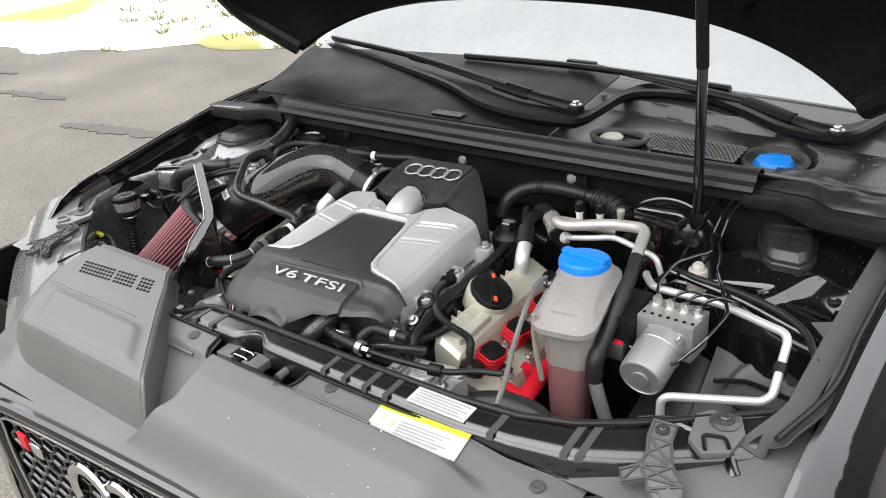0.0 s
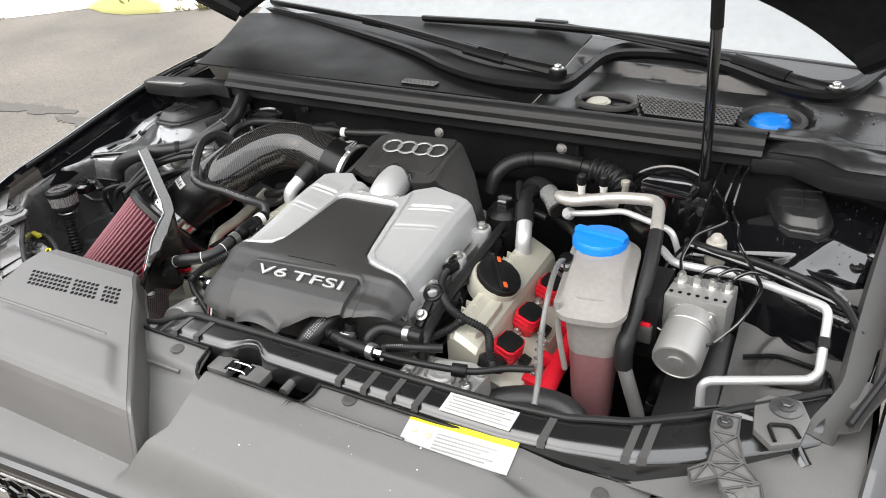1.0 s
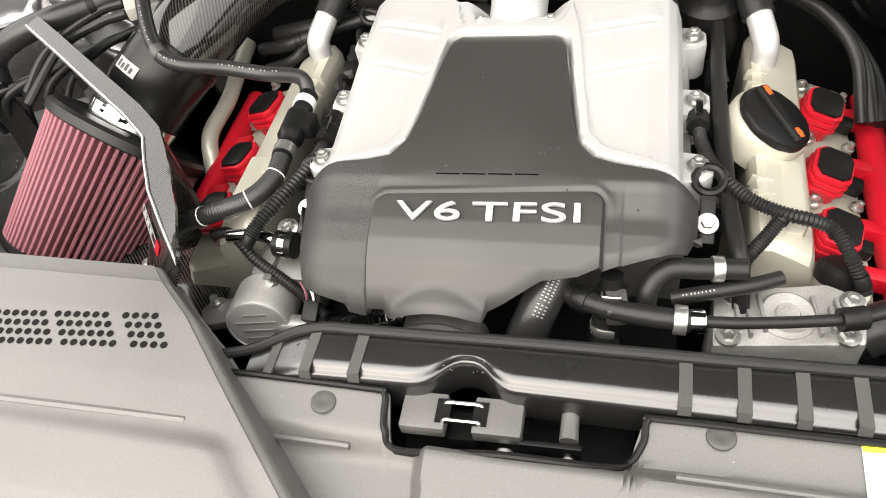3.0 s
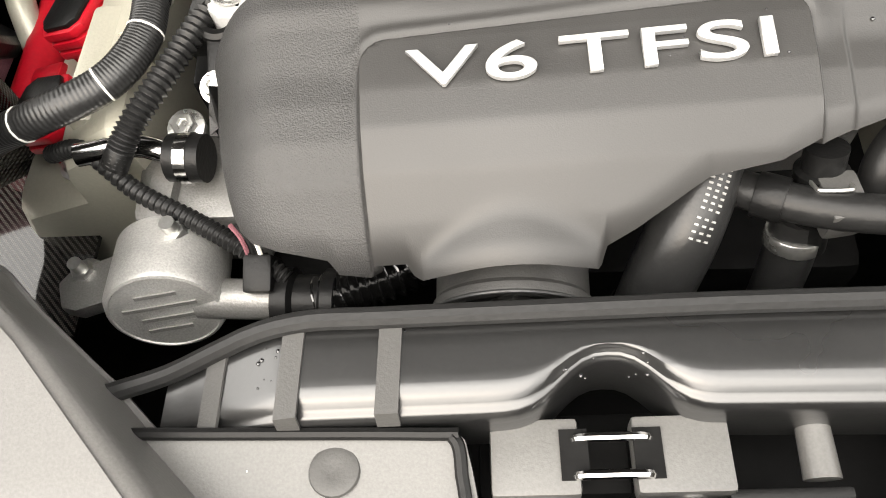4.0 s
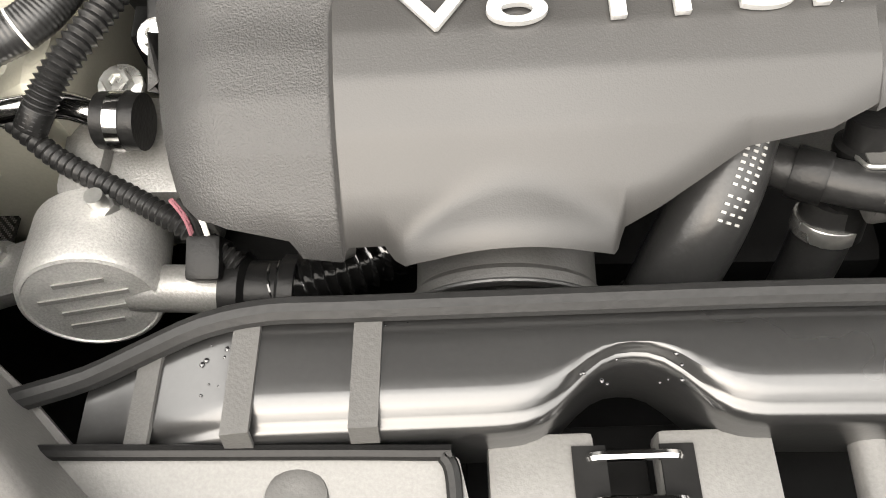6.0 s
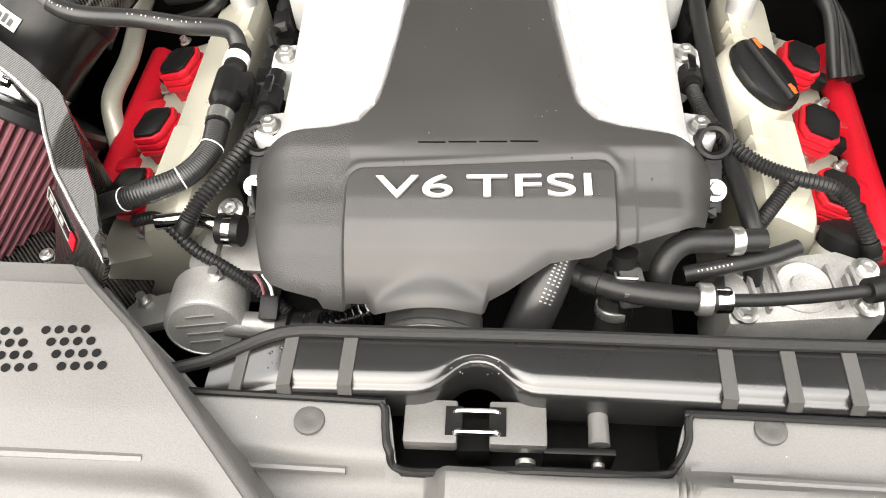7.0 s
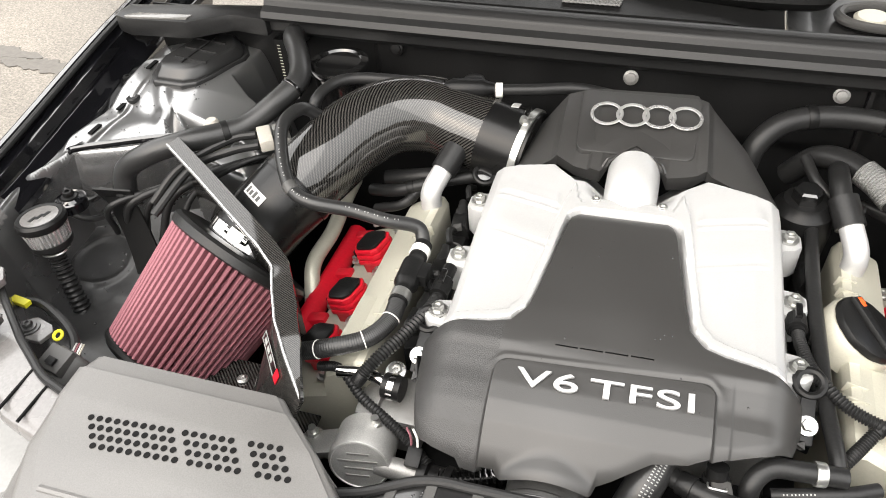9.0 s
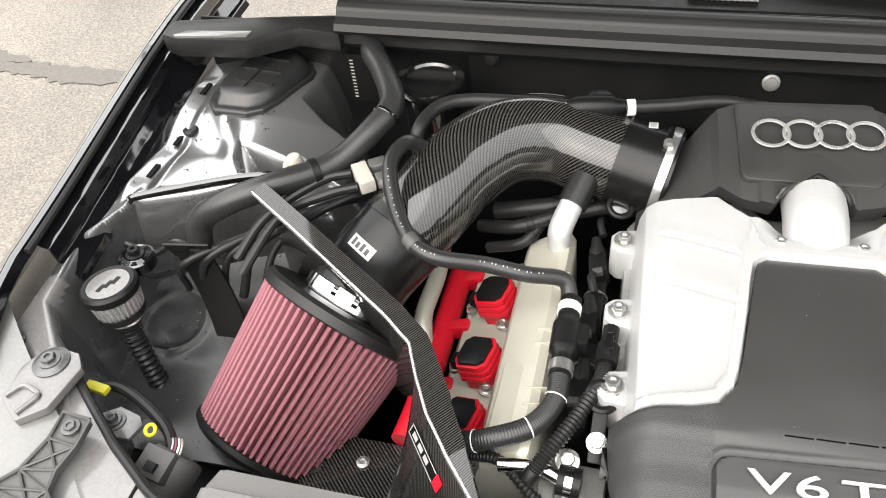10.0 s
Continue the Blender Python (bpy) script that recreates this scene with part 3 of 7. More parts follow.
# thin grey strip paints the bright wet sheen on the black end piece
part("ledge_sheen", prism([(-0.612, 0.818), (-0.610, 0.830), (-0.690, 0.823), (-0.705, 0.811), (-0.700, 0.8085)], 0.908, 0.9125), MIDGREY, seal, "pale strip painted as the sheen of the wet ledge", bevel=0.001)
part("wet_top", sheet(lambda u, v: Vector((0.525 + 0.205 * u, 0.832 + 0.09 * v + 0.03 * step(0.55, 0.3, u), 0.9125 + 0.012 * (1 - (2 * u - 1) ** 4) * (1 - (2 * v - 1) ** 4) + 0.006 * noise.noise(Vector((u * 5, v * 2.4, 3))) * (1 - (2 * u - 1) ** 4) * (1 - (2 * v - 1) ** 4))), 60, 30), WETP, seal, solid=0.002)

cowl = thing("scuttle", "black plastic scuttle panel with vents, wet with drops", "scuttle panel", (0, 1.0, 0.85))


def cowl_back(x):
    return 1.235 - 0.12 * x * x


def cowl_z(x, y):
    z = 0.925 + 0.025 * step(0.88, 1.25, y)
    z += 0.010 * step(0.15, 0.05, x)
    # recess on the battery and filler side
    z -= 0.022 * step(0.13, 0.17, x) * step(0.90, 0.915, y) * step(1.10, 1.085, y + 0.1 * (x - 0.3))
    z -= 0.016 * step(0.066, 0.054, math.hypot(x - 0.507, y - 1.0))
    return z


def cowl_fn(u, v):
    x = -0.72 + 1.44 * u
    y = 0.885 + (cowl_back(x) - 0.885) * v
    if x < 0:
        x *= lerp([(0.88, 0.87), (1.02, 0.93), (1.15, 1.0)], y)
    return Vector((x, y, cowl_z(x, y)))


SEAM = 0.592
part("scuttle_sheet", sheet(lambda u, v: cowl_fn(u * SEAM, v), 56, 48), FELT, cowl, solid=0.003)
part("filler_panel", sheet(lambda u, v: cowl_fn(SEAM + 0.002 + (1 - SEAM - 0.002) * u, v), 84, 70), WETP, cowl, solid=0.003)


def windscreen(u, v):
    x = -0.70 + 1.40 * u
    w = 1 - 0.14 * v
    return Vector((x * w, cowl_back(x) - 0.035 + 0.80 * v, 0.938 + 0.40 * v + 0.03 * math.sin(v * 3.14) - 0.02 * (2 * u - 1) ** 2 * v))


# grey base colour stands in for the bright sky mirrored in the glass
GLASS = mat("windscreen glass with painted sky reflection", (0.23, 0.24, 0.24), 0.06, grain=50, vary=0.1, bump=0, spec=0.9)
ws = thing("windscreen", "dark windscreen mirroring the white sky", "windscreen", (0, 1.2, 0.94))
part("glass", sheet(windscreen, 40, 24), GLASS, ws, solid=0.005)
part("lower_trim", tube([windscreen(k / 30, 0.0) + Vector((0, 0.004, 0.006)) for k in range(31)], 0.005, 8, 60), BLACKP, ws)

# bonnet, open, its underside overhead
hood = thing("bonnet", "open black bonnet seen from its ribbed underside", "car bonnet", (0, 1.05, 1.0))


def hood_fn(lift):
    def fn(u, v):
        s = 2 * u - 1
        half = 0.622 + 0.125 * min(1.0, v / 0.14) ** 0.5
        x = half * s
        d = 1.12 * v * (1 - 0.10 * s * s * v)
        ang = radians(56)
        y0 = 1.13 - 0.10 * s * s
        z0 = 1.118 - 0.095 * s ** 4 - 0.03 * s * s
        y = y0 - d * math.cos(ang) + lift * math.sin(ang)
        z = z0 + d * math.sin(ang) + lift * math.cos(ang) - 0.05 * s * s * v
        return Vector((x, y, z))
    return fn


part("outer_skin", sheet(hood_fn(0.035), 30, 24), PAINT, hood, solid=0.002)
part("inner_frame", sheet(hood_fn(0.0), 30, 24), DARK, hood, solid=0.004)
part("rear_rim", tube([hood_fn(0.012)(u / 20, 0.0) for u in range(21)], 0.013, 10, 60), BLACKP, hood)
for s_ in (0, 1):
    part("side_rim", tube([hood_fn(0.010)(s_, v / 10) for v in range(11)], 0.022, 10, 40), BLACKP, hood)
for u0, u1 in ((0.2, 0.45), (0.8, 0.55), (0.5, 0.5)):
    part("rib", tube([hood_fn(-0.006)(u0 + (u1 - u0) * k / 8, 0.06 + 0.85 * k / 8) for k in range(9)], 0.020, 8, 30, flat=0.6), BLACKP, hood)

rod = thing("gas_strut", "black gas strut holding the bonnet open", "gas strut", (0.448, 0.808, 0.86))
part("cylinder", tube([(0.448, 0.815, 0.86), (0.447, 0.79, 1.12)], 0.0078, 14, 2), GLOSS, rod)
part("upper_tube", tube([(0.447, 0.791, 1.11), (0.440, 0.70, 1.60)], 0.0088, 14, 2), BLACKP, rod)
part("ball_joint", lathe([(0.006, 0), (0.014, 0.006), (0.015, 0.02), (0.011, 0.032)], 16, pose(0.448, 0.817, 0.845)), BLACKP, rod)


# ---- front end: grille, cover plate, lock carrier ----
def plate_edge(x):
    return lerp([(-0.60, 0.30), (-0.52, 0.275), (-0.3, 0.262), (-0.1, 0.258), (0.05, 0.262), (0.15, 0.262), (0.27, 0.262), (0.43, 0.272), (0.5, 0.29), (0.52, 0.30)], x)


def plate_z(x, y):
    z = lerp([(0.04, 0.722), (0.075, 0.742), (0.12, 0.772), (0.18, 0.797), (0.26, 0.813), (0.40, 0.818)], y)
    z -= 0.035 * max(0, abs(x) - 0.38) / 0.15
    xe = lerp([(0.07, -0.058), (0.093, -0.041), (0.142, -0.006), (0.18, -0.006), (0.21, -0.010), (0.24, -0.01)], y)
    z += (0.034 * step(-0.010, 0.005, x - xe) - 0.012 * step(-0.40, -0.30, x)) * step(0.232, 0.214, y) * step(0.44, 0.38, x) * step(0.078, 0.125, y)
    return z


NOTCH = (-0.043, 0.131, 0.221)


def plate_fn(u, v):
    x = -0.47 + 0.99 * u
    back = plate_edge(x)
    a, b, yb = NOTCH
    cut = step(a - 0.001, a + 0.010, x) * step(b + 0.001, b - 0.014, x)
    back = back + (yb - back) * cut
    front = 0.069 + 0.06 * x + 0.10 * max(0, abs(x) - 0.30) ** 2
    y = front + (back - front) * v
    return Vector((x, y, plate_z(x, y)))


front_plate = thing("radiator_cover_plate", "matt grey plastic cover plate over the radiator, speckled with sleet", "cover plate", (0, 0.15, 0.74))
us = sorted({i / 112 for i in range(113)} | {(-0.07 + 0.0025 * i + 0.47) / 0.99 for i in range(34)} | {(x + 0.47) / 0.99 for x in (-0.047, -0.045, -0.042, -0.039, -0.036, -0.034, 0.111, 0.115, 0.119, 0.123, 0.126, 0.128)})
part("plate", sheet(plate_fn, 0, 60, us), PLATE, front_plate, solid=0.003)
a_, b_, yb_ = NOTCH
rimline = [(-0.36, plate_edge(-0.36)), (-0.2, plate_edge(-0.2)), (-0.06, plate_edge(-0.06)), (-0.046, plate_edge(-0.05) - 0.002), (-0.043, 0.243), (-0.040, 0.232), (-0.029, 0.223), (0.04, 0.219), (0.108, 0.223), (0.122, 0.232), (0.130, 0.246), (0.132, plate_edge(0.13) - 0.002), (0.145, plate_edge(0.14)), (0.3, plate_edge(0.3)), (0.5, plate_edge(0.5))]
part("rolled_rim", tube([(x, y, plate_z(x, y) + 0.002) for x, y in rimline], 0.0024, 8, 160), BLACKP, front_plate)
for dx, dy in ((-0.089, 0.247), (0.177, 0.256), (-0.33, 0.245), (0.475, 0.262)):
    part("push_clip", lathe([(0.0095, 0), (0.0090, 0.0012), (0.007, 0.002), (0.003, 0.0012)], 24, pose(dx, dy, plate_z(dx, dy))), PLASTIC, front_plate)
for x0, x1, yy in ((-0.13, -0.065, 0.222), (0.15, 0.27, 0.223)):
    part("bead", tube([(x0, yy, plate_z(x0, yy) + 0.0005), ((x0 + x1) / 2, yy, plate_z((x0 + x1) / 2, yy) + 0.0005), (x1, yy, plate_z(x1, yy) + 0.0005)], 0.003, 8, 10), PLATE, front_plate)


def on_plate(x, y):
    """Pose on the plate: x along it, y up its slope."""
    z = plate_z(x, y)
    sx = plate_z(x + 0.01, y) - plate_z(x - 0.01, y)
    sy = plate_z(x, y + 0.01) - plate_z(x, y - 0.01)
    ex, ey = Vector((0.02, 0, sx)).normalized(), Vector((0, 0.02, sy)).normalized()
    ez = ex.cross(ey).normalized()
    ey = ez.cross(ex)
    return Matrix(((ex.x, ey.x, ez.x, x), (ex.y, ey.y, ez.y, y), (ex.z, ey.z, ez.z, z), (0, 0, 0, 1)))


settle(front_plate, 0.003, -0.001, 0.001)

# labels
yl = thing("warning_label", "white label with a yellow header band and print bars", "label", (0.325, 0.25, 0.805))
m = on_plate(0.325, 0.2475) @ pose(0, 0, 0.002, 0, 0, 3)
yfoil = part("foil", box(0.128, 0.040, 0.0006, m), PAPER, yl)
part("yellow_band", box(0.1275, 0.0075, 0.0006, m @ pose(0, 0.0160, 0.0007)), YELLOW, yfoil)
for k in range(5):
    part("print_bar", box(0.07 - 0.008 * (k % 3), 0.0016, 0.0004, m @ pose(0.01 - 0.004 * (k % 3), 0.004 - 0.0045 * k, 0.0006)), INK, yfoil)
for k in (0, 1):
    part("print_mark", lathe([(0.004, 0), (0.004, 0.0004)], 12, m @ pose(-0.052 + 0.018 * k, 0.002 - 0.003 * k, 0.0005)), FAINT, yfoil)


REAR = [(-0.30, 0.262), (-0.20, 0.277), (-0.173, 0.285), (-0.15, 0.292), (-0.128, 0.299), (-0.104, 0.3025), (0.05, 0.3065), (0.16, 0.3075), (0.27, 0.310), (0.34, 0.312), (0.42, 0.321), (0.485, 0.342), (0.54, 0.377), (0.589, 0.414), (0.66, 0.47)]
FRONTC = [(-0.30, 0.250), (-0.20, 0.258), (-0.10, 0.2645), (0.05, 0.2695), (0.27, 0.2695), (0.36, 0.271), (0.43, 0.280), (0.50, 0.297), (0.567, 0.333), (0.632, 0.379), (0.66, 0.40)]


def carrier_y(x):
    return (lerp(REAR, x) + lerp(FRONTC, x)) / 2


def carrier_half(x):
    return (lerp(REAR, x) - lerp(FRONTC, x)) / 2


def bump_in(x):
    """The rounded bay pressed into the front edge above the latch."""
    return 0.0195 * math.exp(-(abs(x - 0.008) / 0.0205) ** 2.6)


def carrier_z(x):
    return 0.823 - 0.004 * step(0.4, 0.6, x) - 0.02 * step(-0.10, -0.17, x)


carrier = thing("lock_carrier", "shiny black plastic lock carrier with clip straps", "lock carrier", (0, 0.29, 0.79))


def carrier_fn(u, v):
    x = -0.30 + 0.96 * u
    half = carrier_half(x)
    prof = [(-1.04, -0.034), (-1.02, -0.016), (-0.95, -0.006), (-0.84, -0.0012), (-0.6, 0.001), (0, 0.001), (0.6, 0.001), (0.92, 0.0), (1.0, -0.006), (1.02, -0.04)]
    k = v * (len(prof) - 1)
    i = min(int(k), len(prof) - 2)
    f = k - i
    a = prof[i][0] + (prof[i + 1][0] - prof[i][0]) * f
    dz = prof[i][1] + (prof[i + 1][1] - prof[i][1]) * f
    y = carrier_y(x) + a * half
    dz += 0.002 * a * step(0.38, 0.54, x)
    return Vector((x, y + bump_in(x) * step(0.6, -1.0, a), carrier_z(x) + dz - 0.003 * math.exp(-(a + 0.75) ** 2 * 30)))


part("carrier_top", sheet(lambda u, v: carrier_fn(0.145 + 0.855 * u, v), 180, 32), CARRIERM, carrier, solid=0.003)
part("rear_lip", tube([(x, lerp(REAR, x), carrier_z(x) + 0.003 + 0.004 * step(0.38, 0.54, x)) for x in [-0.30 + 0.96 * k / 48 for k in range(49)]], 0.0042, 10, 144), RUBBER, carrier)
for sx_ in (-0.139, -0.1065, -0.070, 0.153, 0.189, 0.224, 0.258, 0.406, 0.49, 0.506):
    def strap(u, v, sx_=sx_):
        x = sx_ - 0.0042 + 0.0084 * u
        half = carrier_half(x)
        return Vector((x, carrier_y(x) + (2 * v - 1) * half * 1.02, carrier_z(x) + 0.0020 + 0.002 * (2 * v - 1) * step(0.38, 0.54, x) - 0.008 * max(0, abs(2 * v - 1) - 0.9) * 10))
    part("strap", sheet(strap, 2, 16), PLASTIC, carrier, solid=0.0014)
cend = thing("lock_carrier_end", "end of the lock carrier beside the headlight, painted pale for mirrored sky", "lock carrier", (-0.56, 0.36, 0.79))


def cend_fn(u, v):
    p = carrier_fn((0.40 + 0.26 * u + 0.30) / 0.96, v)
    return Vector((-p.x, p.y - 0.032, p.z - 0.010))


# pale colour in place of the sky mirrored in this shiny black end
part("carrier_top", sheet(cend_fn, 50, 32), PALESHEEN, cend, solid=0.003)
part("rear_lip", tube([(-x, lerp(REAR, x) - 0.032, carrier_z(x) - 0.007) for x in [0.42 + 0.24 * k / 20 for k in range(21)]], 0.0042, 10, 60), RUBBER, cend)
for sx_ in (0.475, 0.502):
    part("groove", tube([(-sx_, lerp(FRONTC, sx_) - 0.028, carrier_z(sx_) - 0.0085), (-sx_, lerp(REAR, sx_) - 0.036, carrier_z(sx_) - 0.0085)], 0.0018, 6, 1, curve=False), DARK, cend)
settle(carrier, 0.004, -0.005, 0.001)
wl_ = thing("paper_label", "white printed foil label on the lock carrier", "label", (0.333, 0.31, 0.82))
m = pose(0.332, 0.2875, 0.8262, 0, 0, 1)
wfoil = part("foil", box(0.084, 0.030, 0.0006, m), PAPER, wl_)
for k in range(5):
    part("print_bar", box(0.075 - 0.012 * (k % 2), 0.0014, 0.0004, m @ pose(-0.003 * (k % 2), 0.010 - 0.005 * k, 0.0006)), INK, wfoil)

# bonnet latch in the notch
latch = thing("bonnet_latch", "black steel bonnet latch with two bright wires", "latch", (0.04, 0.22, 0.77))
part("base_tray", block(-0.040, 0.127, 0.224, 0.285, 0.740, 0.755), DARK, latch, bevel=0.003)
for x0, x1 in ((-0.033, -0.001), (0.018, 0.052)):
    part("cover_block", block(x0, x1, 0.242, 0.2695, 0.793, 0.806), PLATE, latch, bevel=0.002)
part("throat", block(-0.002, 0.019, 0.246, 0.268, 0.760, 0.784), DARK, latch, bevel=0.002)
for x0 in (-0.008, 0.018):
    part("slot", block(x0, x0 + 0.010, 0.247, 0.265, 0.8055, 0.8068), DARK, latch)
for yy in (0.2485, 0.2615):
    part("wire", bent([(-0.005, yy, 0.800), (-0.002, yy, 0.8085), (0.023, yy, 0.8085), (0.026, yy, 0.800)], 0.0017, 0.004, 8), CHROME, latch)
part("spring_pin", lathe([(0.0065, 0), (0.006, 0.020), (0.008, 0.0205), (0.008, 0.024), (0.004, 0.025)], 18, axis((0.083, 0.247, 0.797), (0.083, 0.28, 0.799))), PLATE, latch)
part("side_plate", block(0.050, 0.092, 0.240, 0.244, 0.765, 0.800), BLACKP, latch, bevel=0.001)
part("side_plate", block(0.054, 0.092, 0.270, 0.274, 0.770, 0.803), BLACKP, latch, bevel=0.001)
part("rivet", lathe([(0.006, 0), (0.006, 0.003), (0.003, 0.004)], 16, axis((0.040, 0.2405, 0.785), (0.040, 0.20, 0.785))), STEEL, latch)
part("rivet", lathe([(0.004, 0), (0.004, 0.003), (0.002, 0.004)], 16, axis((0.083, 0.2405, 0.785), (0.083, 0.20, 0.785))), STEEL, latch)

settle(latch, 0.003, -0.002, 0, 1.5)

# grille
grille = thing("grille", "glossy black honeycomb grille with a dark surround", "car grille", (0, 0.03, 0.45))


def grille_pt(x, z, off=0.0):
    return Vector((x, 0.066 + 0.06 * x + 0.25 * max(0, abs(x) - 0.28) ** 2 - 0.03 * (0.735 - z) + off, z))


HEXW = 0.034
cells = []
for r_ in range(14):
    for c_ in range(-9, 10):
        x = c_ * HEXW + (HEXW / 2 if r_ % 2 else 0)
        z = 0.71 - r_ * HEXW * 0.62
        if abs(x) > 0.335 - 0.03 * (r_ / 14):
            continue
        pts = [grille_pt(x + HEXW * 0.56 * math.cos(a), z + HEXW * 0.40 * math.sin(a)) for a in (math.pi / 6 + k * math.pi / 3 for k in range(6))]
        cells.append(bent(pts + [pts[0]], 0.0028, 0.003, 6))
part("honeycomb", join(*cells), GLOSS, grille)
part("backing", sheet(lambda u, v: grille_pt(-0.36 + 0.72 * u, 0.74 - 0.40 * v, 0.018), 20, 4), DARK, grille, solid=0.003)
frame_pts = [grille_pt(x, z) for x, z in ((-0.20, 0.35), (-0.30, 0.42), (-0.35, 0.60), (-0.355, 0.69), (-0.335, 0.722), (-0.20, 0.732), (0, 0.735), (0.20, 0.732), (0.335, 0.722), (0.355, 0.69), (0.35, 0.60), (0.30, 0.42), (0.20, 0.35))]
part("surround", tube(frame_pts, 0.011, 10, 120), GLOSS, grille)
part("inner_trim", tube([p * 1.0 + Vector((-0.018 * (1 if p.x > 0 else -1), -0.004, -0.018)) for p in frame_pts], 0.0022, 8, 120), STEEL, grille)
for k in range(4):
    part("emblem_ring", moved(torus(0.0505, 0.0098), axis(grille_pt((k - 1.5) * 0.076, 0.645, -0.010), grille_pt((k - 1.5) * 0.076, 0.655, -0.5)) @ Matrix.Diagonal((1, 1, 0.6, 1))), CHROME, grille)
badge = part("badge", box(0.022, 0.006, 0.028, Matrix.Translation(grille_pt(-0.268, 0.685, -0.010))), RED, grille, bevel=0.002)
part("badge_tail", box(0.030, 0.006, 0.024, Matrix.Translation(grille_pt(-0.238, 0.680, -0.010))), CHROME, grille, bevel=0.003)
bumper = thing("bumper", "silver-grey reflecting front bumper skin", "car bumper", (0, 0.1, 0.3))


def bump_fn(side):
    def fn(u, v):
        x = 0.36 + 0.36 * u
        z = 0.725 - 0.045 * u - 0.42 * v
        y = 0.070 + 0.06 * side * x + 0.05 * u + 0.38 * u ** 2.5 - 0.02 * math.sin(3.1 * v)
        return Vector((side * x, y, z))
    return fn


for s_ in (-1, 1):
    part("bumper_skin", sheet(bump_fn(s_), 20, 10), PAINT, bumper, solid=0.003)
    lamp = thing("headlight", "headlight, its lens grey for the mirrored sky, with a dark inner housing", "headlight", (s_ * 0.6, 0.25, 0.65), "headlights")

    def lens(u, v, s_=s_):
        if s_ > 0:
            x = 0.42 + 0.30 * u
            y = 0.13 + 0.16 * u + 0.12 * u * u + 0.10 * v
            z = 0.735 - 0.02 * u + 0.06 * v - 0.02 * v * v
        else:
            # lens enlarged further forward and up to the wing, filling the pale area
            front = Vector((0.40 + 0.38 * u, 0.085 + 0.19 * u + 0.07 * u * u, 0.700 + 0.08 * u))
            back = Vector((0.44 + 0.28 * u, 0.265 + 0.12 * u + 0.075 * u * u, 0.795 + 0.036 * u))
            x, y, z = front.lerp(back, v) + Vector((0, 0, 0.022 * math.sin(math.pi * v)))
        return Vector((s_ * x, y, z))
    # opaque grey lens: the sky's reflection put into its colour
    part("lens", sheet(lens, 16, 8), MIDGREY, lamp, solid=0.003)
    part("housing", block(min(s_ * 0.45, s_ * 0.66), max(s_ * 0.45, s_ * 0.66), 0.26, 0.33, 0.62, 0.725), BLACKP, lamp, bevel=0.01)

# intake scoop
scoop = thing("intake_scoop", "grey plastic air intake duct with punched holes on the cover plate", "air duct", (-0.25, 0.2, 0.76))
ROWS_S = [(0.338, -0.436, -0.262, 0.790), (0.337, -0.438, -0.259, 0.832), (0.334, -0.440, -0.255, 0.8385), (0.3165, -0.443, -0.237, 0.8425), (0.3145, -0.443, -0.235, 0.8465), (0.285, -0.440, -0.200, 0.848), (0.235, -0.428, -0.152, 0.845), (0.190, -0.405, -0.108, 0.839), (0.158, -0.385, -0.077, 0.833), (0.140, -0.374, -0.060, 0.829), (0.134, -0.370, -0.054, 0.8265), (0.129, -0.367, -0.050, 0.822), (0.125, -0.364, -0.047, 0.815), (0.116, -0.358, -0.042, 0.792), (0.104, -0.350, -0.036, 0.755)]


def scoop_fn(u, v):
    k = v * (len(ROWS_S) - 1)
    i = min(int(k), len(ROWS_S) - 2)
    f = k - i
    y, xl, xr, z = (ROWS_S[i][c] + (ROWS_S[i + 1][c] - ROWS_S[i][c]) * f for c in range(4))
    prof = [(-0.060, -0.085), (-0.040, -0.036), (-0.012, -0.006), (0.010, 0.0)]
    if u < 0.25:
        k2 = u / 0.25 * 3
        a = min(int(k2), 2)
        t = k2 - a
        dx, dz = prof[a][0] + (prof[a + 1][0] - prof[a][0]) * t, prof[a][1] + (prof[a + 1][1] - prof[a][1]) * t
        x = xl + (dx * lerp([(0.11, 0.8), (0.17, 1.3), (0.22, 0.9), (0.27, 0.30), (0.34, 0.12)], y) if dx < 0 else dx)
    elif u > 0.75:
        k2 = (1 - u) / 0.25 * 3
        a = min(int(k2), 2)
        t = k2 - a
        dx, dz = prof[a][0] + (prof[a + 1][0] - prof[a][0]) * t, prof[a][1] + (prof[a + 1][1] - prof[a][1]) * t
        x = xr - (dx if dx > 0 else dx * lerp([(0.104, 0.10), (0.13, 0.16), (0.19, 0.30), (0.24, 0.28), (0.29, 0.16), (0.33, 0.12)], y))
    else:
        w = (u - 0.25) / 0.5
        x, dz = xl + 0.006 + (xr - xl - 0.012) * w, 0.0050 * step(0.07, 0.17, w) * step(0.95, 0.87, w) * step(0.204, 0.188, y) * step(0.133, 0.150, y)
    floor_z = plate_z(x, min(y, 0.26)) - 0.006
    return Vector((x, y, max(z + dz, floor_z if z + dz < floor_z else z + dz)))


part("duct_shell", sheet(scoop_fn, 72, 168), SCOOPM, scoop, solid=0.003, sharp=40)
part("pressed_bead", tube([(-0.40, 0.205, 0.8395), (-0.28, 0.207, 0.8395), (-0.175, 0.209, 0.8390)], 0.0035, 8, 12), SCOOPM, scoop)
# flat near-black discs stand in for the shade inside the holes
hole = mesh_of("vent_hole", lathe([(0.0027, 0), (0.0027, 0.0004)], 14), DARK)
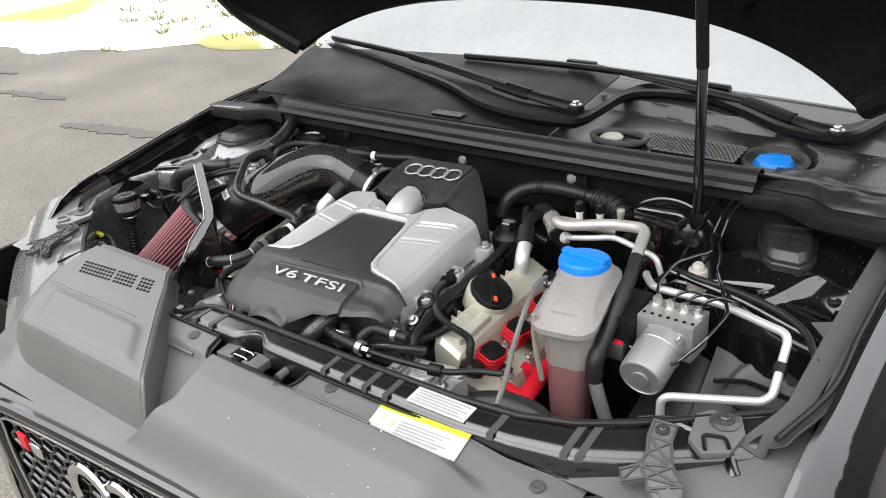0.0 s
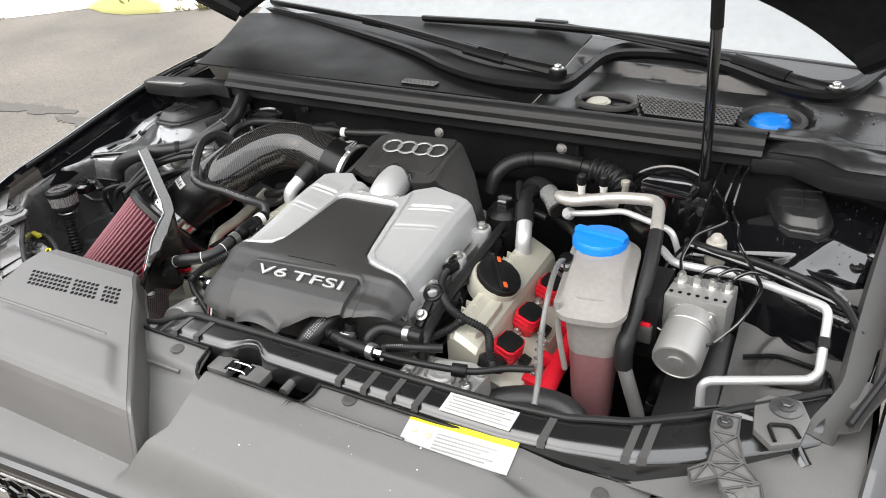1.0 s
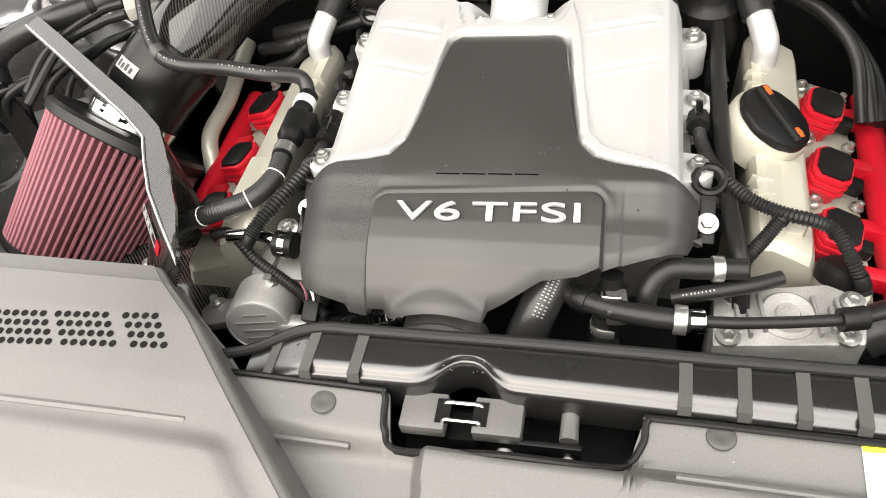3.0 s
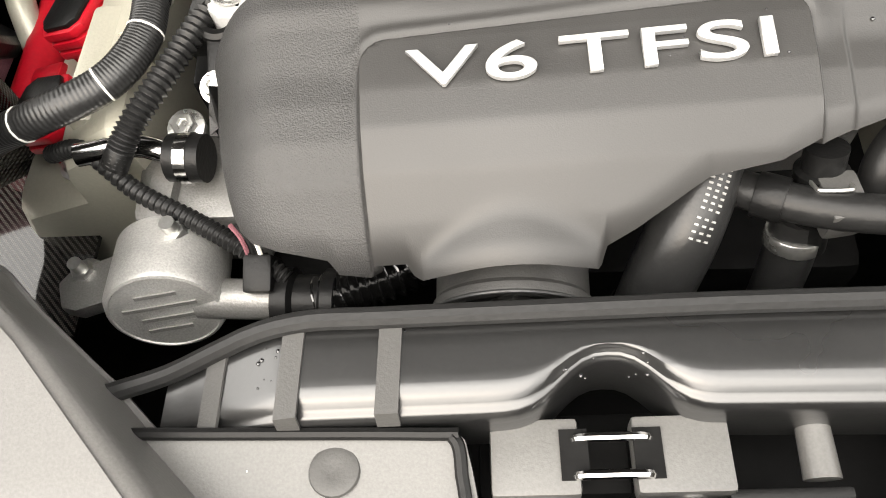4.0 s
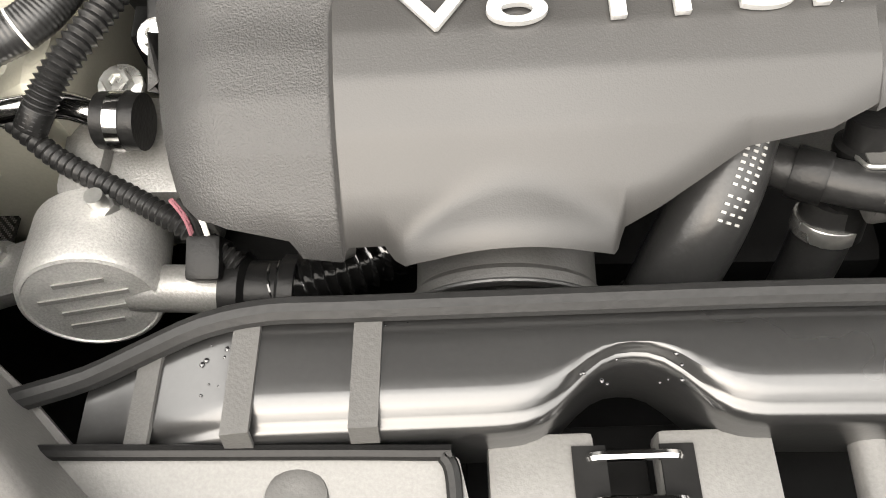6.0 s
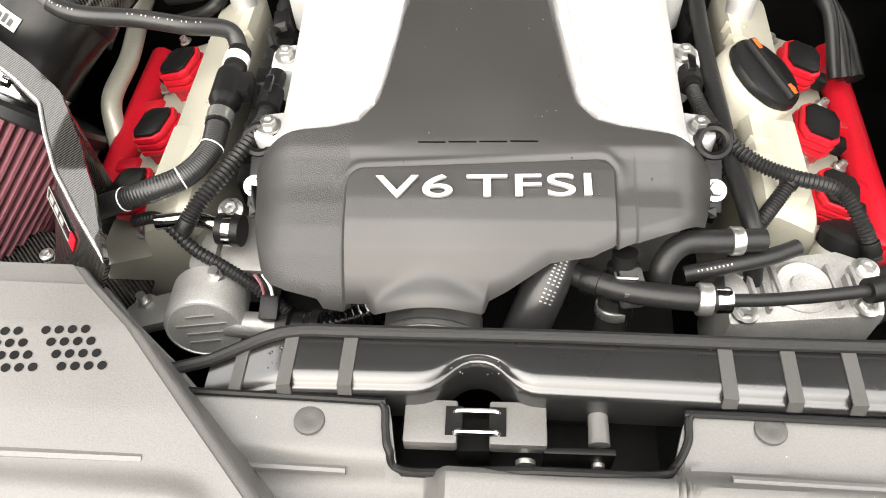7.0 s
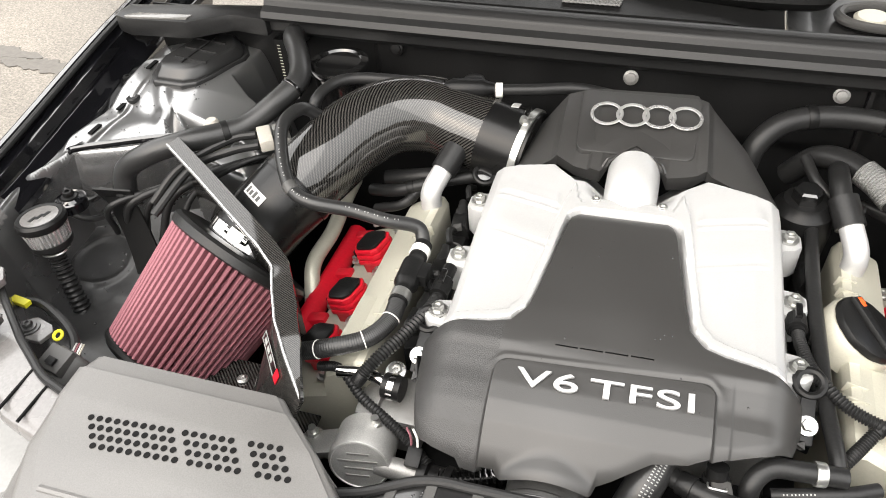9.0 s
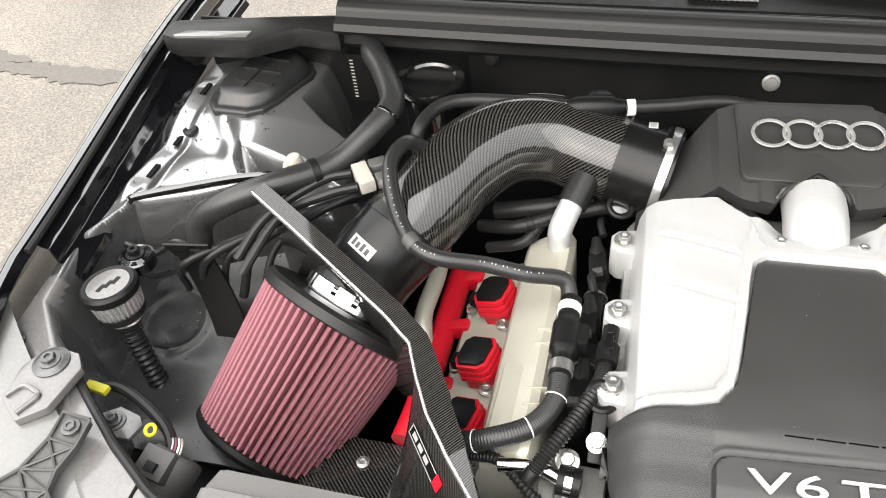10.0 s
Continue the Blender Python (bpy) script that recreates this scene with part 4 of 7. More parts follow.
for gx, cols in ((-0.396, 10), (-0.311, 6), (-0.254, 4)):
    for c_ in range(cols):
        for r_ in range(4):
            x, y = gx + c_ * 0.0080 + r_ * 0.0058, 0.2690 + (gx + 0.396 + c_ * 0.008) * 0.08 - r_ * 0.0075
            h = new("vent_hole", hole)
            h.parent, h.matrix_parent_inverse = scoop, Matrix.Translation(-Vector(scoop.location))
            u_ = (y - 0.235) / 0.05
            h.matrix_basis = pose(x, y, 0.845 + 0.003 * u_ + 0.0003, 3.4, 0, 0)


settle(scoop, 0.008, -0.001, -0.003)


# ---- engine ----
def bottom_y(x):
    """Front lower edge of the engine cover: side lobes, the pulley arch and the slanting cut."""
    return lerp([(-0.158, 0.425), (-0.1552, 0.396), (-0.1463, 0.3627), (-0.1436, 0.3546), (-0.1368, 0.3474), (-0.1259, 0.3430), (-0.105, 0.3394), (-0.1031, 0.3373), (-0.1012, 0.3352), (-0.0862, 0.3337), (-0.0838, 0.3348), (-0.0722, 0.3348), (-0.0693, 0.3312), (-0.0655, 0.3280), (-0.055, 0.3272), (-0.005, 0.3272), (0.0040, 0.3280), (0.0055, 0.3300), (0.0068, 0.3336), (0.0082, 0.3368), (0.0201, 0.3412), (0.0303, 0.3459), (0.0414, 0.3515), (0.0475, 0.3543), (0.0736, 0.3575), (0.085, 0.362), (0.093, 0.366), (0.105, 0.370), (0.13, 0.377), (0.150, 0.388), (0.158, 0.410)], x)


def back_y(x):
    return lerp([(-0.16, 0.440), (-0.10, 0.448), (-0.082, 0.453), (-0.070, 0.470), (-0.064, 0.50), (-0.053, 0.580), (-0.050, 0.590), (-0.044, 0.595), (0.040, 0.595), (0.046, 0.590), (0.049, 0.580), (0.060, 0.50), (0.066, 0.470), (0.078, 0.455), (0.095, 0.449), (0.16, 0.436)], x)


def letter_field(x, y):
    """Distance to the rounded raised field that carries the lettering; minus inside."""
    yt = 0.4145 + 0.045 * x
    dx, dy = abs(x - 0.0015) - 0.0865 + 0.010, (y - yt) + 0.010
    return math.hypot(max(dx, 0), max(dy, 0)) - 0.010 + min(max(dx, dy), 0)


def cover_z(x, y):
    z = lerp([(0.30, 0.764), (0.315, 0.786), (0.330, 0.807), (0.345, 0.825), (0.36, 0.839), (0.375, 0.848), (0.39, 0.853), (0.41, 0.857), (0.44, 0.861), (0.47, 0.864), (0.60, 0.872)], y)
    a = abs(x - 0.0015)
    d = letter_field(x, y)
    z -= 0.0060 * step(0.0, 0.0030, d) * step(0.432, 0.400, y) + 0.0016 * step(0.0, 0.0022, d) * step(0.43, 0.42, y)
    z += 0.0012 * math.exp(-((d - 0.0060) / 0.0030) ** 2) * step(0.395, 0.41, y)
    z -= 0.0015 * step(0.1000, 0.1025, a) * step(0.430, 0.400, y) * (1 if x > 0 else 0)
    z -= 0.030 * max(0.0, (a - 0.122) / 0.036) ** 2.2
    # flatter brow over the pulley, meeting the steep face in a soft crease
    brow = 0.8222 + 0.27 * (y - 0.3272) - 0.0115 * ((x + 0.029) / 0.036) ** 2 - 3 * max(0.0, y - 0.352)
    h = max(0.0, 0.0030 - abs(z - brow)) / 0.0030
    z = max(z, brow) + h * h * 0.00075
    edge = min(y - bottom_y(x), 0.008) / 0.008
    z -= 0.003 * (1 - max(0, edge)) ** 2
    eb = min(back_y(x) - y, 0.005) / 0.005
    z -= 0.004 * (1 - max(0, eb)) ** 2
    return z


COLS = sorted({round(-0.158 + 0.316 * i / 120, 5) for i in range(121)} | {-0.0722, -0.0693, -0.0675, -0.0655, 0.0040, 0.0048, 0.0055, 0.0068, 0.0082, -0.1031, -0.1012, -0.0635, -0.0625, -0.0525, -0.0505, 0.0475, 0.0485, 0.0505} | {round(s * c + 0.0015, 5) for s in (-1, 1) for c in (0.0835, 0.0850, 0.0860, 0.0865, 0.0872, 0.0880, 0.0888, 0.0897, 0.091)} | {0.1010, 0.1018, 0.1026, 0.1034, 0.1042})


def cover_fn(u, v):
    x = -0.158 + 0.316 * u
    y0, y1 = bottom_y(x), back_y(x)
    # rows are close together round the edge of the raised field
    w = lerp([(0, 0), (0.40, (0.403 - y0) / (y1 - y0)), (0.75, (0.424 - y0) / (y1 - y0)), (1, 1)], v)
    y = y0 + (y1 - y0) * w
    return Vector((x, y, cover_z(x, y)))


ecover = thing("engine_cover", "matt dark grey plastic engine cover with raised silver lettering", "engine cover", (0, 0.42, 0.80))
eshell = part("cover_shell", sheet(cover_fn, 0, 100, [(c + 0.158) / 0.316 for c in COLS]), COVER, ecover, solid=0.004, sharp=50)
eshell.data.materials.append(COVERG)
for face in eshell.data.polygons:
    if face.center.x < -0.0860:
        face.material_index = 1
slope = math.degrees(math.atan2(cover_z(0.0, 0.41) - cover_z(0.0, 0.385), 0.025))
for body, wide, tx in (("V6", 0.0502, -0.0409), ("TFSI", 0.0800, 0.0331)):
    flat_text("lettering", body, 0.0160, 0.0012, ALU, pose(tx, 0.3965 + (0.020 * (tx - 0.0035)), cover_z(tx, 0.3965) + 0.0024, slope, 0, 1.4), eshell, 1.04, wide, -0.0003)["label"] = "raised silver letters"
for k in range(4):
    sx_, sy_ = -0.0310 + 0.0205 * k, 0.4315 + 0.0003 * k
    part("slot", box(0.0185, 0.0012, 0.001, pose(sx_, sy_, cover_z(sx_, sy_) - 0.0001, 5)), GLOSS, eshell)

# supercharger lid
charger = thing("supercharger", "silver cast aluminium supercharger lid with ribs", "supercharger", (0, 0.56, 0.70))


def cap_front(x):
    return lerp([(-0.15, 0.661), (-0.081, 0.668), (-0.056, 0.643), (0.045, 0.640), (0.073, 0.666), (0.15, 0.652)], x)


def lid_z(x, y):
    a = abs(x)
    z = lerp([(0, 0.867), (0.05, 0.866), (0.085, 0.864), (0.118, 0.861), (0.134, 0.857), (0.142, 0.850), (0.147, 0.835), (0.150, 0.803)], a)
    z += 0.010 * step(0.46, 0.62, y) - 0.004
    # raised lip round the recess of the front cover
    d = min((y - back_y(x + k)) / math.hypot(1, (back_y(x + k + 0.002) - back_y(x + k - 0.002)) / 0.004) + abs(k) * 0.6 for k in (-0.006, -0.003, 0.0, 0.003, 0.006))
    z += 0.0034 * step(0.0105, 0.0085, d)
    # stepped cross ribs: each runs outwards and backwards
    for ry, h in ((0.545, 0.0010), (0.597, 0.0026)):
        q = y - (ry + 0.34 * (a - 0.065))
        fade = step(0.064, 0.070, a) * step(0.132, 0.122, a)
        z += h * (step(0.0, 0.0025, q) * step(0.030, 0.006, q) + 0.55 * step(-0.0095, -0.0075, q) * step(-0.0035, -0.0050, q)) * fade
    z -= 0.020 * step(0.050, 0.020, a) * step(0.612, 0.640, y)
    z -= 0.016 * step(-0.0015, 0.004, -d)
    z -= 0.05 * step(-0.001, 0.010, y - cap_front(x))
    z -= 0.06 * step(0.025, 0.05, back_y(x) - y)
    return z


def lid_fn(u, v):
    y = 0.43 + 0.285 * v
    e = 0.057 + 0.014 * (0.59 - min(y, 0.59)) / 0.09
    s = 2 * u - 1
    x = math.copysign(lerp([(0, 0), (0.30, e - 0.006), (0.46, e + 0.006), (0.85, 0.134), (1, 0.150)], abs(s)), s)
    return Vector((x, y, lid_z(x, y)))


part("lid", sheet(lid_fn, 190, 260), ALU, charger, solid=0.004, sharp=45)
part("flange", prism([(-0.152, 0.43), (0.152, 0.43), (0.157, 0.50), (0.157, 0.69), (0.14, 0.72), (-0.14, 0.72), (-0.157, 0.69), (-0.157, 0.50)], 0.70, 0.802), CAST, charger, bevel=0.004)
part("nose", join(tube([(0.0, 0.606, 0.838), (0.0, 0.628, 0.855), (0.0, 0.650, 0.865), (0.0, 0.675, 0.867)], 0.0265, 28, 24)), ALU, charger)
for s_ in (-1, 1):
    for by in (0.480, 0.559, 0.648):
        x = s_ * 0.159
        bs = part("boss", join(prism([(s_ * 0.138, by - 0.019), (s_ * 0.164, by - 0.015), (s_ * 0.171, by - 0.008), (s_ * 0.171, by + 0.008), (s_ * 0.164, by + 0.015), (s_ * 0.138, by + 0.019)], 0.786, 0.823)), ALU, charger, bevel=0.003)
        part("bolt", bolt_geo(0.006, 0.008, pose(x, by, 0.824)), STEEL, bs)
    for nx in (0.032,):
        part("bolt", bolt_geo(0.005, 0.006, pose(s_ * nx, 0.614, 0.868)), STEEL, charger)

# rear cover with the emblem
rcover = thing("rear_engine_cover", "dark grey plastic rear engine cover with a four-ring emblem", "engine cover", (0, 0.70, 0.82))
FRONT = [(-0.150, 0.655, 0.816), (-0.117, 0.659, 0.848), (-0.086, 0.664, 0.869), (-0.080, 0.664, 0.876), (-0.060, 0.657, 0.869), (-0.034, 0.650, 0.869), (-0.026, 0.657, 0.884), (0.0, 0.670, 0.894), (0.026, 0.657, 0.884), (0.034, 0.650, 0.869), (0.055, 0.656, 0.868), (0.071, 0.664, 0.876), (0.077, 0.664, 0.869), (0.110, 0.658, 0.857), (0.146, 0.651, 0.836), (0.151, 0.652, 0.805)]
BACK = [(-0.148, 0.700, 0.812), (-0.122, 0.735, 0.846), (-0.088, 0.760, 0.884), (-0.082, 0.762, 0.891), (-0.060, 0.772, 0.894), (-0.034, 0.773, 0.895), (-0.026, 0.773, 0.895), (0.0, 0.774, 0.896), (0.026, 0.775, 0.895), (0.034, 0.775, 0.895), (0.050, 0.776, 0.894), (0.068, 0.770, 0.891), (0.074, 0.766, 0.885), (0.112, 0.722, 0.864), (0.146, 0.672, 0.836), (0.151, 0.674, 0.805)]


def poly(pts, u):
    k = u * (len(pts) - 1)
    i = min(int(k), len(pts) - 2)
    return Vector(pts[i]).lerp(Vector(pts[i + 1]), k - i)


def rcov_fn(u, v):
    a, b = poly(FRONT, u), poly(BACK, u)
    if v > 0.86:
        return b + Vector((0, 0.010, -0.07)) * ((v - 0.86) / 0.14)
    if v < 0.10:
        return a + Vector((0, 0.006, -0.016)) * (1 - v / 0.10)
    t = (v - 0.10) / 0.76
    p = a.lerp(b, t)
    hump = 0.872 + (0.895 - 0.872) * t
    if 0.3 < u < 0.7:
        p.z = max(hump, a.z - 1.1 * t * 0.12)
    p.z += 0.007 * math.sin(t * math.pi) * (1 - abs(2 * u - 1) ** 2)
    return p


part("cover_shell", sheet(rcov_fn, 140, 50), COVER, rcover, solid=0.003, sharp=38)


def rz(x, y):
    t = (y - 0.654) / 0.119
    return 0.872 + 0.023 * t + 0.0068 * math.sin(max(0, min(1, t)) * math.pi)


def inset(y0, y1, x0, x1, r):
    out = []
    for cx, cy, a0 in ((x1 - r, y0 + r, -90), (x1 - r, y1 - r, 0), (x0 + r, y1 - r, 90), (x0 + r, y0 + r, 180)):
        for k in range(5):
            a = radians(a0 + 22.5 * k)
            out.append((cx + r * math.cos(a), cy + r * math.sin(a)))
    return out


panel_out = [(x * (0.90 + 0.9 * (y - 0.69)) + 0.002, y) for x, y in inset(0.672, 0.766, -0.072, 0.062, 0.009)]
NPO = len(panel_out)
epanel = part("emblem_panel", ([Vector((x, y, rz(x, y) + 0.0016)) for x, y in panel_out] + [Vector((x, y, rz(x, y) - 0.010)) for x, y in panel_out], [tuple(range(NPO)), tuple(range(2 * NPO - 1, NPO - 1, -1))] + [(i, (i + 1) % NPO, NPO + (i + 1) % NPO, NPO + i) for i in range(NPO)]), COVER, rcover, bevel=0.0012)
for k in range(4):
    x = 0.0045 + (k - 1.5) * 0.0272
    ry_ = 0.7235 + 0.04 * (x - 0.0045)
    part("emblem_ring", moved(torus(0.0158, 0.0019, None, 48, 8), pose(x, ry_, rz(x, ry_) + 0.0040, 11) @ Matrix.Diagonal((1, 1, 0.7, 1))), SATIN, epanel)

# the engine stands slightly askew in the bay
settle(ecover, 0, -0.004, 0, 1.9, (0, 0.58, 0))
settle(charger, 0.001, -0.003, 0, 1.9, (0, 0.58, 0))
settle(rcover, 0, 0.006, 0.002, 1.9, (0, 0.58, 0))

# cylinder heads, valve covers, coils, rails
def valve_cover(side):
    bank = 0.006 if side > 0 else -0.016
    t = thing("valve_cover", "champagne painted magnesium valve cover", "valve cover", (side * 0.23, 0.55, 0.66), "valve covers")
    sec = [(0.204, 0.70), (0.207, 0.788), (0.212, 0.797), (0.220, 0.798), (0.238, 0.788), (0.254, 0.778), (0.258, 0.768), (0.260, 0.742), (0.310, 0.724), (0.318, 0.70), (0.30, 0.66), (0.194, 0.66)]
    def fn(u, v):
        k = u * len(sec)
        i = int(k) % len(sec)
        a, b = sec[i], sec[(i + 1) % len(sec)]
        f = k - int(k)
        y = bank + 0.425 + 0.27 * v
        end = 1 - 0.12 * (1 - math.sqrt(max(0, 1 - max(0, 1 - v / 0.08) ** 2))) - 0.1 * (1 - math.sqrt(max(0, 1 - max(0, (v - 0.93) / 0.07) ** 2)))
        x, z = a[0] + (b[0] - a[0]) * f, a[1] + (b[1] - a[1]) * f
        return Vector((side * (0.24 + (x - 0.24) * end), y, 0.70 + (z - 0.70) * end))
    g = sheet(fn, 72, 40)
    ends = [tuple(i * 41 + k for i in range(72)) for k in (0, 40)]
    part("casting", (g[0], g[1] + ends), VALVE, t, sharp=28)
    for yy in (0.476, 0.492, 0.541, 0.557, 0.611, 0.627):
        part("rib", box(0.019, 0.0018, 0.012, pose(side * 0.2155, yy + bank, 0.7935, 0, side * 12, 0)), VALVE, t, bevel=0.0006)
    part("top_pad", prism([(side * 0.224, 0.440 + bank), (side * 0.246, 0.440 + bank), (side * 0.250, 0.452 + bank), (side * 0.249, 0.520 + bank), (side * 0.226, 0.520 + bank)], 0.770, 0.7915), VALVE, t, bevel=0.004)
    part("breather_elbow", bent([(side * 0.222, 0.655, 0.785), (side * 0.224, 0.655, 0.812), (side * 0.212, 0.690, 0.832)], 0.0120, 0.018, 16), ALU, t)
    part("elbow_boot", tube([(side * 0.215, 0.680, 0.826), (side * 0.205, 0.706, 0.842)], 0.0150, 16, 2), RUBBER, t)
    for yy in (0.445, 0.52, 0.60, 0.675):
        part("bolt", bolt_geo(0.005, 0.007, pose(side * 0.268, yy + bank, 0.742)), STEEL, t)
    return t


valve_cover(-1)
valve_cover(1)


def coil(side, y):
    m = pose(side * 0.276, y, 0.749, 0, side * 18, -8)
    c = thing("ignition_coil", "red ignition coil with a black ribbed top", "ignition coil", m.translation, "ignition coils")
    out = [(a * 0.73, b * 0.76) for a, b in ((-0.019, -0.027), (0.013, -0.028), (0.023, -0.020), (0.026, 0.012), (0.019, 0.026), (-0.014, 0.028), (-0.025, 0.019), (-0.027, -0.014))]
    for k in range(3):
        part("rib", prism([(a * (1 - 0.03 * k), b * (1 - 0.03 * k)) for a, b in out], 0.007 * k, 0.007 * k + 0.0055, m), RED, c, bevel=0.0012)
    part("core", prism([(a * 0.85, b * 0.85) for a, b in out], -0.02, 0.0195, m), RED, c)
    part("top", prism([(a * 0.80, b * 0.80) for a, b in out], 0.019, 0.0225, m), BLACKP, c, bevel=0.001)
    part("plug", box(0.014, 0.014, 0.012, m @ pose(0.027 * side, 0.004, 0.0)), BLACKP, c, bevel=0.002)


for s_ in (-1, 1):
    for yy in (0.476, 0.548, 0.628) if s_ > 0 else (0.456, 0.526, 0.606):
        coil(s_, yy)
    rail = thing("fuel_rail_cover", "bright red plastic cable duct beside the coils", "cable duct", (s_ * 0.328, 0.56, 0.69), "red ducts")
    part("duct", tube([(s_ * 0.338, 0.445 if s_ > 0 else 0.455, 0.708), (s_ * 0.334, 0.50, 0.712), (s_ * 0.333, 0.60, 0.714), (s_ * 0.334, 0.70 if s_ > 0 else 0.675, 0.712)], 0.0135, 12, 24), RED, rail)
    for yy in (0.462 if s_ > 0 else 0.475, 0.515, 0.590, 0.66):
        part("clip", box(0.030, 0.014, 0.018, pose(s_ * 0.318, yy, 0.718, 0, s_ * 15)), RED, rail, bevel=0.003)
        part("stud", bolt_geo(0.004, 0.007, pose(s_ * 0.306, yy + 0.018, 0.730, 0, s_ * 20)), STEEL, rail)

cap = thing("oil_filler_cap", "round black oil filler cap with orange symbols", "oil cap", (0.222, 0.561, 0.79))
m = pose(0.2255, 0.561, 0.803, 0, 30, 0)
part("neck", lathe([(0.036, -0.03), (0.037, -0.004), (0.0355, 0.0), (0.030, 0.0)], 36, m), VALVE, cap)
disc = part("cap_disc", lathe([(0.033, -0.004), (0.0345, 0.003), (0.033, 0.007), (0.030, 0.0085), (0.001, 0.008)], 40, m, lambda k: 1 - 0.02 * (k % 4 == 0)), BLACKP, cap)
part("grip", box(0.060, 0.013, 0.008, m @ pose(0, 0, 0.010, 0, 0, -50)), BLACKP, disc, bevel=0.003)
for s_ in (-1, 1):
    part("symbol", box(0.0095, 0.0052, 0.0004, m @ pose(0, 0, 0.0141, 0, 0, -50) @ pose(s_ * 0.023, 0, 0)), ORANGE, disc)
    part("symbol", moved(torus(0.0032, 0.0005, None, 5, 5), m @ pose(0, 0, 0.0142, 0, 0, -50) @ pose(s_ * 0.023, 0, 0)), ORANGE, disc)
    part("symbol", box(0.007, 0.001, 0.0005, m @ pose(0, 0, 0.0142, 0, 0, -50) @ pose(s_ * 0.023, 0.0005, 0)), ORANGE, disc)

# front of engine: pump, pulley, hoses
pump = thing("vacuum_pump", "round cast aluminium vacuum pump with hex bolts", "pump", (-0.20, 0.34, 0.70))
pm = axis((-0.201, 0.368, 0.756), (-0.195, 0.330, 0.765))
part("pump_body", lathe([(0.0285, 0), (0.029, 0.034), (0.0275, 0.0375), (0.026, 0.0380), (0.0255, 0.0372), (0.001, 0.0372)], 40, pm), CASTB, pump)
part("outlet", tube([(-0.182, 0.342, 0.758), (-0.134, 0.340, 0.758)], 0.0100, 18, 2), CAST, pump)
part("connector", join(lathe([(0.016, 0), (0.0165, 0.008), (0.013, 0.010), (0.013, 0.022), (0.016, 0.024), (0.016, 0.03)], 20, axis((-0.142, 0.340, 0.758), (-0.10, 0.338, 0.758)))), BLACKP, pump)
part("lug", prism([(-0.024, -0.008), (-0.016, -0.013), (0.02, -0.014), (0.02, 0.014), (-0.016, 0.013), (-0.024, 0.008)], -0.006, 0.006, pose(-0.250, 0.364, 0.730, 0, 0, 20)), CAST, pump, bevel=0.003)
for p in ((-0.190, 0.366, 0.776), (-0.262, 0.370, 0.730)):
    part("bolt", join(bolt_geo(0.0065, 0.009, Matrix.Translation(p)), lathe([(0.0038, 0), (0.0038, 0.016)], 12, Matrix.Translation(p))), STEEL, pump)
for k, (bx, wd) in enumerate(((0.0, 0.020), (-0.001, 0.036), (0.002, 0.030), (-0.002, 0.022))):
    part("cast_mark", box(wd, 0.0022, 0.0008, pm @ pose(bx, 0.013 - 0.0085 * k, 0.0375)), CAST, pump)
settle(pump, 0.007, 0, -0.006)
pulley = thing("crank_pulley", "black belt pulley below the cover arch", "pulley", (-0.027, 0.335, 0.72))
part("pulley_wheel", lathe([(0.034, 0), (0.034, 0.014), (0.0355, 0.016), (0.0355, 0.020), (0.031, 0.021), (0.028, 0.015), (0.010, 0.014), (0.009, 0.018), (0.001, 0.018)], 48, axis((-0.022, 0.343, 0.771), (-0.022, 0.293, 0.765))), PLASTIC, pulley)
part("bearing_ring", torus(0.0352, 0.0010, axis((-0.022, 0.3228, 0.7686), (-0.022, 0.293, 0.765))), BOLT, pulley)
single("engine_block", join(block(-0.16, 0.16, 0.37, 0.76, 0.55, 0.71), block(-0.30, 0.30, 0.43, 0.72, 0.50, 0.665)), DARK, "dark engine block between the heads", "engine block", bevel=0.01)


# ---- intake side ----
pipe = thing("intake_pipe", "curved carbon fibre intake pipe with rubber couplers", "intake pipe", (-0.27, 0.7, 0.70))
PIPE = [(-0.376, 0.620, 0.816), (-0.355, 0.651, 0.832), (-0.328, 0.698, 0.848), (-0.290, 0.735, 0.856), (-0.245, 0.750, 0.852), (-0.200, 0.744, 0.843), (-0.150, 0.736, 0.834)]
ct = part("carbon_tube", tube(PIPE, 0.0455, 40, 80), CARBON, pipe)
tube_uv(ct, 40, 5.6, 3.8)
d = (Vector(PIPE[1]) - Vector(PIPE[0])).normalized()
part("lower_coupler", tube([(-0.4145, 0.5685, 0.7775), (-0.402, 0.590, 0.793), (-0.386, 0.609, 0.808), Vector(PIPE[0]) + d * 0.012], 0.0472, 40, 24), SILICONE, pipe)
part("upper_coupler", tube([Vector(PIPE[5]).lerp(Vector(PIPE[6]), 0.45), PIPE[6], (-0.122, 0.731, 0.830)], 0.0480, 40, 8), SILICONE, pipe)
for a in (Vector(PIPE[0]) + d * 0.002,):
    part("clamp", lathe([(0.0468, -0.004), (0.0482, -0.0035), (0.0482, 0.0035), (0.0468, 0.004)], 40, axis(a, a + d)), SILICONE, pipe)
part("clamp", lathe([(0.0490, -0.0045), (0.0502, -0.004), (0.0502, 0.004), (0.0490, 0.0045)], 40, axis((-0.130, 0.7325, 0.8315), (-0.10, 0.727, 0.827))), STEEL, pipe)
# pale bead paints the sky's highlight along the pipe's moulded edge
seam = [Vector(q) + Vector((0, 0.62, 0.785)) * 0.0453 for q in PIPE[2:6]]
part("seam", tube(seam, 0.0009, 6, 40), MIDGREY, pipe, "thin raised moulding seam with its highlight painted pale")
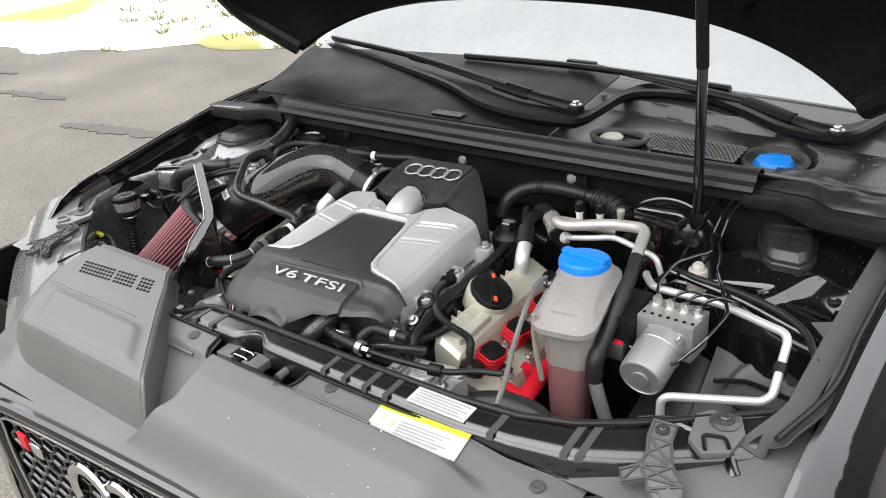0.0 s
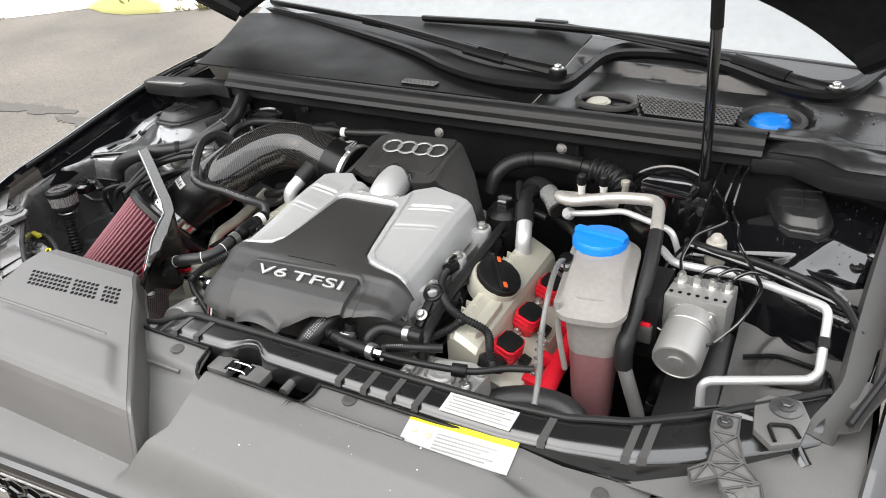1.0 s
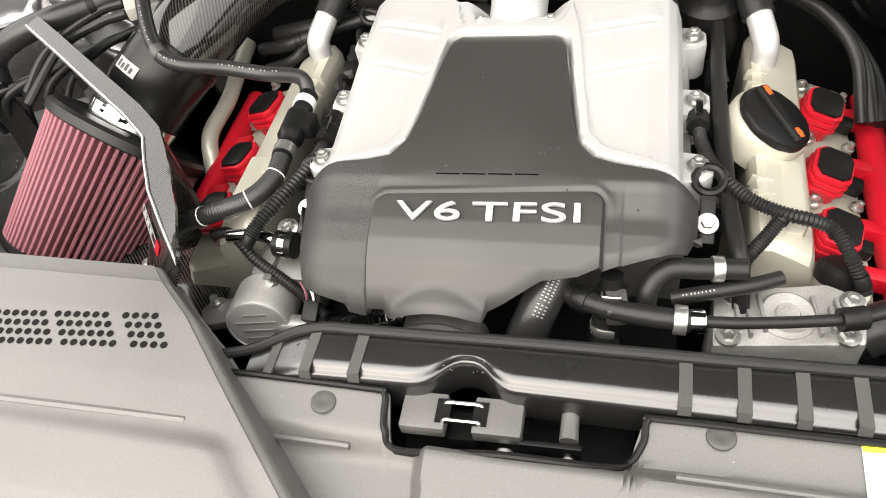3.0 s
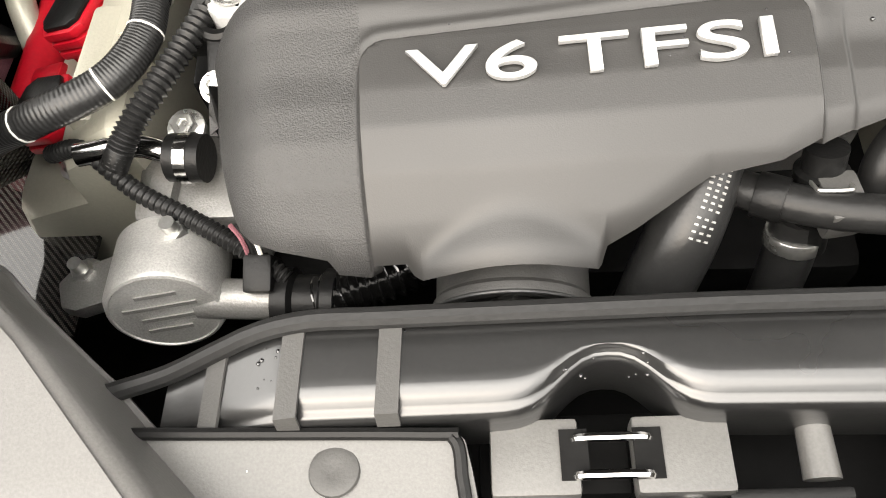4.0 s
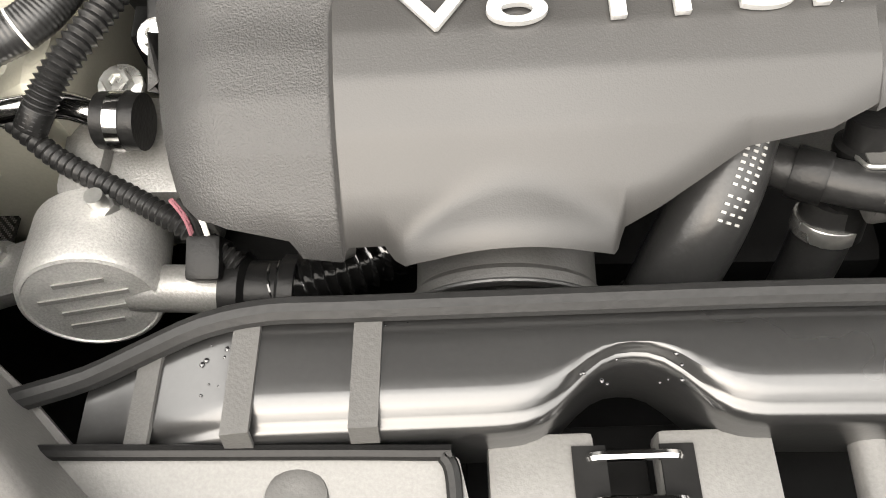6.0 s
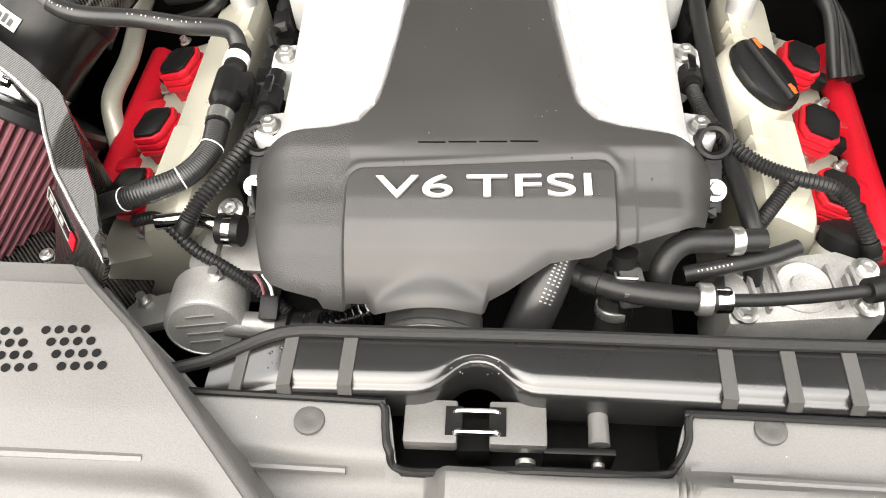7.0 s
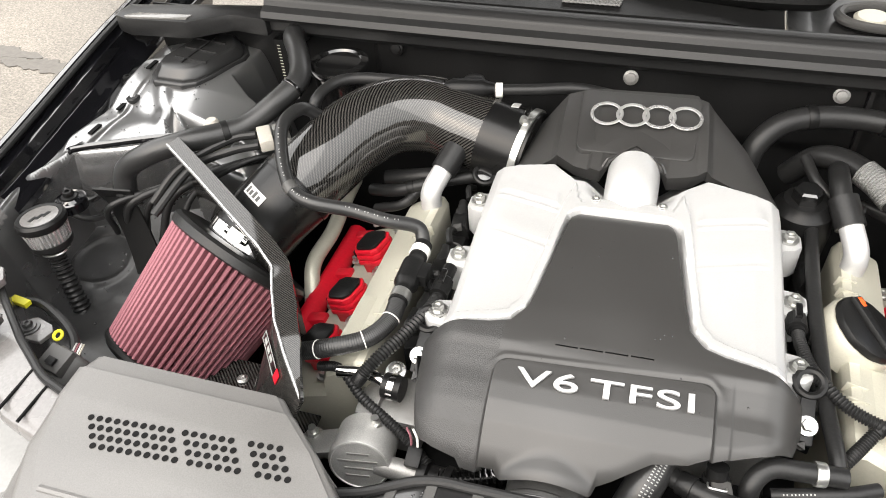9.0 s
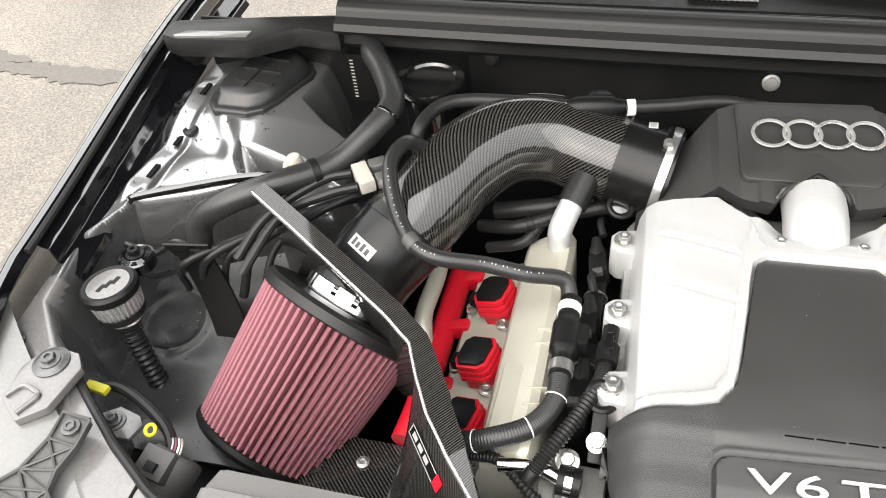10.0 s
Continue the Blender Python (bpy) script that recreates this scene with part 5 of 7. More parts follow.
foil = part("sticker", sheet(lambda u, v: Vector((-0.150 + 0.009 * v, 0.7365 + 0.0485 * math.sin(0.10 + 0.32 * u), 0.8342 + 0.0487 * math.cos(0.10 + 0.32 * u))), 8, 2), PAPER, pipe, "small white printed sticker", solid=0.0005)
for k in range(3):
    part("print_bar", sheet(lambda u, v: Vector((-0.1485 + 0.006 * v, 0.7365 + 0.0492 * math.sin(0.14 + 0.09 * k + 0.04 * u), 0.8342 + 0.0494 * math.cos(0.14 + 0.09 * k + 0.04 * u))), 3, 2), INK, foil, solid=0.0003)
part("clamp_screw", tube([(-0.130, 0.720, 0.882), (-0.128, 0.740, 0.884)], 0.0032, 10, 2), CHROME, pipe)
part("clamp_screw", lathe([(0.005, 0), (0.005, 0.006), (0.003, 0.007)], 12, axis((-0.1295, 0.722, 0.882), (-0.130, 0.712, 0.880))), STEEL, pipe)
d = Vector((0.016, 0.020, 0.015)).normalized()
lab = Vector((-0.394, 0.600, 0.8005))
nrm = Vector((0.02, -0.35, 0.9)).normalized()
nrm = (nrm - d * nrm.dot(d)).normalized()
lm = Matrix.Translation(lab + nrm * 0.0482) @ Matrix((d.cross(nrm), d, nrm)).transposed().to_4x4()


def wrapped(half, y0, y1, lift):
    """A patch that lies on the round coupler."""
    def fn(u, v):
        a = (half[0] + (half[1] - half[0]) * u) / 0.0474
        return lm @ Vector((0.0474 * math.sin(a), y0 + (y1 - y0) * v, 0.0474 * (math.cos(a) - 1) + 0.0009 + lift))
    return fn


stk = part("sticker", sheet(wrapped((-0.015, 0.015), -0.0065, 0.0065, 0.0), 12, 2), PAPER, pipe, "white printed sticker", solid=0.0005)
for k in range(4):
    part("print_bar", sheet(wrapped((-0.0115 + 0.006 * k, -0.0078 + 0.006 * k), -0.004, 0.0042 - 0.002 * (k % 2), 0.0005), 2, 1), PLASTIC, stk, solid=0.0002)

flt = thing("air_filter", "conical pink-red pleated cotton air filter with black ends", "air filter", (-0.50, 0.44, 0.64))
FT, FB = Vector((-0.423, 0.5525, 0.7655)), Vector((-0.486, 0.434, 0.680))
fm = axis(FB, FT)
L = (FT - FB).length
NP = 62
part("pleated_element", lathe([(0.071, 0.006), (0.072, 0.02), (0.083, L - 0.022), (0.0845, L - 0.008)], NP * 3, fm, lambda k: (1.0, 0.99, 0.85)[k % 3]), PLEAT, flt, sharp=15)
part("end_cap", lathe([(0.001, -0.004), (0.060, -0.004), (0.068, -0.001), (0.0728, 0.004), (0.0728, 0.009), (0.0715, 0.010)], 60, fm), BLACKP, flt)
part("flange_ring", lathe([(0.084, L - 0.010), (0.0868, L - 0.008), (0.0872, L + 0.001), (0.083, L + 0.005), (0.062, L + 0.007), (0.054, L + 0.004), (0.047, L + 0.005), (0.046, L + 0.03)], 60, fm), RUBBER, flt)
part("neck", lathe([(0.0455, L - 0.002), (0.0455, L + 0.020)], 48, fm), BLACKP, flt)
hc = part("hose_clamp", lathe([(0.0480, L + 0.006), (0.0495, L + 0.0065), (0.0495, L + 0.0215), (0.0480, L + 0.022)], 60, fm), CHROME, flt)
fu = fm @ Vector((0, 0, L + 0.018))
ax = (FT - FB).normalized()
out = Vector((0.25, -0.55, 0.8))
out = (out - ax * out.dot(ax)).normalized()
part("screw_housing", box(0.012, 0.018, 0.010, Matrix.Translation(fu + out * 0.053) @ Matrix((ax, ax.cross(out), out)).transposed().to_4x4()), STEEL, hc, bevel=0.001)
part("clamp_screw", tube([fu + out * 0.052 - ax.cross(out) * 0.014, fu + out * 0.052 + ax.cross(out) * 0.014], 0.0052, 12, 2), CHROME, hc)

# carbon heat shield: an upright wall with a turned-over rim
shield = thing("heat_shield", "carbon fibre heat shield beside the air filter", "heat shield", (-0.35, 0.45, 0.66))
SH = [(-0.515, 0.598, 0.872), (-0.455, 0.558, 0.867), (-0.395, 0.517, 0.861), (-0.345, 0.483, 0.856), (-0.318, 0.461, 0.852), (-0.305, 0.434, 0.848), (-0.289, 0.405, 0.843), (-0.264, 0.373, 0.838), (-0.229, 0.332, 0.838)]


def rim_fn(off0, off1, drop):
    def fn(u, v):
        p = poly(SH, u)
        q0, q1 = poly(SH, max(0, u - 0.04)), poly(SH, min(1, u + 0.04))
        t = (q1 - q0)
        n = Vector((-t.y, t.x, 0)).normalized()
        wide = lerp([(0.0, 0.70), (0.5, 0.78), (0.58, 0.90), (0.72, 1.0), (0.86, 0.75), (1.0, 0.10)], u)
        return p + n * (off0 + (off1 - off0) * v * wide) + Vector((0, 0, -drop * v - 0.006 * v * max(0.0, wide - 0.6)))
    return fn


def wall_fn(u, v):
    """Upright beside the filter, leaning out into a sloping panel further down."""
    p = poly(SH, u)
    t = poly(SH, min(1, u + 0.04)) - poly(SH, max(0, u - 0.04))
    n = Vector((-t.y, t.x, 0)).normalized()
    p = p + n * 0.013 * step(0.62, 0.5, u) + Vector((0, 0, 0.0025 * step(0.62, 0.5, u)))
    return p - n * v * lerp([(0, 0), (0.5, 0.0), (0.62, 0.025), (0.8, 0.055), (1, 0.06)], u) - Vector((0, 0, v * lerp([(0, 0.15), (0.5, 0.15), (0.65, 0.11), (1, 0.085)], u)))


wall = part("shield_wall", sheet(wall_fn, 64, 16), CARBON, shield, solid=0.003)
set_uv(wall, lambda i, co: ((co.x - co.y) * 1000, co.z * 1400))
rim = part("shield_rim", sheet(rim_fn(-0.002, 0.022, -0.005), 48, 6), CARBON, shield, solid=0.003)
set_uv(rim, lambda i, co: (co.x * 1500, -co.y * 1500))
part("rim_edge", tube([poly(SH, k / 24) + Vector((0, 0, 0.001)) for k in range(25)], 0.0014, 8, 60), SATIN, shield)
fl = part("shield_floor", sheet(lambda u, v: Vector((-0.46 + 0.19 * u, 0.345 + 0.11 * v, 0.70)), 8, 8), CARBON, shield, solid=0.003)
set_uv(fl, lambda i, co: (co.x * 900, co.y * 900))
for p in ((-0.372, 0.43, 0.701), (-0.345, 0.385, 0.701)):
    part("bolt", bolt_geo(0.0042, 0.004, Matrix.Translation(p)), STEEL, shield)
c0, c1, side_pt = wall_fn(0.80, 0.20), wall_fn(0.84, 0.20), wall_fn(0.80, 0.05)
ey = (c0 - c1).normalized()
ez = (side_pt - c0).cross(ey).normalized()
ez = ez if ez.z > 0 else -ez
sm = Matrix((ey.cross(ez), ey, ez)).transposed().to_4x4()
plate_s = part("sticker", box(0.011, 0.046, 0.0008, Matrix.Translation(c0 + ez * 0.0012) @ sm), GLOSS, shield, "black sticker with a pale outline and print")
for dx, dy, wx, wy in ((-0.005, 0, 0.0008, 0.046), (0.005, 0, 0.0008, 0.046), (0, 0.0225, 0.0108, 0.0008), (0, 0.014, 0.0062, 0.0080), (0, 0.0035, 0.0062, 0.0080), (0, -0.007, 0.0062, 0.0080)):
    part("print_bar", box(wx * 0.7, wy * (0.9 if wy < 0.02 else 1), 0.0005, Matrix.Translation(c0 + ez * 0.0018) @ sm @ pose(dx, dy, 0)), INK, plate_s)
part("sticker_tip", box(0.011, 0.009, 0.0010, Matrix.Translation(c0 + ez * 0.0013 - ey * 0.028) @ sm), RED, shield)

# breather filter on its corrugated hose
br = thing("breather_filter", "small round black and chrome breather filter", "breather filter", (-0.64, 0.49, 0.70))
bmx = axis((-0.640, 0.486, 0.792), (-0.648, 0.492, 0.90))
part("pleats", lathe([(0.026, 0), (0.028, 0.004), (0.031, 0.028)], 96, bmx, lambda k: (1, 1, 0.86)[k % 3]), SATIN, br, sharp=15)
tdisc = part("top_disc", lathe([(0.032, 0.026), (0.0335, 0.029), (0.033, 0.035), (0.030, 0.0385), (0.026, 0.038), (0.025, 0.037), (0.001, 0.037)], 48, bmx), BLACKP, br)
part("top_plate", lathe([(0.0252, 0.0368), (0.025, 0.0376), (0.001, 0.0378)], 40, bmx), PALESHEEN, br, "pale grey printed top")
for k in range(3):
    part("print_bar", box(0.005, 0.012, 0.0006, bmx @ pose(-0.009 + 0.009 * k, 0.002, 0.0380, 0, 0, -60)), BLACKP, tdisc)
part("base_ring", lathe([(0.027, -0.006), (0.0285, -0.003), (0.028, 0.003)], 40, bmx), RUBBER, br)
part("clamp", torus(0.018, 0.002, bmx @ pose(0, 0, -0.014)), STEEL, br)
part("hose", tube([(-0.640, 0.485, 0.786), (-0.632, 0.475, 0.75), (-0.615, 0.46, 0.70), (-0.60, 0.45, 0.655)], lambda s: 0.0115 + 0.0014 * math.sin(s * 150), 14, 160), RUBBER, br)


settle(br, 0.001, 0.014, 0.004)
br.scale = (0.86, 0.86, 0.9)


# ---- strut towers, caps, brackets, bolts ----
def cap_rings(outline, levels, mx):
    """A closed body through scaled copies of one outline; levels: (scale, height)."""
    cx, cy = sum(a for a, _ in outline) / len(outline), sum(b for _, b in outline) / len(outline)
    n = len(outline)
    v = [Vector((mx * (cx + (a - cx) * k), cy + (b - cy) * k, z)) for k, z in levels for a, b in outline]
    f = [tuple(range(n)), tuple(range((len(levels) - 1) * n, len(levels) * n))]
    for i in range(len(levels) - 1):
        f += [(i * n + k, i * n + (k + 1) % n, (i + 1) * n + (k + 1) % n, (i + 1) * n + k) for k in range(n)]
    return v, f


for s_ in (-1, 1):
    sh_ = 0.0 if s_ < 0 else -0.022
    out = [(0.604 + (a - 0.604) * (1.0 if s_ < 0 else 0.88) + sh_, b) for a, b in ((0.640, 0.758), (0.652, 0.772), (0.655, 0.790), (0.636, 0.868), (0.624, 0.882), (0.590, 0.886), (0.575, 0.878), (0.554, 0.848), (0.553, 0.835), (0.573, 0.785), (0.584, 0.766), (0.600, 0.757))]
    tc = thing("strut_tower_cap", "dark grey plastic strut tower cap with a raised cross rib", "tower cap", (s_ * 0.6, 0.81, 0.86), "tower caps")
    part("rim", cap_rings(out, [(1.05, 0.836), (1.09, 0.848), (1.06, 0.852), (1.0, 0.852)], s_), CAPM, tc, bevel=0.0015)
    part("cap_body", cap_rings(out, [(1.0, 0.846), (0.98, 0.855), (0.83, 0.866), (0.78, 0.867)], s_), CAPM, tc, bevel=0.003)
    for k in range(3):
        part("rib", box(0.052, 0.0022, 0.0026, pose(s_ * (0.603 + sh_), 0.792 + 0.026 * k, 0.8675, 0, 0, s_ * 8)), CAPM, tc)
    part("rib", box(0.0022, 0.078, 0.0026, pose(s_ * (0.606 + sh_), 0.82, 0.8677, 0, 0, s_ * 8)), CAPM, tc)

    # on the far side the whole front end lies a little further forward
    ox, oy = (0.0, 0.0) if s_ > 0 else (0.018, -0.034)
    brk = thing("headlight_bracket", "black ribbed plastic headlight bracket with a screw", "bracket", (s_ * 0.585, 0.34, 0.79), "headlight brackets")
    outb = [(a + ox, b + oy) for a, b in ((0.558, 0.392), (0.584, 0.394), (0.586, 0.372), (0.598, 0.345), (0.617, 0.328), (0.622, 0.312), (0.598, 0.299), (0.584, 0.310), (0.578, 0.322), (0.557, 0.308), (0.550, 0.320), (0.566, 0.334), (0.567, 0.350), (0.560, 0.370))]
    zt = lambda y: 0.831 - 0.24 * (0.39 + oy - y)
    vv = [Vector((s_ * a, b, zt(b))) for a, b in outb] + [Vector((s_ * a, b, zt(b) - 0.006)) for a, b in outb]
    n_ = len(outb)
    # greys, unlike by side, stand in for wet reflections on the black bracket
    part("web_plate", (vv, [tuple(range(n_)), tuple(range(2 * n_ - 1, n_ - 1, -1))] + [(i, (i + 1) % n_, n_ + (i + 1) % n_, n_ + i) for i in range(n_)]), PLATE if s_ > 0 else PLASTIC, brk, bevel=0.001)
    rim = [Vector((s_ * a, b, zt(b) + 0.0015)) for a, b in outb]
    part("rim", tube(rim + [rim[0]], 0.0016, 6, curve=False), PLASTIC, brk)
    for a, b in ((13, 2), (12, 2), (12, 3), (11, 3), (11, 4), (8, 4), (8, 3), (7, 4), (7, 5), (8, 11), (9, 11), (13, 3)):
        part("rib", tube([rim[a], rim[b]], 0.0012, 6, 1, curve=False), PLASTIC, brk)
    part("screw", bolt_geo(0.0052, 0.005, pose(s_ * (0.571 + ox), 0.383 + oy, 0.8305)), BOLT, brk)
    part("clip_tab", box(0.020, 0.014, 0.004, pose(s_ * (0.609 + ox), 0.310 + oy, zt(0.310 + oy) + 0.002, 12, 0, s_ * -30)), MIDGREY, brk, bevel=0.001)

    settle(brk, *((0.003, -0.014, 0.002) if s_ > 0 else (0.017, -0.005, 0.0)))
    pad = thing("wing_mount", "black pressed metal mount with a large washer bolt", "mount", (s_ * 0.63, 0.42, 0.81), "wing mounts")
    ox += 0.010 if s_ < 0 else 0.0
    # black mount coloured grey, paler on one side, for its sky reflection
    part("pressed_plate", prism([(s_ * (a + ox), b + oy) for a, b in ((0.594, 0.428), (0.606, 0.442), (0.638, 0.446), (0.650, 0.420), (0.645, 0.385), (0.620, 0.368), (0.600, 0.385))], 0.818, 0.8265), PLATE if s_ > 0 else PALESHEEN, pad, bevel=0.0015)
    part("washer", lathe([(0.0165, 0), (0.0165, 0.0015), (0.012, 0.003), (0.011, 0.0035)], 28, pose(s_ * (0.625 + ox), 0.428 + oy, 0.8265)), BOLT, pad)
    part("bolt", bolt_geo(0.0065, 0.007, pose(s_ * (0.625 + ox), 0.428 + oy, 0.829)), BOLT, pad)
    part("raised_loop", bent([(s_ * (0.622 + ox), 0.374 + oy, 0.828), (s_ * (0.612 + ox), 0.395 + oy, 0.8285), (s_ * (0.634 + ox), 0.402 + oy, 0.8285), (s_ * (0.643 + ox), 0.388 + oy, 0.828)], 0.0022, 0.006, 8), BLACKP if s_ > 0 else PALESHEEN, pad)

    settle(pad, *((0.001, -0.011, 0.004) if s_ > 0 else (0.020, 0.008, 0.0)))

for p in ((-0.700, 0.772), (-0.704, 0.700), (-0.702, 0.424), (0.690, 0.70), (0.688, 0.77), (-0.652, 0.560), (-0.507, 0.675), (0.495, 0.692)):
    z = apron_z(abs(p[0]), p[1], 0.20 if p[0] > 0 else 0.0)
    w = p in ((-0.507, 0.675), (0.495, 0.692))
    z = 0.846 if w else max(z, 0.80) - 0.001
    bt = thing("panel_bolt", "pale plastic nut on the strut tower" if w else "black washer bolt on the wing flange", "bolt", (p[0], p[1], z), "panel bolts")
    if w:
        part("nut", lathe([(0.014, -0.03), (0.014, 0.0), (0.013, 0.003), (0.0095, 0.004), (0.0085, 0.010), (0.006, 0.013)], 24, pose(p[0], p[1], z)), PALE, bt)
    else:
        part("washer", lathe([(0.018, -0.012), (0.0185, 0.0005), (0.0165, 0.0018), (0.0155, 0.0006), (0.0140, 0.0024), (0.0128, 0.0010), (0.0112, 0.0030), (0.0100, 0.0018), (0.008, 0.004)], 28, pose(p[0], p[1], z)), PAINT, bt)
        part("hex_head", bolt_geo(0.0065, 0.009, pose(p[0], p[1], z + 0.003)), BLACKP, bt)

# ---- coolant tank ----
tank = thing("coolant_tank", "milky plastic coolant tank, half full of pink coolant", "coolant tank", (0.385, 0.53, 0.66))


def rounded(cx, cy, sx, sy, n=8, r=0.3):
    pts = []
    for qx, qy, a0 in ((1, -1, -90), (1, 1, 0), (-1, 1, 90), (-1, -1, 180)):
        rad = r * min(sx, sy)
        for k in range(n + 1):
            a = radians(a0 + 90 * k / n)
            pts.append((cx + qx * (sx / 2 - rad) + rad * math.cos(a), cy + qy * (sy / 2 - rad) + rad * math.sin(a)))
    return pts


def loft(levels, r=0.3, turn=0.0, shear=(0, 0)):
    v, n = [], None
    for cx, cy, sx, sy, z, tilt in levels:
        ring = rounded(0, 0, sx, sy, 8, r)
        n = len(ring)
        c, s = math.cos(radians(turn)), math.sin(radians(turn))
        for a, b in ring:
            v.append(Vector((cx + a * c - b * s, cy + a * s + b * c, z + tilt * b)))
    f = [tuple(reversed(range(n))), tuple(range((len(levels) - 1) * n, len(levels) * n))]
    for i in range(len(levels) - 1):
        f += [(i * n + k, i * n + (k + 1) % n, (i + 1) * n + (k + 1) % n, (i + 1) * n + k) for k in range(n)]
    return v, f


part("upper_shell", loft([(0.386, 0.530, 0.066, 0.085, 0.765, 0), (0.384, 0.536, 0.072, 0.100, 0.806, 0.03), (0.380, 0.548, 0.078, 0.134, 0.832, 0.10), (0.3785, 0.552, 0.093, 0.164, 0.837, 0.13), (0.3785, 0.552, 0.093, 0.164, 0.845, 0.13), (0.378, 0.556, 0.079, 0.146, 0.849, 0.14), (0.375, 0.566, 0.073, 0.128, 0.856, 0.10), (0.371, 0.585, 0.066, 0.085, 0.864, 0.04)], 0.30, 8.6), TANK, tank, sharp=50)
part("lower_shell", loft([(0.389, 0.510, 0.050, 0.055, 0.650, 0), (0.388, 0.512, 0.054, 0.060, 0.690, 0), (0.387, 0.522, 0.062, 0.075, 0.745, 0), (0.386, 0.530, 0.0645, 0.083, 0.772, 0)], 0.35, 8.6), FLUID, tank, "pink coolant showing through the plastic")
part("side_rib", tube([(0.350, 0.480, 0.846), (0.352, 0.478, 0.80), (0.360, 0.480, 0.74)], 0.004, 8, 12), TANK, tank)
part("embossing", loft([(0.383, 0.512, 0.052, 0.036, 0.838, 0.12), (0.383, 0.512, 0.046, 0.030, 0.8495, 0.12)], 0.4, 8.6), TANK, tank)
cm = pose(0.362, 0.607, 0.868, -6, 0, 0)
tcap = part("screw_cap", lathe([(0.034, -0.010), (0.0375, -0.008), (0.038, 0.001), (0.036, 0.005), (0.030, 0.0065), (0.001, 0.0055)], 54, cm, lambda k: 1 if k % 3 else 0.975), BLUE, tank, "blue screw cap")
part("grip_bar", box(0.074, 0.015, 0.008, cm @ pose(0, 0, 0.008, 0, 0, -8)), BLUE, tcap, bevel=0.003)
part("neck", lathe([(0.030, -0.03), (0.031, -0.008)], 30, cm), TANK, tank)

settle(tank, -0.004, 0.004, 0)
stick = thing("vent_hose", "thin grey-black hose running down beside the tank", "hose", (0.345, 0.45, 0.76))
part("hose", tube([(0.330, 0.560, 0.858), (0.326, 0.540, 0.865), (0.330, 0.500, 0.855), (0.342, 0.440, 0.825), (0.360, 0.390, 0.812), (0.371, 0.348, 0.797)], 0.0037, 10, 50), MIDGREY, stick)
part("elbow", lathe([(0.012, -0.006), (0.0125, 0.003), (0.009, 0.006), (0.009, 0.010)], 20, pose(0.330, 0.559, 0.856, 20)), GLOSS, stick)
for k in range(6):
    p = Vector((0.342, 0.440, 0.825)).lerp(Vector((0.352, 0.395, 0.800)), k / 5)
    part("ridge", torus(0.0044, 0.0010, axis(p, p + Vector((0.01, -0.045, -0.025))), 14, 5), MIDGREY, stick)

# ---- ABS unit ----
absu = thing("brake_hydraulic_unit", "cast aluminium brake hydraulic block with a round motor", "hydraulic unit", (0.50, 0.56, 0.74))
part("valve_block", prism([(0.461, 0.566), (0.539, 0.566), (0.543, 0.618), (0.466, 0.620)], 0.772, 0.828), CAST, absu, bevel=0.003)
mm = axis((0.499, 0.572, 0.792), (0.496, 0.492, 0.774))
part("motor", lathe([(0.0305, 0), (0.0305, 0.068), (0.0290, 0.073), (0.0268, 0.074), (0.0260, 0.0725), (0.012, 0.0725), (0.0115, 0.075), (0.009, 0.0755), (0.001, 0.0745)], 48, mm), CAST, absu)
part("motor_seam", torus(0.0307, 0.0012, mm @ pose(0, 0, 0.022)), STEEL, absu)
part("control_box", block(0.430, 0.461, 0.545, 0.628, 0.735, 0.828), BLACKP, absu, bevel=0.004)
part("lock_tab", box(0.014, 0.008, 0.020, pose(0.446, 0.543, 0.783)), RED, absu, bevel=0.002)
part("connector_lip", block(0.428, 0.456, 0.536, 0.548, 0.765, 0.79), PLASTIC, absu, bevel=0.002)
for k in range(4):
    part("port_nut", bolt_geo(0.006, 0.012, pose(0.474 + 0.0195 * k, 0.602, 0.827)), STEEL, absu)
for p in ((0.482, 0.566, 0.808), (0.520, 0.566, 0.806)):
    part("port_nut", bolt_geo(0.006, 0.012, axis(p, (p[0], p[1] - 0.05, p[2]))), STEEL, absu)
for k in range(7):
    part("pin_hole", lathe([(0.0025, 0), (0.0025, 0.0012)], 10, pose(0.468 + 0.011 * k, 0.576, 0.8278)), DARK, absu)

lines = [
    [(0.470, 0.862, 0.868), (0.470, 0.845, 0.896), (0.469, 0.800, 0.890), (0.466, 0.700, 0.850), (0.442, 0.630, 0.834), (0.443, 0.560, 0.803), (0.453, 0.548, 0.793), (0.471, 0.546, 0.790), (0.482, 0.556, 0.804)],
    [(0.493, 0.862, 0.868), (0.493, 0.845, 0.894), (0.490, 0.800, 0.889), (0.485, 0.770, 0.860), (0.503, 0.730, 0.862), (0.466, 0.680, 0.859), (0.462, 0.625, 0.850), (0.474, 0.602, 0.838)],
    [(0.506, 0.862, 0.870), (0.506, 0.845, 0.896), (0.501, 0.800, 0.891), (0.499, 0.765, 0.858), (0.518, 0.720, 0.858), (0.522, 0.690, 0.855), (0.571, 0.590, 0.856), (0.556, 0.540, 0.835), (0.528, 0.525, 0.802), (0.507, 0.532, 0.790), (0.520, 0.554, 0.804)],
]
for k in range(3):
    x = 0.4935 + 0.0195 * k
    lines.append([(x, 0.602, 0.838), (x + 0.002, 0.600, 0.856), (x + 0.018, 0.612, 0.862), (x + 0.040, 0.635, 0.845), (x + 0.05, 0.66, 0.79), (x + 0.05, 0.67, 0.74)])
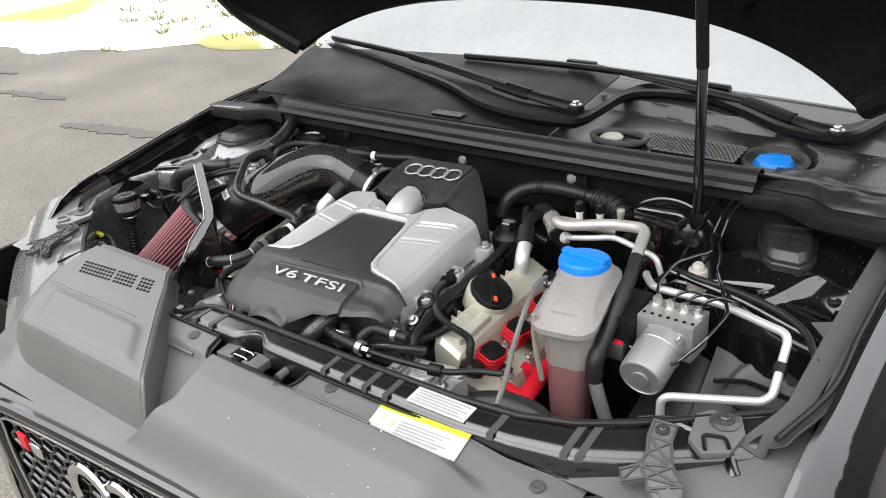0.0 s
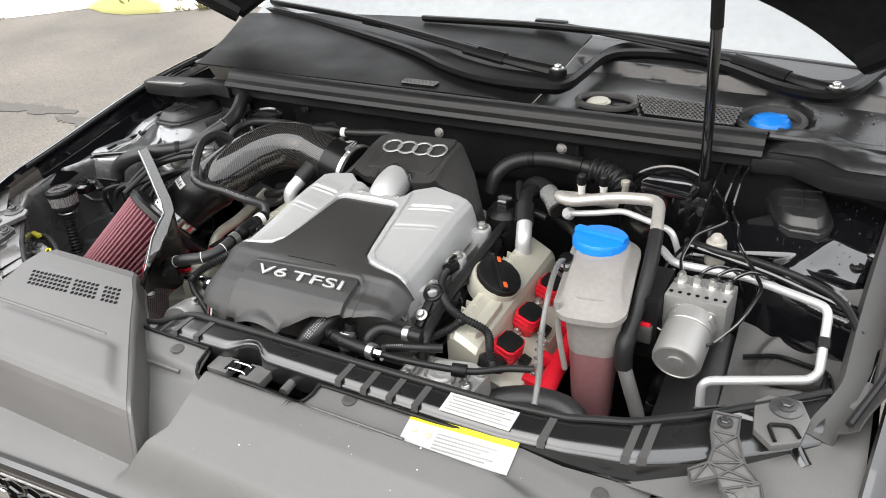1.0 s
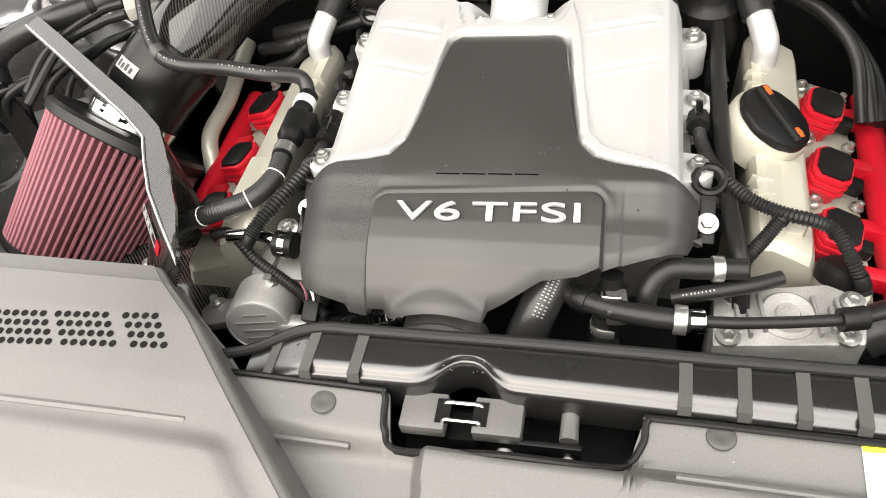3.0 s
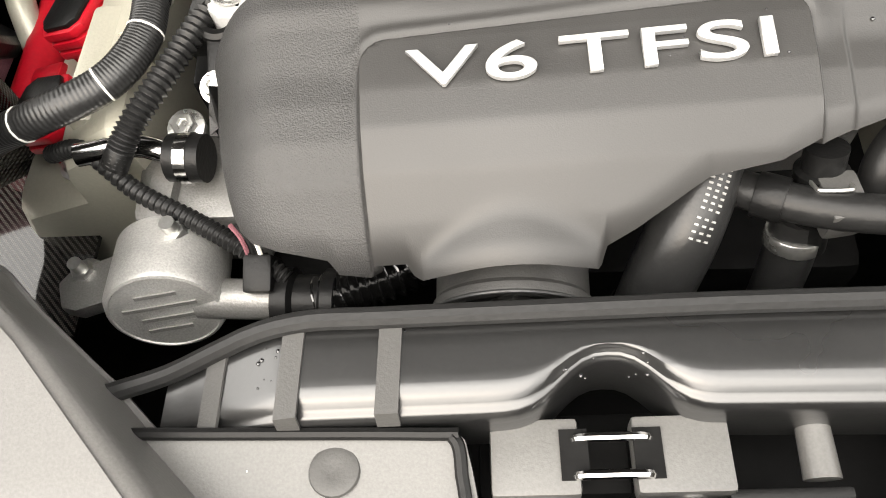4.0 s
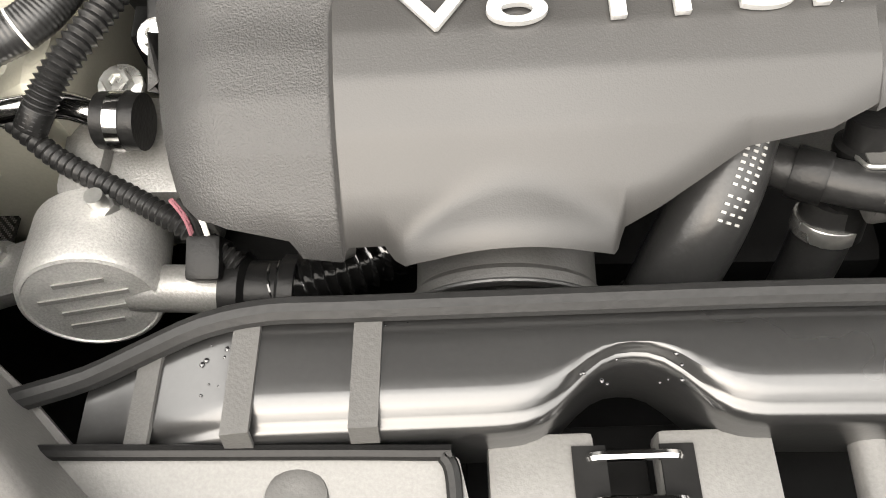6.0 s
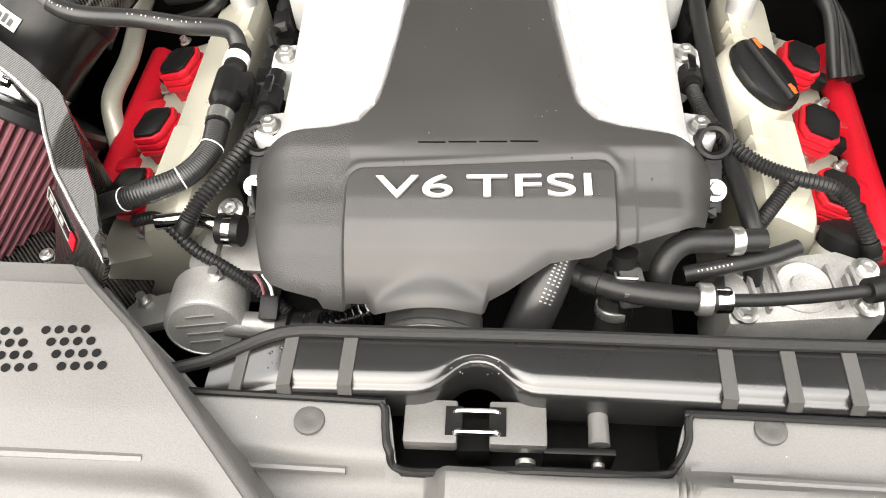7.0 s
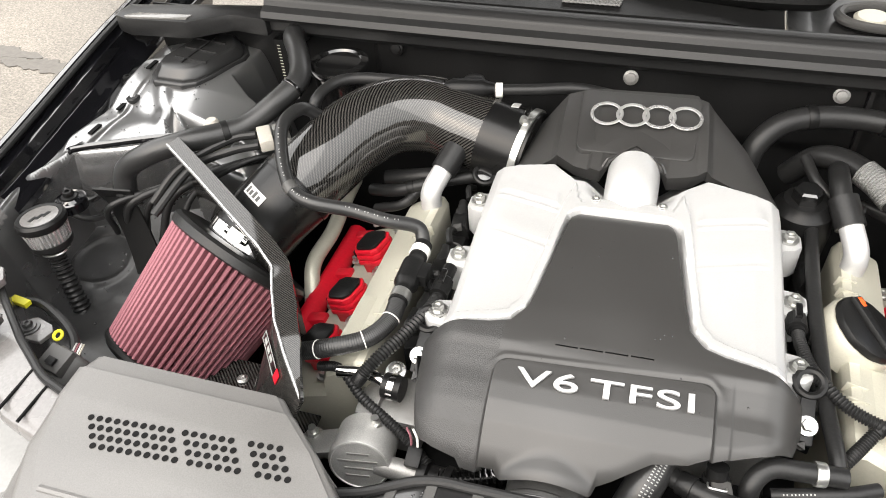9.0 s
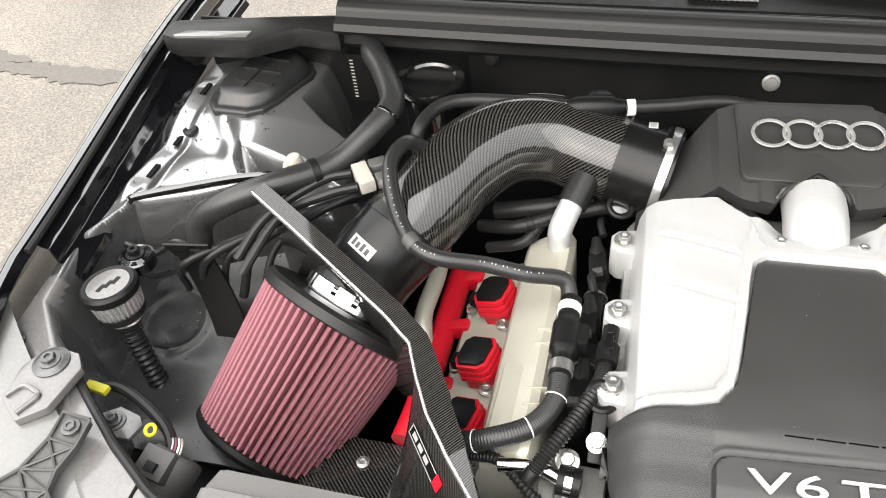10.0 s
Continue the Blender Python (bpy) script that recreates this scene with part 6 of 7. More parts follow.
for k, pts in enumerate(lines):
    bl = thing("brake_line", "thin shiny black brake line", "brake line", pts[-1], "brake lines")
    part("line", bent(pts, 0.0024, 0.014, 10), GLOSS, bl)
    part("union", lathe([(0.0048, 0), (0.0048, 0.010), (0.0035, 0.012)], 6, axis(pts[-1], pts[-2])), STEEL, bl)

settle(absu, -0.003, -0.001, 0.007)

# ---- air-conditioning pipes ----
ac = thing("refrigerant_pipe", "bent dull aluminium refrigerant pipe with a black sleeve", "pipe", (0.36, 0.70, 0.84))
part("pipe", bent([(0.330, 0.77, 0.835), (0.290, 0.745, 0.850), (0.258, 0.700, 0.872), (0.285, 0.688, 0.873), (0.352, 0.712, 0.880), (0.412, 0.702, 0.891), (0.425, 0.640, 0.882), (0.4265, 0.630, 0.8775)], 0.0086, 0.020, 16), DULLAL, ac)
part("sleeve", tube([(0.426, 0.636, 0.880), (0.431, 0.600, 0.862), (0.433, 0.565, 0.840), (0.431, 0.530, 0.812), (0.429, 0.505, 0.790), (0.430, 0.496, 0.762)], 0.0098, 14, 36), RUBBER, ac)
part("sleeve_bulge", tube([(0.430, 0.512, 0.798), (0.429, 0.502, 0.785), (0.430, 0.495, 0.758)], 0.0120, 14, 10), RUBBER, ac)
part("lower_pipe", tube([(0.430, 0.495, 0.765), (0.440, 0.492, 0.735), (0.455, 0.492, 0.68), (0.465, 0.49, 0.62)], 0.0095, 14, 16), CAST, ac)
for p in ((0.286, 0.735), (0.318, 0.742), (0.346, 0.758)):
    st_ = part("stub", lathe([(0.0055, 0), (0.0055, 0.022), (0.0066, 0.024), (0.0066, 0.030), (0.0045, 0.031)], 18, pose(p[0], p[1], 0.853)), WHITEP if p[0] < 0.33 else VALVE, ac)
    if p[0] < 0.33:
        part("valve_cap", lathe([(0.0070, 0.026), (0.0074, 0.029), (0.0074, 0.040), (0.0058, 0.042)], 16, pose(p[0], p[1], 0.853), lambda k: 1 if k % 2 else 0.93), BLACKP, st_)
lo = thing("low_pipe", "thin silver aluminium pipe with a sensor end", "pipe", (0.35, 0.69, 0.83))
part("pipe", bent([(0.276, 0.704, 0.844), (0.296, 0.694, 0.852), (0.328, 0.698, 0.857), (0.358, 0.710, 0.860), (0.400, 0.694, 0.860), (0.436, 0.683, 0.858), (0.45, 0.68, 0.82)], 0.0046, 0.012, 12), ALU, lo)
part("end_fitting", lathe([(0.009, 0), (0.0095, 0.008), (0.007, 0.012), (0.001, 0.012)], 20, axis((0.280, 0.708, 0.840), (0.270, 0.696, 0.849))), ALU, lo)
rp = thing("refrigerant_line", "bright bent aluminium line across the wheel-arch well", "pipe", (0.6, 0.58, 0.80))
part("pipe", bent([(0.420, 0.690, 0.822), (0.430, 0.662, 0.838), (0.452, 0.634, 0.838), (0.545, 0.642, 0.834), (0.646, 0.590, 0.848), (0.650, 0.522, 0.803), (0.641, 0.512, 0.797), (0.530, 0.478, 0.785), (0.534, 0.470, 0.70)], 0.0056, 0.014, 14), ALU, rp)
for p, q in (((0.470, 0.642, 0.832), (0.5, 0.646, 0.83)), ((0.648, 0.552, 0.823), (0.65, 0.53, 0.809))):
    part("clip", lathe([(0.0085, -0.006), (0.0088, 0.006)], 8, axis(p, q)), BLACKP, rp)

# ---- scuttle fittings ----
wash = thing("washer_filler_cap", "blue washer-fluid cap sunk in a ribbed ring", "filler cap", (0.506, 1.005, 0.88))
part("well_ring", lathe([(0.055, -0.004), (0.056, 0.006), (0.052, 0.010), (0.046, 0.008), (0.044, -0.008), (0.030, -0.012)], 48, pose(0.506, 1.005, 0.905)), PLASTIC, wash)
part("cap_dome", lathe([(0.032, -0.02), (0.034, -0.006), (0.033, 0.006), (0.028, 0.014), (0.018, 0.018), (0.001, 0.019)], 40, pose(0.506, 1.005, 0.898), lambda k: 1 if k % 4 else 0.97), BLUE, wash)
part("cap_tab", box(0.05, 0.010, 0.008, pose(0.506, 1.005, 0.9145, 0, 0, 20)), BLUE, wash, bevel=0.003)
settle(wash, 0.001, -0.005, -0.006)
hatch = thing("brake_fluid_hatch", "oval opening in the scuttle with the brake fluid cap", "hatch", (0.245, 0.965, 0.90))
part("rim", moved(torus(0.050, 0.006), pose(0.245, 0.968, 0.917) @ Matrix.Diagonal((1, 0.62, 1, 1))), PLASTIC, hatch)
part("hollow", moved(lathe([(0.048, -0.0005), (0.048, 0.004)], 36), pose(0.245, 0.968, 0.908) @ Matrix.Diagonal((1, 0.62, 1, 1))), DARK, hatch)
part("fluid_cap", lathe([(0.020, 0), (0.021, 0.006), (0.017, 0.009), (0.001, 0.0095)], 26, pose(0.232, 0.966, 0.911)), VALVE, hatch)
part("strap", box(0.022, 0.010, 0.006, pose(0.270, 0.965, 0.914, 0, 0, 15)), BLACKP, hatch, bevel=0.002)


def vent(name, quad, nx, ny, z):
    v = thing(name, "honeycomb air vent in the scuttle", "air vent", (quad[0][0], quad[0][1], z - 0.01), "scuttle vents")
    q = [Vector((a, b, z)) for a, b in quad]

    def at(u, w):
        return q[0].lerp(q[1], u).lerp(q[3].lerp(q[2], u), w)
    part("hollow", ([p + Vector((0, 0, -0.002)) for p in q] + [p + Vector((0, 0, -0.006)) for p in q], [(0, 1, 2, 3), (7, 6, 5, 4), (0, 1, 5, 4), (1, 2, 6, 5), (2, 3, 7, 6), (3, 0, 4, 7)]), DARK, v)
    bars = []
    for j in range(ny + 1):
        pts = [at(i / (2 * nx), min(1, max(0, (j + (0.25 if (i + j) % 2 else -0.25)) / ny))) for i in range(2 * nx + 1)]
        bars.append(tube(pts, 0.0016, 5, curve=False))
    for j in range(ny):
        for i in range(2 * nx + 1):
            if (i + j) % 2:
                bars.append(tube([at(i / (2 * nx), min(1, (j + 0.25) / ny)), at(i / (2 * nx), min(1, (j + 0.75) / ny))], 0.0016, 5, 1, curve=False))
    part("honeycomb", join(*bars), PLATE, v)


vent("scuttle_vent", [(0.320, 0.935), (0.462, 0.930), (0.462, 1.000), (0.285, 1.012)], 20, 9, 0.9185)
vent("scuttle_vent", [(-0.125, 0.900), (-0.055, 0.900), (-0.055, 0.918), (-0.125, 0.918)], 12, 4, 0.9385)
ridge = thing("scuttle_lip", "raised black plastic lip along the windscreen base", "trim", (0, 1.05, 0.93))
lip = [(-0.68, 1.200, 0.955), (-0.45, 1.135, 0.952), (-0.19, 1.040, 0.948), (-0.06, 0.970, 0.945), (0.04, 0.938, 0.943), (0.15, 0.936, 0.943), (0.176, 0.955, 0.943), (0.184, 1.01, 0.945), (0.195, 1.090, 0.948), (0.24, 1.125, 0.950), (0.344, 1.130, 0.950), (0.43, 1.085, 0.950), (0.52, 1.025, 0.948), (0.60, 1.015, 0.950), (0.645, 1.12, 0.955)]
part("lip", tube(lip, 0.010, 8, 100, flat=1.5), BLACKP, ridge)
part("lip_face", sheet(lambda u, v: Vector(smooth_path(lip, 60)[round(u * 60)]) + Vector((0, 0.05 * v, -0.004 + 0.012 * v)), 60, 2), BLACKP, ridge, solid=0.003)

wipers = (
    ((0.150, 0.985, 0.955), (0.050, 1.000, 0.962), (-0.06, 1.030, 0.968), (-0.32, 1.118, 0.974), (-0.02, 1.022, 0.968), (-0.665, 1.200, 0.978)),
    ((0.592, 1.015, 0.957), (0.530, 1.035, 0.962), (0.42, 1.100, 0.966), (0.05, 1.205, 0.972), (0.38, 1.150, 0.968), (-0.24, 1.190, 0.968)),
)
for w in wipers:
    wi = thing("wiper", "black windscreen wiper arm and blade", "wiper", w[0], "wipers")
    part("arm", tube(w[:4], lambda s: 0.011 - 0.005 * s, 10, 40, flat=0.6), BLACKP, wi)
    part("blade", tube([w[4], Vector(w[4]).lerp(Vector(w[5]), 0.5) + Vector((0, 0.012, 0.004)), w[5]], 0.006, 8, 30, flat=1.6), RUBBER, wi)
    mid = Vector(w[3])
    part("blade_holder", box(0.014, 0.014, 0.07, axis(mid, mid + Vector(w[5]) - Vector(w[4]))), BLACKP, wi, bevel=0.004)
    part("pivot_cap", lathe([(0.015, -0.012), (0.016, 0), (0.014, 0.006), (0.009, 0.007), (0.008, 0.004)], 24, Matrix.Translation(w[0])), BLACKP, wi)
    part("pivot_nut", bolt_geo(0.007, 0.008, Matrix.Translation(Vector(w[0]) + Vector((0, 0, 0.005)))), STEEL, wi)
    part("spring_cover", tube([Vector(w[1]).lerp(Vector(w[2]), 0.1), Vector(w[1]).lerp(Vector(w[2]), 0.95)], 0.0125, 8, 2, flat=0.6), BLACKP, wi)


# ---- hoses, cables and fittings of the left bank ----
def hose(name, pts, r, material, label, category="hose", group="", corr=0.0, bands=(), cat_r=14, deep=0.13, prints=()):
    t = thing(name, label, category, pts[-1], group)
    n = 10 * (len(pts) - 1)
    ln = sum((Vector(a) - Vector(b)).length for a, b in zip(pts, pts[1:]))
    if corr:
        k = ln / (corr * 2.2)
        part("corrugated_tube", tube(pts, lambda s: r * (1 + deep * math.sin(s * k * 6.283)), 12, int(k * 6)), material, t)
    else:
        part("hose_wall", tube(pts, r, cat_r, n), material, t)
    line = smooth_path(pts, 100)
    for s, w, q, mt in bands:
        i = int(s * 99)
        d = (line[i + 1] - line[i]).normalized()
        part("band", lathe([(q * 0.97, -w / 2), (q, -w / 2 + 0.0006), (q, w / 2 - 0.0006), (q * 0.97, w / 2)], 20, axis(line[i], line[i] + d)), mt, t)
    for s0, s1, n_ in prints:
        for k in range(n_):
            i = int((s0 + (s1 - s0) * k / n_) * 99)
            d = (line[i + 1] - line[i]).normalized()
            up = Vector((0, -0.45, 0.9))
            up = (up - d * up.dot(d)).normalized()
            q = Matrix.Translation(line[i] + up * r) @ Matrix((d, up.cross(d), up)).transposed().to_4x4()
            for off in ((0.0,) if r < 0.012 else (0.001, 0.0042, 0.0074)):
                part("print_bar", box(0.0009, 0.0014 if r < 0.012 else 0.0017, 0.0005, q @ pose(0, off, -off * off / (2 * r), -math.degrees(off / r))), INK, t)
    return t


hose("loom_hose", [(-0.590, 0.586, 0.800), (-0.583, 0.594, 0.830), (-0.548, 0.602, 0.853), (-0.508, 0.622, 0.862), (-0.457, 0.664, 0.862), (-0.424, 0.705, 0.880), (-0.413, 0.740, 0.890), (-0.440, 0.795, 0.892), (-0.466, 0.835, 0.892), (-0.468, 0.868, 0.884)], 0.0135, HOSEG, "thick black taped wiring loom over the strut tower", "wiring loom", bands=((0.42, 0.008, 0.0148, BLACKP), (0.62, 0.004, 0.0146, GLOSS)))
hose("vacuum_hose", [(-0.372, 0.690, 0.862), (-0.374, 0.700, 0.886), (-0.362, 0.730, 0.894), (-0.335, 0.748, 0.894), (-0.28, 0.752, 0.894), (-0.235, 0.756, 0.890)], 0.007, RUBBER, "black vacuum hose behind the intake pipe")
hose("vacuum_line", [(-0.175, 0.764, 0.888), (-0.13, 0.774, 0.888), (-0.08, 0.786, 0.888), (-0.02, 0.79, 0.878)], 0.007, RUBBER, "black vacuum hose to the rear cover", bands=((0.05, 0.008, 0.0085, WHITEP),))
cv = thing("check_valve", "black round vacuum check valve", "valve", (-0.205, 0.757, 0.88))
part("valve_body", lathe([(0.006, -0.030), (0.008, -0.026), (0.0115, -0.018), (0.012, 0.016), (0.009, 0.022), (0.007, 0.030)], 20, axis((-0.205, 0.760, 0.889), (-0.17, 0.766, 0.889))), BLACKP, cv)
part("valve_tee", lathe([(0.012, 0), (0.012, 0.01), (0.009, 0.012)], 18, pose(-0.200, 0.768, 0.888)), BLACKP, cv)
hose("fuel_hose", [(-0.360, 0.690, 0.870), (-0.374, 0.668, 0.896), (-0.381, 0.633, 0.896), (-0.368, 0.597, 0.880), (-0.344, 0.563, 0.868), (-0.318, 0.552, 0.862), (-0.275, 0.560, 0.852), (-0.238, 0.561, 0.845), (-0.208, 0.572, 0.832), (-0.199, 0.560, 0.816)], 0.0074, HOSEG, "black printed fuel hose draped over the intake coupler", bands=((0.455, 0.012, 0.0079, PLASTIC),), prints=((0.26, 0.44, 11), (0.47, 0.58, 7), (0.66, 0.84, 12)))
qc = thing("quick_coupling", "black fuel quick coupling with pale lock rings", "coupling", (-0.205, 0.50, 0.80))
part("coupling", tube([(-0.199, 0.560, 0.820), (-0.197, 0.474, 0.820)], lambda s: 0.0095 + 0.003 * (0.3 < s < 0.75), 16, 20), BLACKP, qc)
part("lock_ring", lathe([(0.0105, 0), (0.0105, 0.009)], 20, axis((-0.199, 0.552, 0.820), (-0.199, 0.52, 0.820))), WHITEP, qc)
part("lock_ring", lathe([(0.0105, 0), (0.0105, 0.010)], 20, axis((-0.197, 0.488, 0.820), (-0.197, 0.45, 0.820))), STEEL, qc)
part("side_plug", box(0.014, 0.022, 0.014, pose(-0.186, 0.518, 0.820)), BLACKP, qc, bevel=0.002)
hose("braided_hose", [(-0.197, 0.478, 0.820), (-0.198, 0.452, 0.817), (-0.213, 0.428, 0.814), (-0.246, 0.412, 0.810), (-0.278, 0.412, 0.795), (-0.305, 0.42, 0.77)], 0.0090, HOSEG, "black braided fuel hose round the valve cover", "hose", corr=0.0009, deep=0.012, bands=((0.18, 0.0011, 0.0094, WHITEP), (0.42, 0.0011, 0.0094, WHITEP), (0.66, 0.0011, 0.0094, WHITEP)))
hose("corrugated_hose", [(-0.162, 0.498, 0.818), (-0.165, 0.477, 0.818), (-0.180, 0.440, 0.815), (-0.198, 0.408, 0.808), (-0.210, 0.392, 0.795)], 0.0060, RUBBER, "narrow corrugated black cable sleeve", "cable sleeve", corr=0.0013, bands=((0.03, 0.010, 0.0066, BLACKP), (0.96, 0.010, 0.0066, BLACKP)))
cs = thing("sensor_plug", "black sensor plug with a latch", "plug", (-0.171, 0.51, 0.80))
part("plug_body", tube([(-0.161, 0.532, 0.822), (-0.162, 0.494, 0.820)], lambda s: 0.007 if s < 0.45 else 0.0095, 10, 12), BLACKP, cs)
part("latch", box(0.006, 0.016, 0.006, pose(-0.161, 0.509, 0.832)), GLOSS, cs, bevel=0.001)
for s_, y_ in ((-1, 0.452), (1, 0.470)):
    ey = thing("lifting_eye", "black steel lifting eye with a hex bolt", "lifting eye", (s_ * 0.166, y_, 0.79), "lifting eyes")
    part("eye", moved(torus(0.0110, 0.0036), pose(s_ * 0.168, y_ - 0.002, 0.822, 25)), BLACKP, ey)
    part("stem", box(0.012, 0.040, 0.006, pose(s_ * 0.168, y_ - 0.030, 0.806, 28)), BLACKP, ey, bevel=0.002)
    part("bolt", bolt_geo(0.0055, 0.008, pose(s_ * 0.168, y_ - 0.036, 0.808, 28)), STEEL, ey)
    settle(ey, *((0.004, 0.002, 0.0) if s_ > 0 else (0.007, 0.013, -0.003)))
hose("engine_cable", [(-0.262, 0.418, 0.772), (-0.235, 0.410, 0.785), (-0.205, 0.388, 0.780), (-0.175, 0.372, 0.778), (-0.150, 0.358, 0.775), (-0.128, 0.345, 0.765)], 0.0045, RUBBER, "thin black cable sleeve to the vacuum pump", "cable", corr=0.0016)
hose("front_sleeve", [(-0.122, 0.338, 0.752), (-0.10, 0.342, 0.757), (-0.078, 0.350, 0.757), (-0.05, 0.37, 0.75)], 0.0105, GLOSS, "black corrugated sleeve under the engine cover", "cable sleeve", corr=0.0022)
br2 = thing("pump_bracket", "bright alloy clamp bracket beside the pump", "bracket", (-0.19, 0.41, 0.75))
part("clamp_band", lathe([(0.012, -0.009), (0.012, 0.009)], 20, axis((-0.178, 0.402, 0.786), (-0.15, 0.40, 0.786))), BLACKP, br2)
part("clamp_ring", lathe([(0.0128, -0.003), (0.0128, 0.003)], 20, axis((-0.178, 0.402, 0.786), (-0.15, 0.40, 0.786))), CHROME, br2)
part("pipe_stub", tube([(-0.235, 0.405, 0.788), (-0.205, 0.408, 0.790), (-0.185, 0.403, 0.787)], 0.006, 12, 8), CHROME, br2)
part("bolt", bolt_geo(0.0065, 0.007, pose(-0.182, 0.420, 0.786, 15)), STEEL, br2)
part("casting", prism([(-0.212, 0.378), (-0.15, 0.378), (-0.15, 0.43), (-0.205, 0.432), (-0.214, 0.41)], 0.72, 0.768), CAST, br2, bevel=0.006)
part("lug", box(0.014, 0.045, 0.02, pose(-0.196, 0.385, 0.765)), CAST, br2, bevel=0.004)
wi_ = thing("pump_plug", "small black plug with pink and grey wires", "plug", (-0.14, 0.352, 0.76))
part("plug", box(0.014, 0.018, 0.018, pose(-0.140, 0.347, 0.766, 20)), BLACKP, wi_, bevel=0.002)
for k in range(3):
    part("wire", tube([(-0.144 + 0.003 * k, 0.350, 0.772), (-0.146 + 0.003 * k, 0.357, 0.782), (-0.152 + 0.003 * k, 0.364, 0.785)], 0.0012, 6, 8), (PLEAT, RUBBER, WHITEP)[k], wi_)

# pale coolant pipe under the intake pipe
hose("coolant_hose", [(-0.357, 0.735, 0.750), (-0.358, 0.700, 0.742), (-0.352, 0.643, 0.738), (-0.353, 0.590, 0.735), (-0.345, 0.560, 0.72), (-0.335, 0.53, 0.69)], 0.0095, VALVE, "pale metal pipe under the intake pipe", "pipe")
wc = thing("white_connector", "pale grey cable connector with two plugs", "connector", (-0.43, 0.64, 0.84))
cmx = pose(-0.4195, 0.650, 0.861, 0, 0, 35)
part("housing", box(0.016, 0.036, 0.014, cmx), PALE, wc, bevel=0.002)
for k in (-1, 1):
    part("plug", box(0.018, 0.014, 0.012, cmx @ pose(0.019, 0.012 * k, 0)), STEEL, wc, bevel=0.002)
    p = cmx @ Vector((-0.009, 0.012 * k, 0))
    part("cable", tube([p, p + Vector((-0.03, -0.012, -0.004)), p + Vector((-0.075, -0.045 - 0.01 * k, -0.02)), p + Vector((-0.10, -0.09, -0.05))], 0.005, 10, 20), RUBBER, wc)
for k in range(5):
    x0 = -0.40 - 0.022 * k
    hose("cable", [(x0, 0.690 - 0.012 * k, 0.815), (x0 - 0.05, 0.655 - 0.012 * k, 0.822 - 0.004 * k), (x0 - 0.11, 0.610 - 0.012 * k, 0.795), (x0 - 0.13, 0.575, 0.74)], 0.004 + 0.001 * (k % 2), RUBBER, "thin black cable beside the strut tower", "cable", "bay cables")
sb = thing("strap_bracket", "dark steel strap bracket with a square hole", "bracket", (-0.58, 0.56, 0.72))
part("flange", box(0.050, 0.003, 0.034, pose(-0.596, 0.578, 0.800, 25, 0, 8)), BLACKP, sb, bevel=0.001)
part("strap", sheet(lambda u, v: Vector((-0.621 + 0.042 * u + 0.055 * v, 0.578 - 0.055 * v + 0.01 * math.sin(3 * v), 0.808 - 0.12 * v)), 2, 10), BLACKP, sb, solid=0.003)
part("hole", lathe([(0.004, 0), (0.004, 0.001)], 4, pose(-0.594, 0.5765, 0.806, 115)), DARK, sb)
fr = thing("fluid_reservoir", "round glossy black reservoir lid by the bulkhead", "reservoir", (-0.40, 0.81, 0.80))
part("body", lathe([(0.032, -0.07), (0.034, 0), (0.038, 0.002), (0.0395, 0.008), (0.038, 0.012), (0.030, 0.013), (0.028, 0.010), (0.001, 0.010)], 40, pose(-0.391, 0.806, 0.868)), GLOSS, fr)
vp = thing("identification_strip", "black identification strip with pale yellow print bars", "label", (-0.51, 0.83, 0.85))
vm = pose(-0.491, 0.862, 0.840, 90, 0, 0)
part("strip", box(0.038, 0.066, 0.012, vm), BLACKP, vp)
for k in range(12):
    part("print_bar", box(0.0042, 0.0015, 0.0004, vm @ pose(-0.0135, -0.026 + 0.0046 * k, 0.0062)), VALVE, vp)

# headlight wiring on the left
hp = thing("headlight_plug", "black headlight plug with a yellow tag and bare wires", "plug", (-0.58, 0.39, 0.72))
pg = part("plug", join(lathe([(0.001, 0.0), (0.021, 0.0), (0.023, 0.003), (0.023, 0.034), (0.021, 0.037), (0.016, 0.038), (0.015, 0.034), (0.001, 0.034)], 28, axis((-0.522, 0.338, 0.752), (-0.510, 0.375, 0.765))), box(0.030, 0.026, 0.012, pose(-0.518, 0.352, 0.779, 14, 0, -12))), PLASTIC, hp, bevel=0.001)
part("latch_tab", box(0.010, 0.008, 0.003, pose(-0.518, 0.346, 0.786, 14, 0, -12)), BLACKP, pg)
part("harness", tube([(-0.635, 0.418, 0.765), (-0.605, 0.424, 0.768), (-0.570, 0.412, 0.768), (-0.535, 0.392, 0.766), (-0.515, 0.368, 0.764)], 0.0055, 10, 20), RUBBER, hp)
part("tag", box(0.024, 0.009, 0.006, pose(-0.618, 0.415, 0.775, 0, 0, -8)), YELLOW, hp, bevel=0.001)
part("bulb_holder", torus(0.0048, 0.0017, pose(-0.543, 0.383, 0.776, 25, 0, 0), 24, 8), YELLOW, hp)
tab = part("fixing_tab", prism([(-0.600, 0.392), (-0.585, 0.402), (-0.562, 0.396), (-0.555, 0.388), (-0.560, 0.372), (-0.582, 0.372)], 0.768, 0.773), PALESHEEN, hp, bevel=0.001)
part("washer", lathe([(0.011, 0), (0.011, 0.0015), (0.006, 0.002)], 24, pose(-0.583, 0.386, 0.773)), BOLT, tab)
part("bolt", bolt_geo(0.0052, 0.007, pose(-0.583, 0.386, 0.7745)), BOLT, tab)
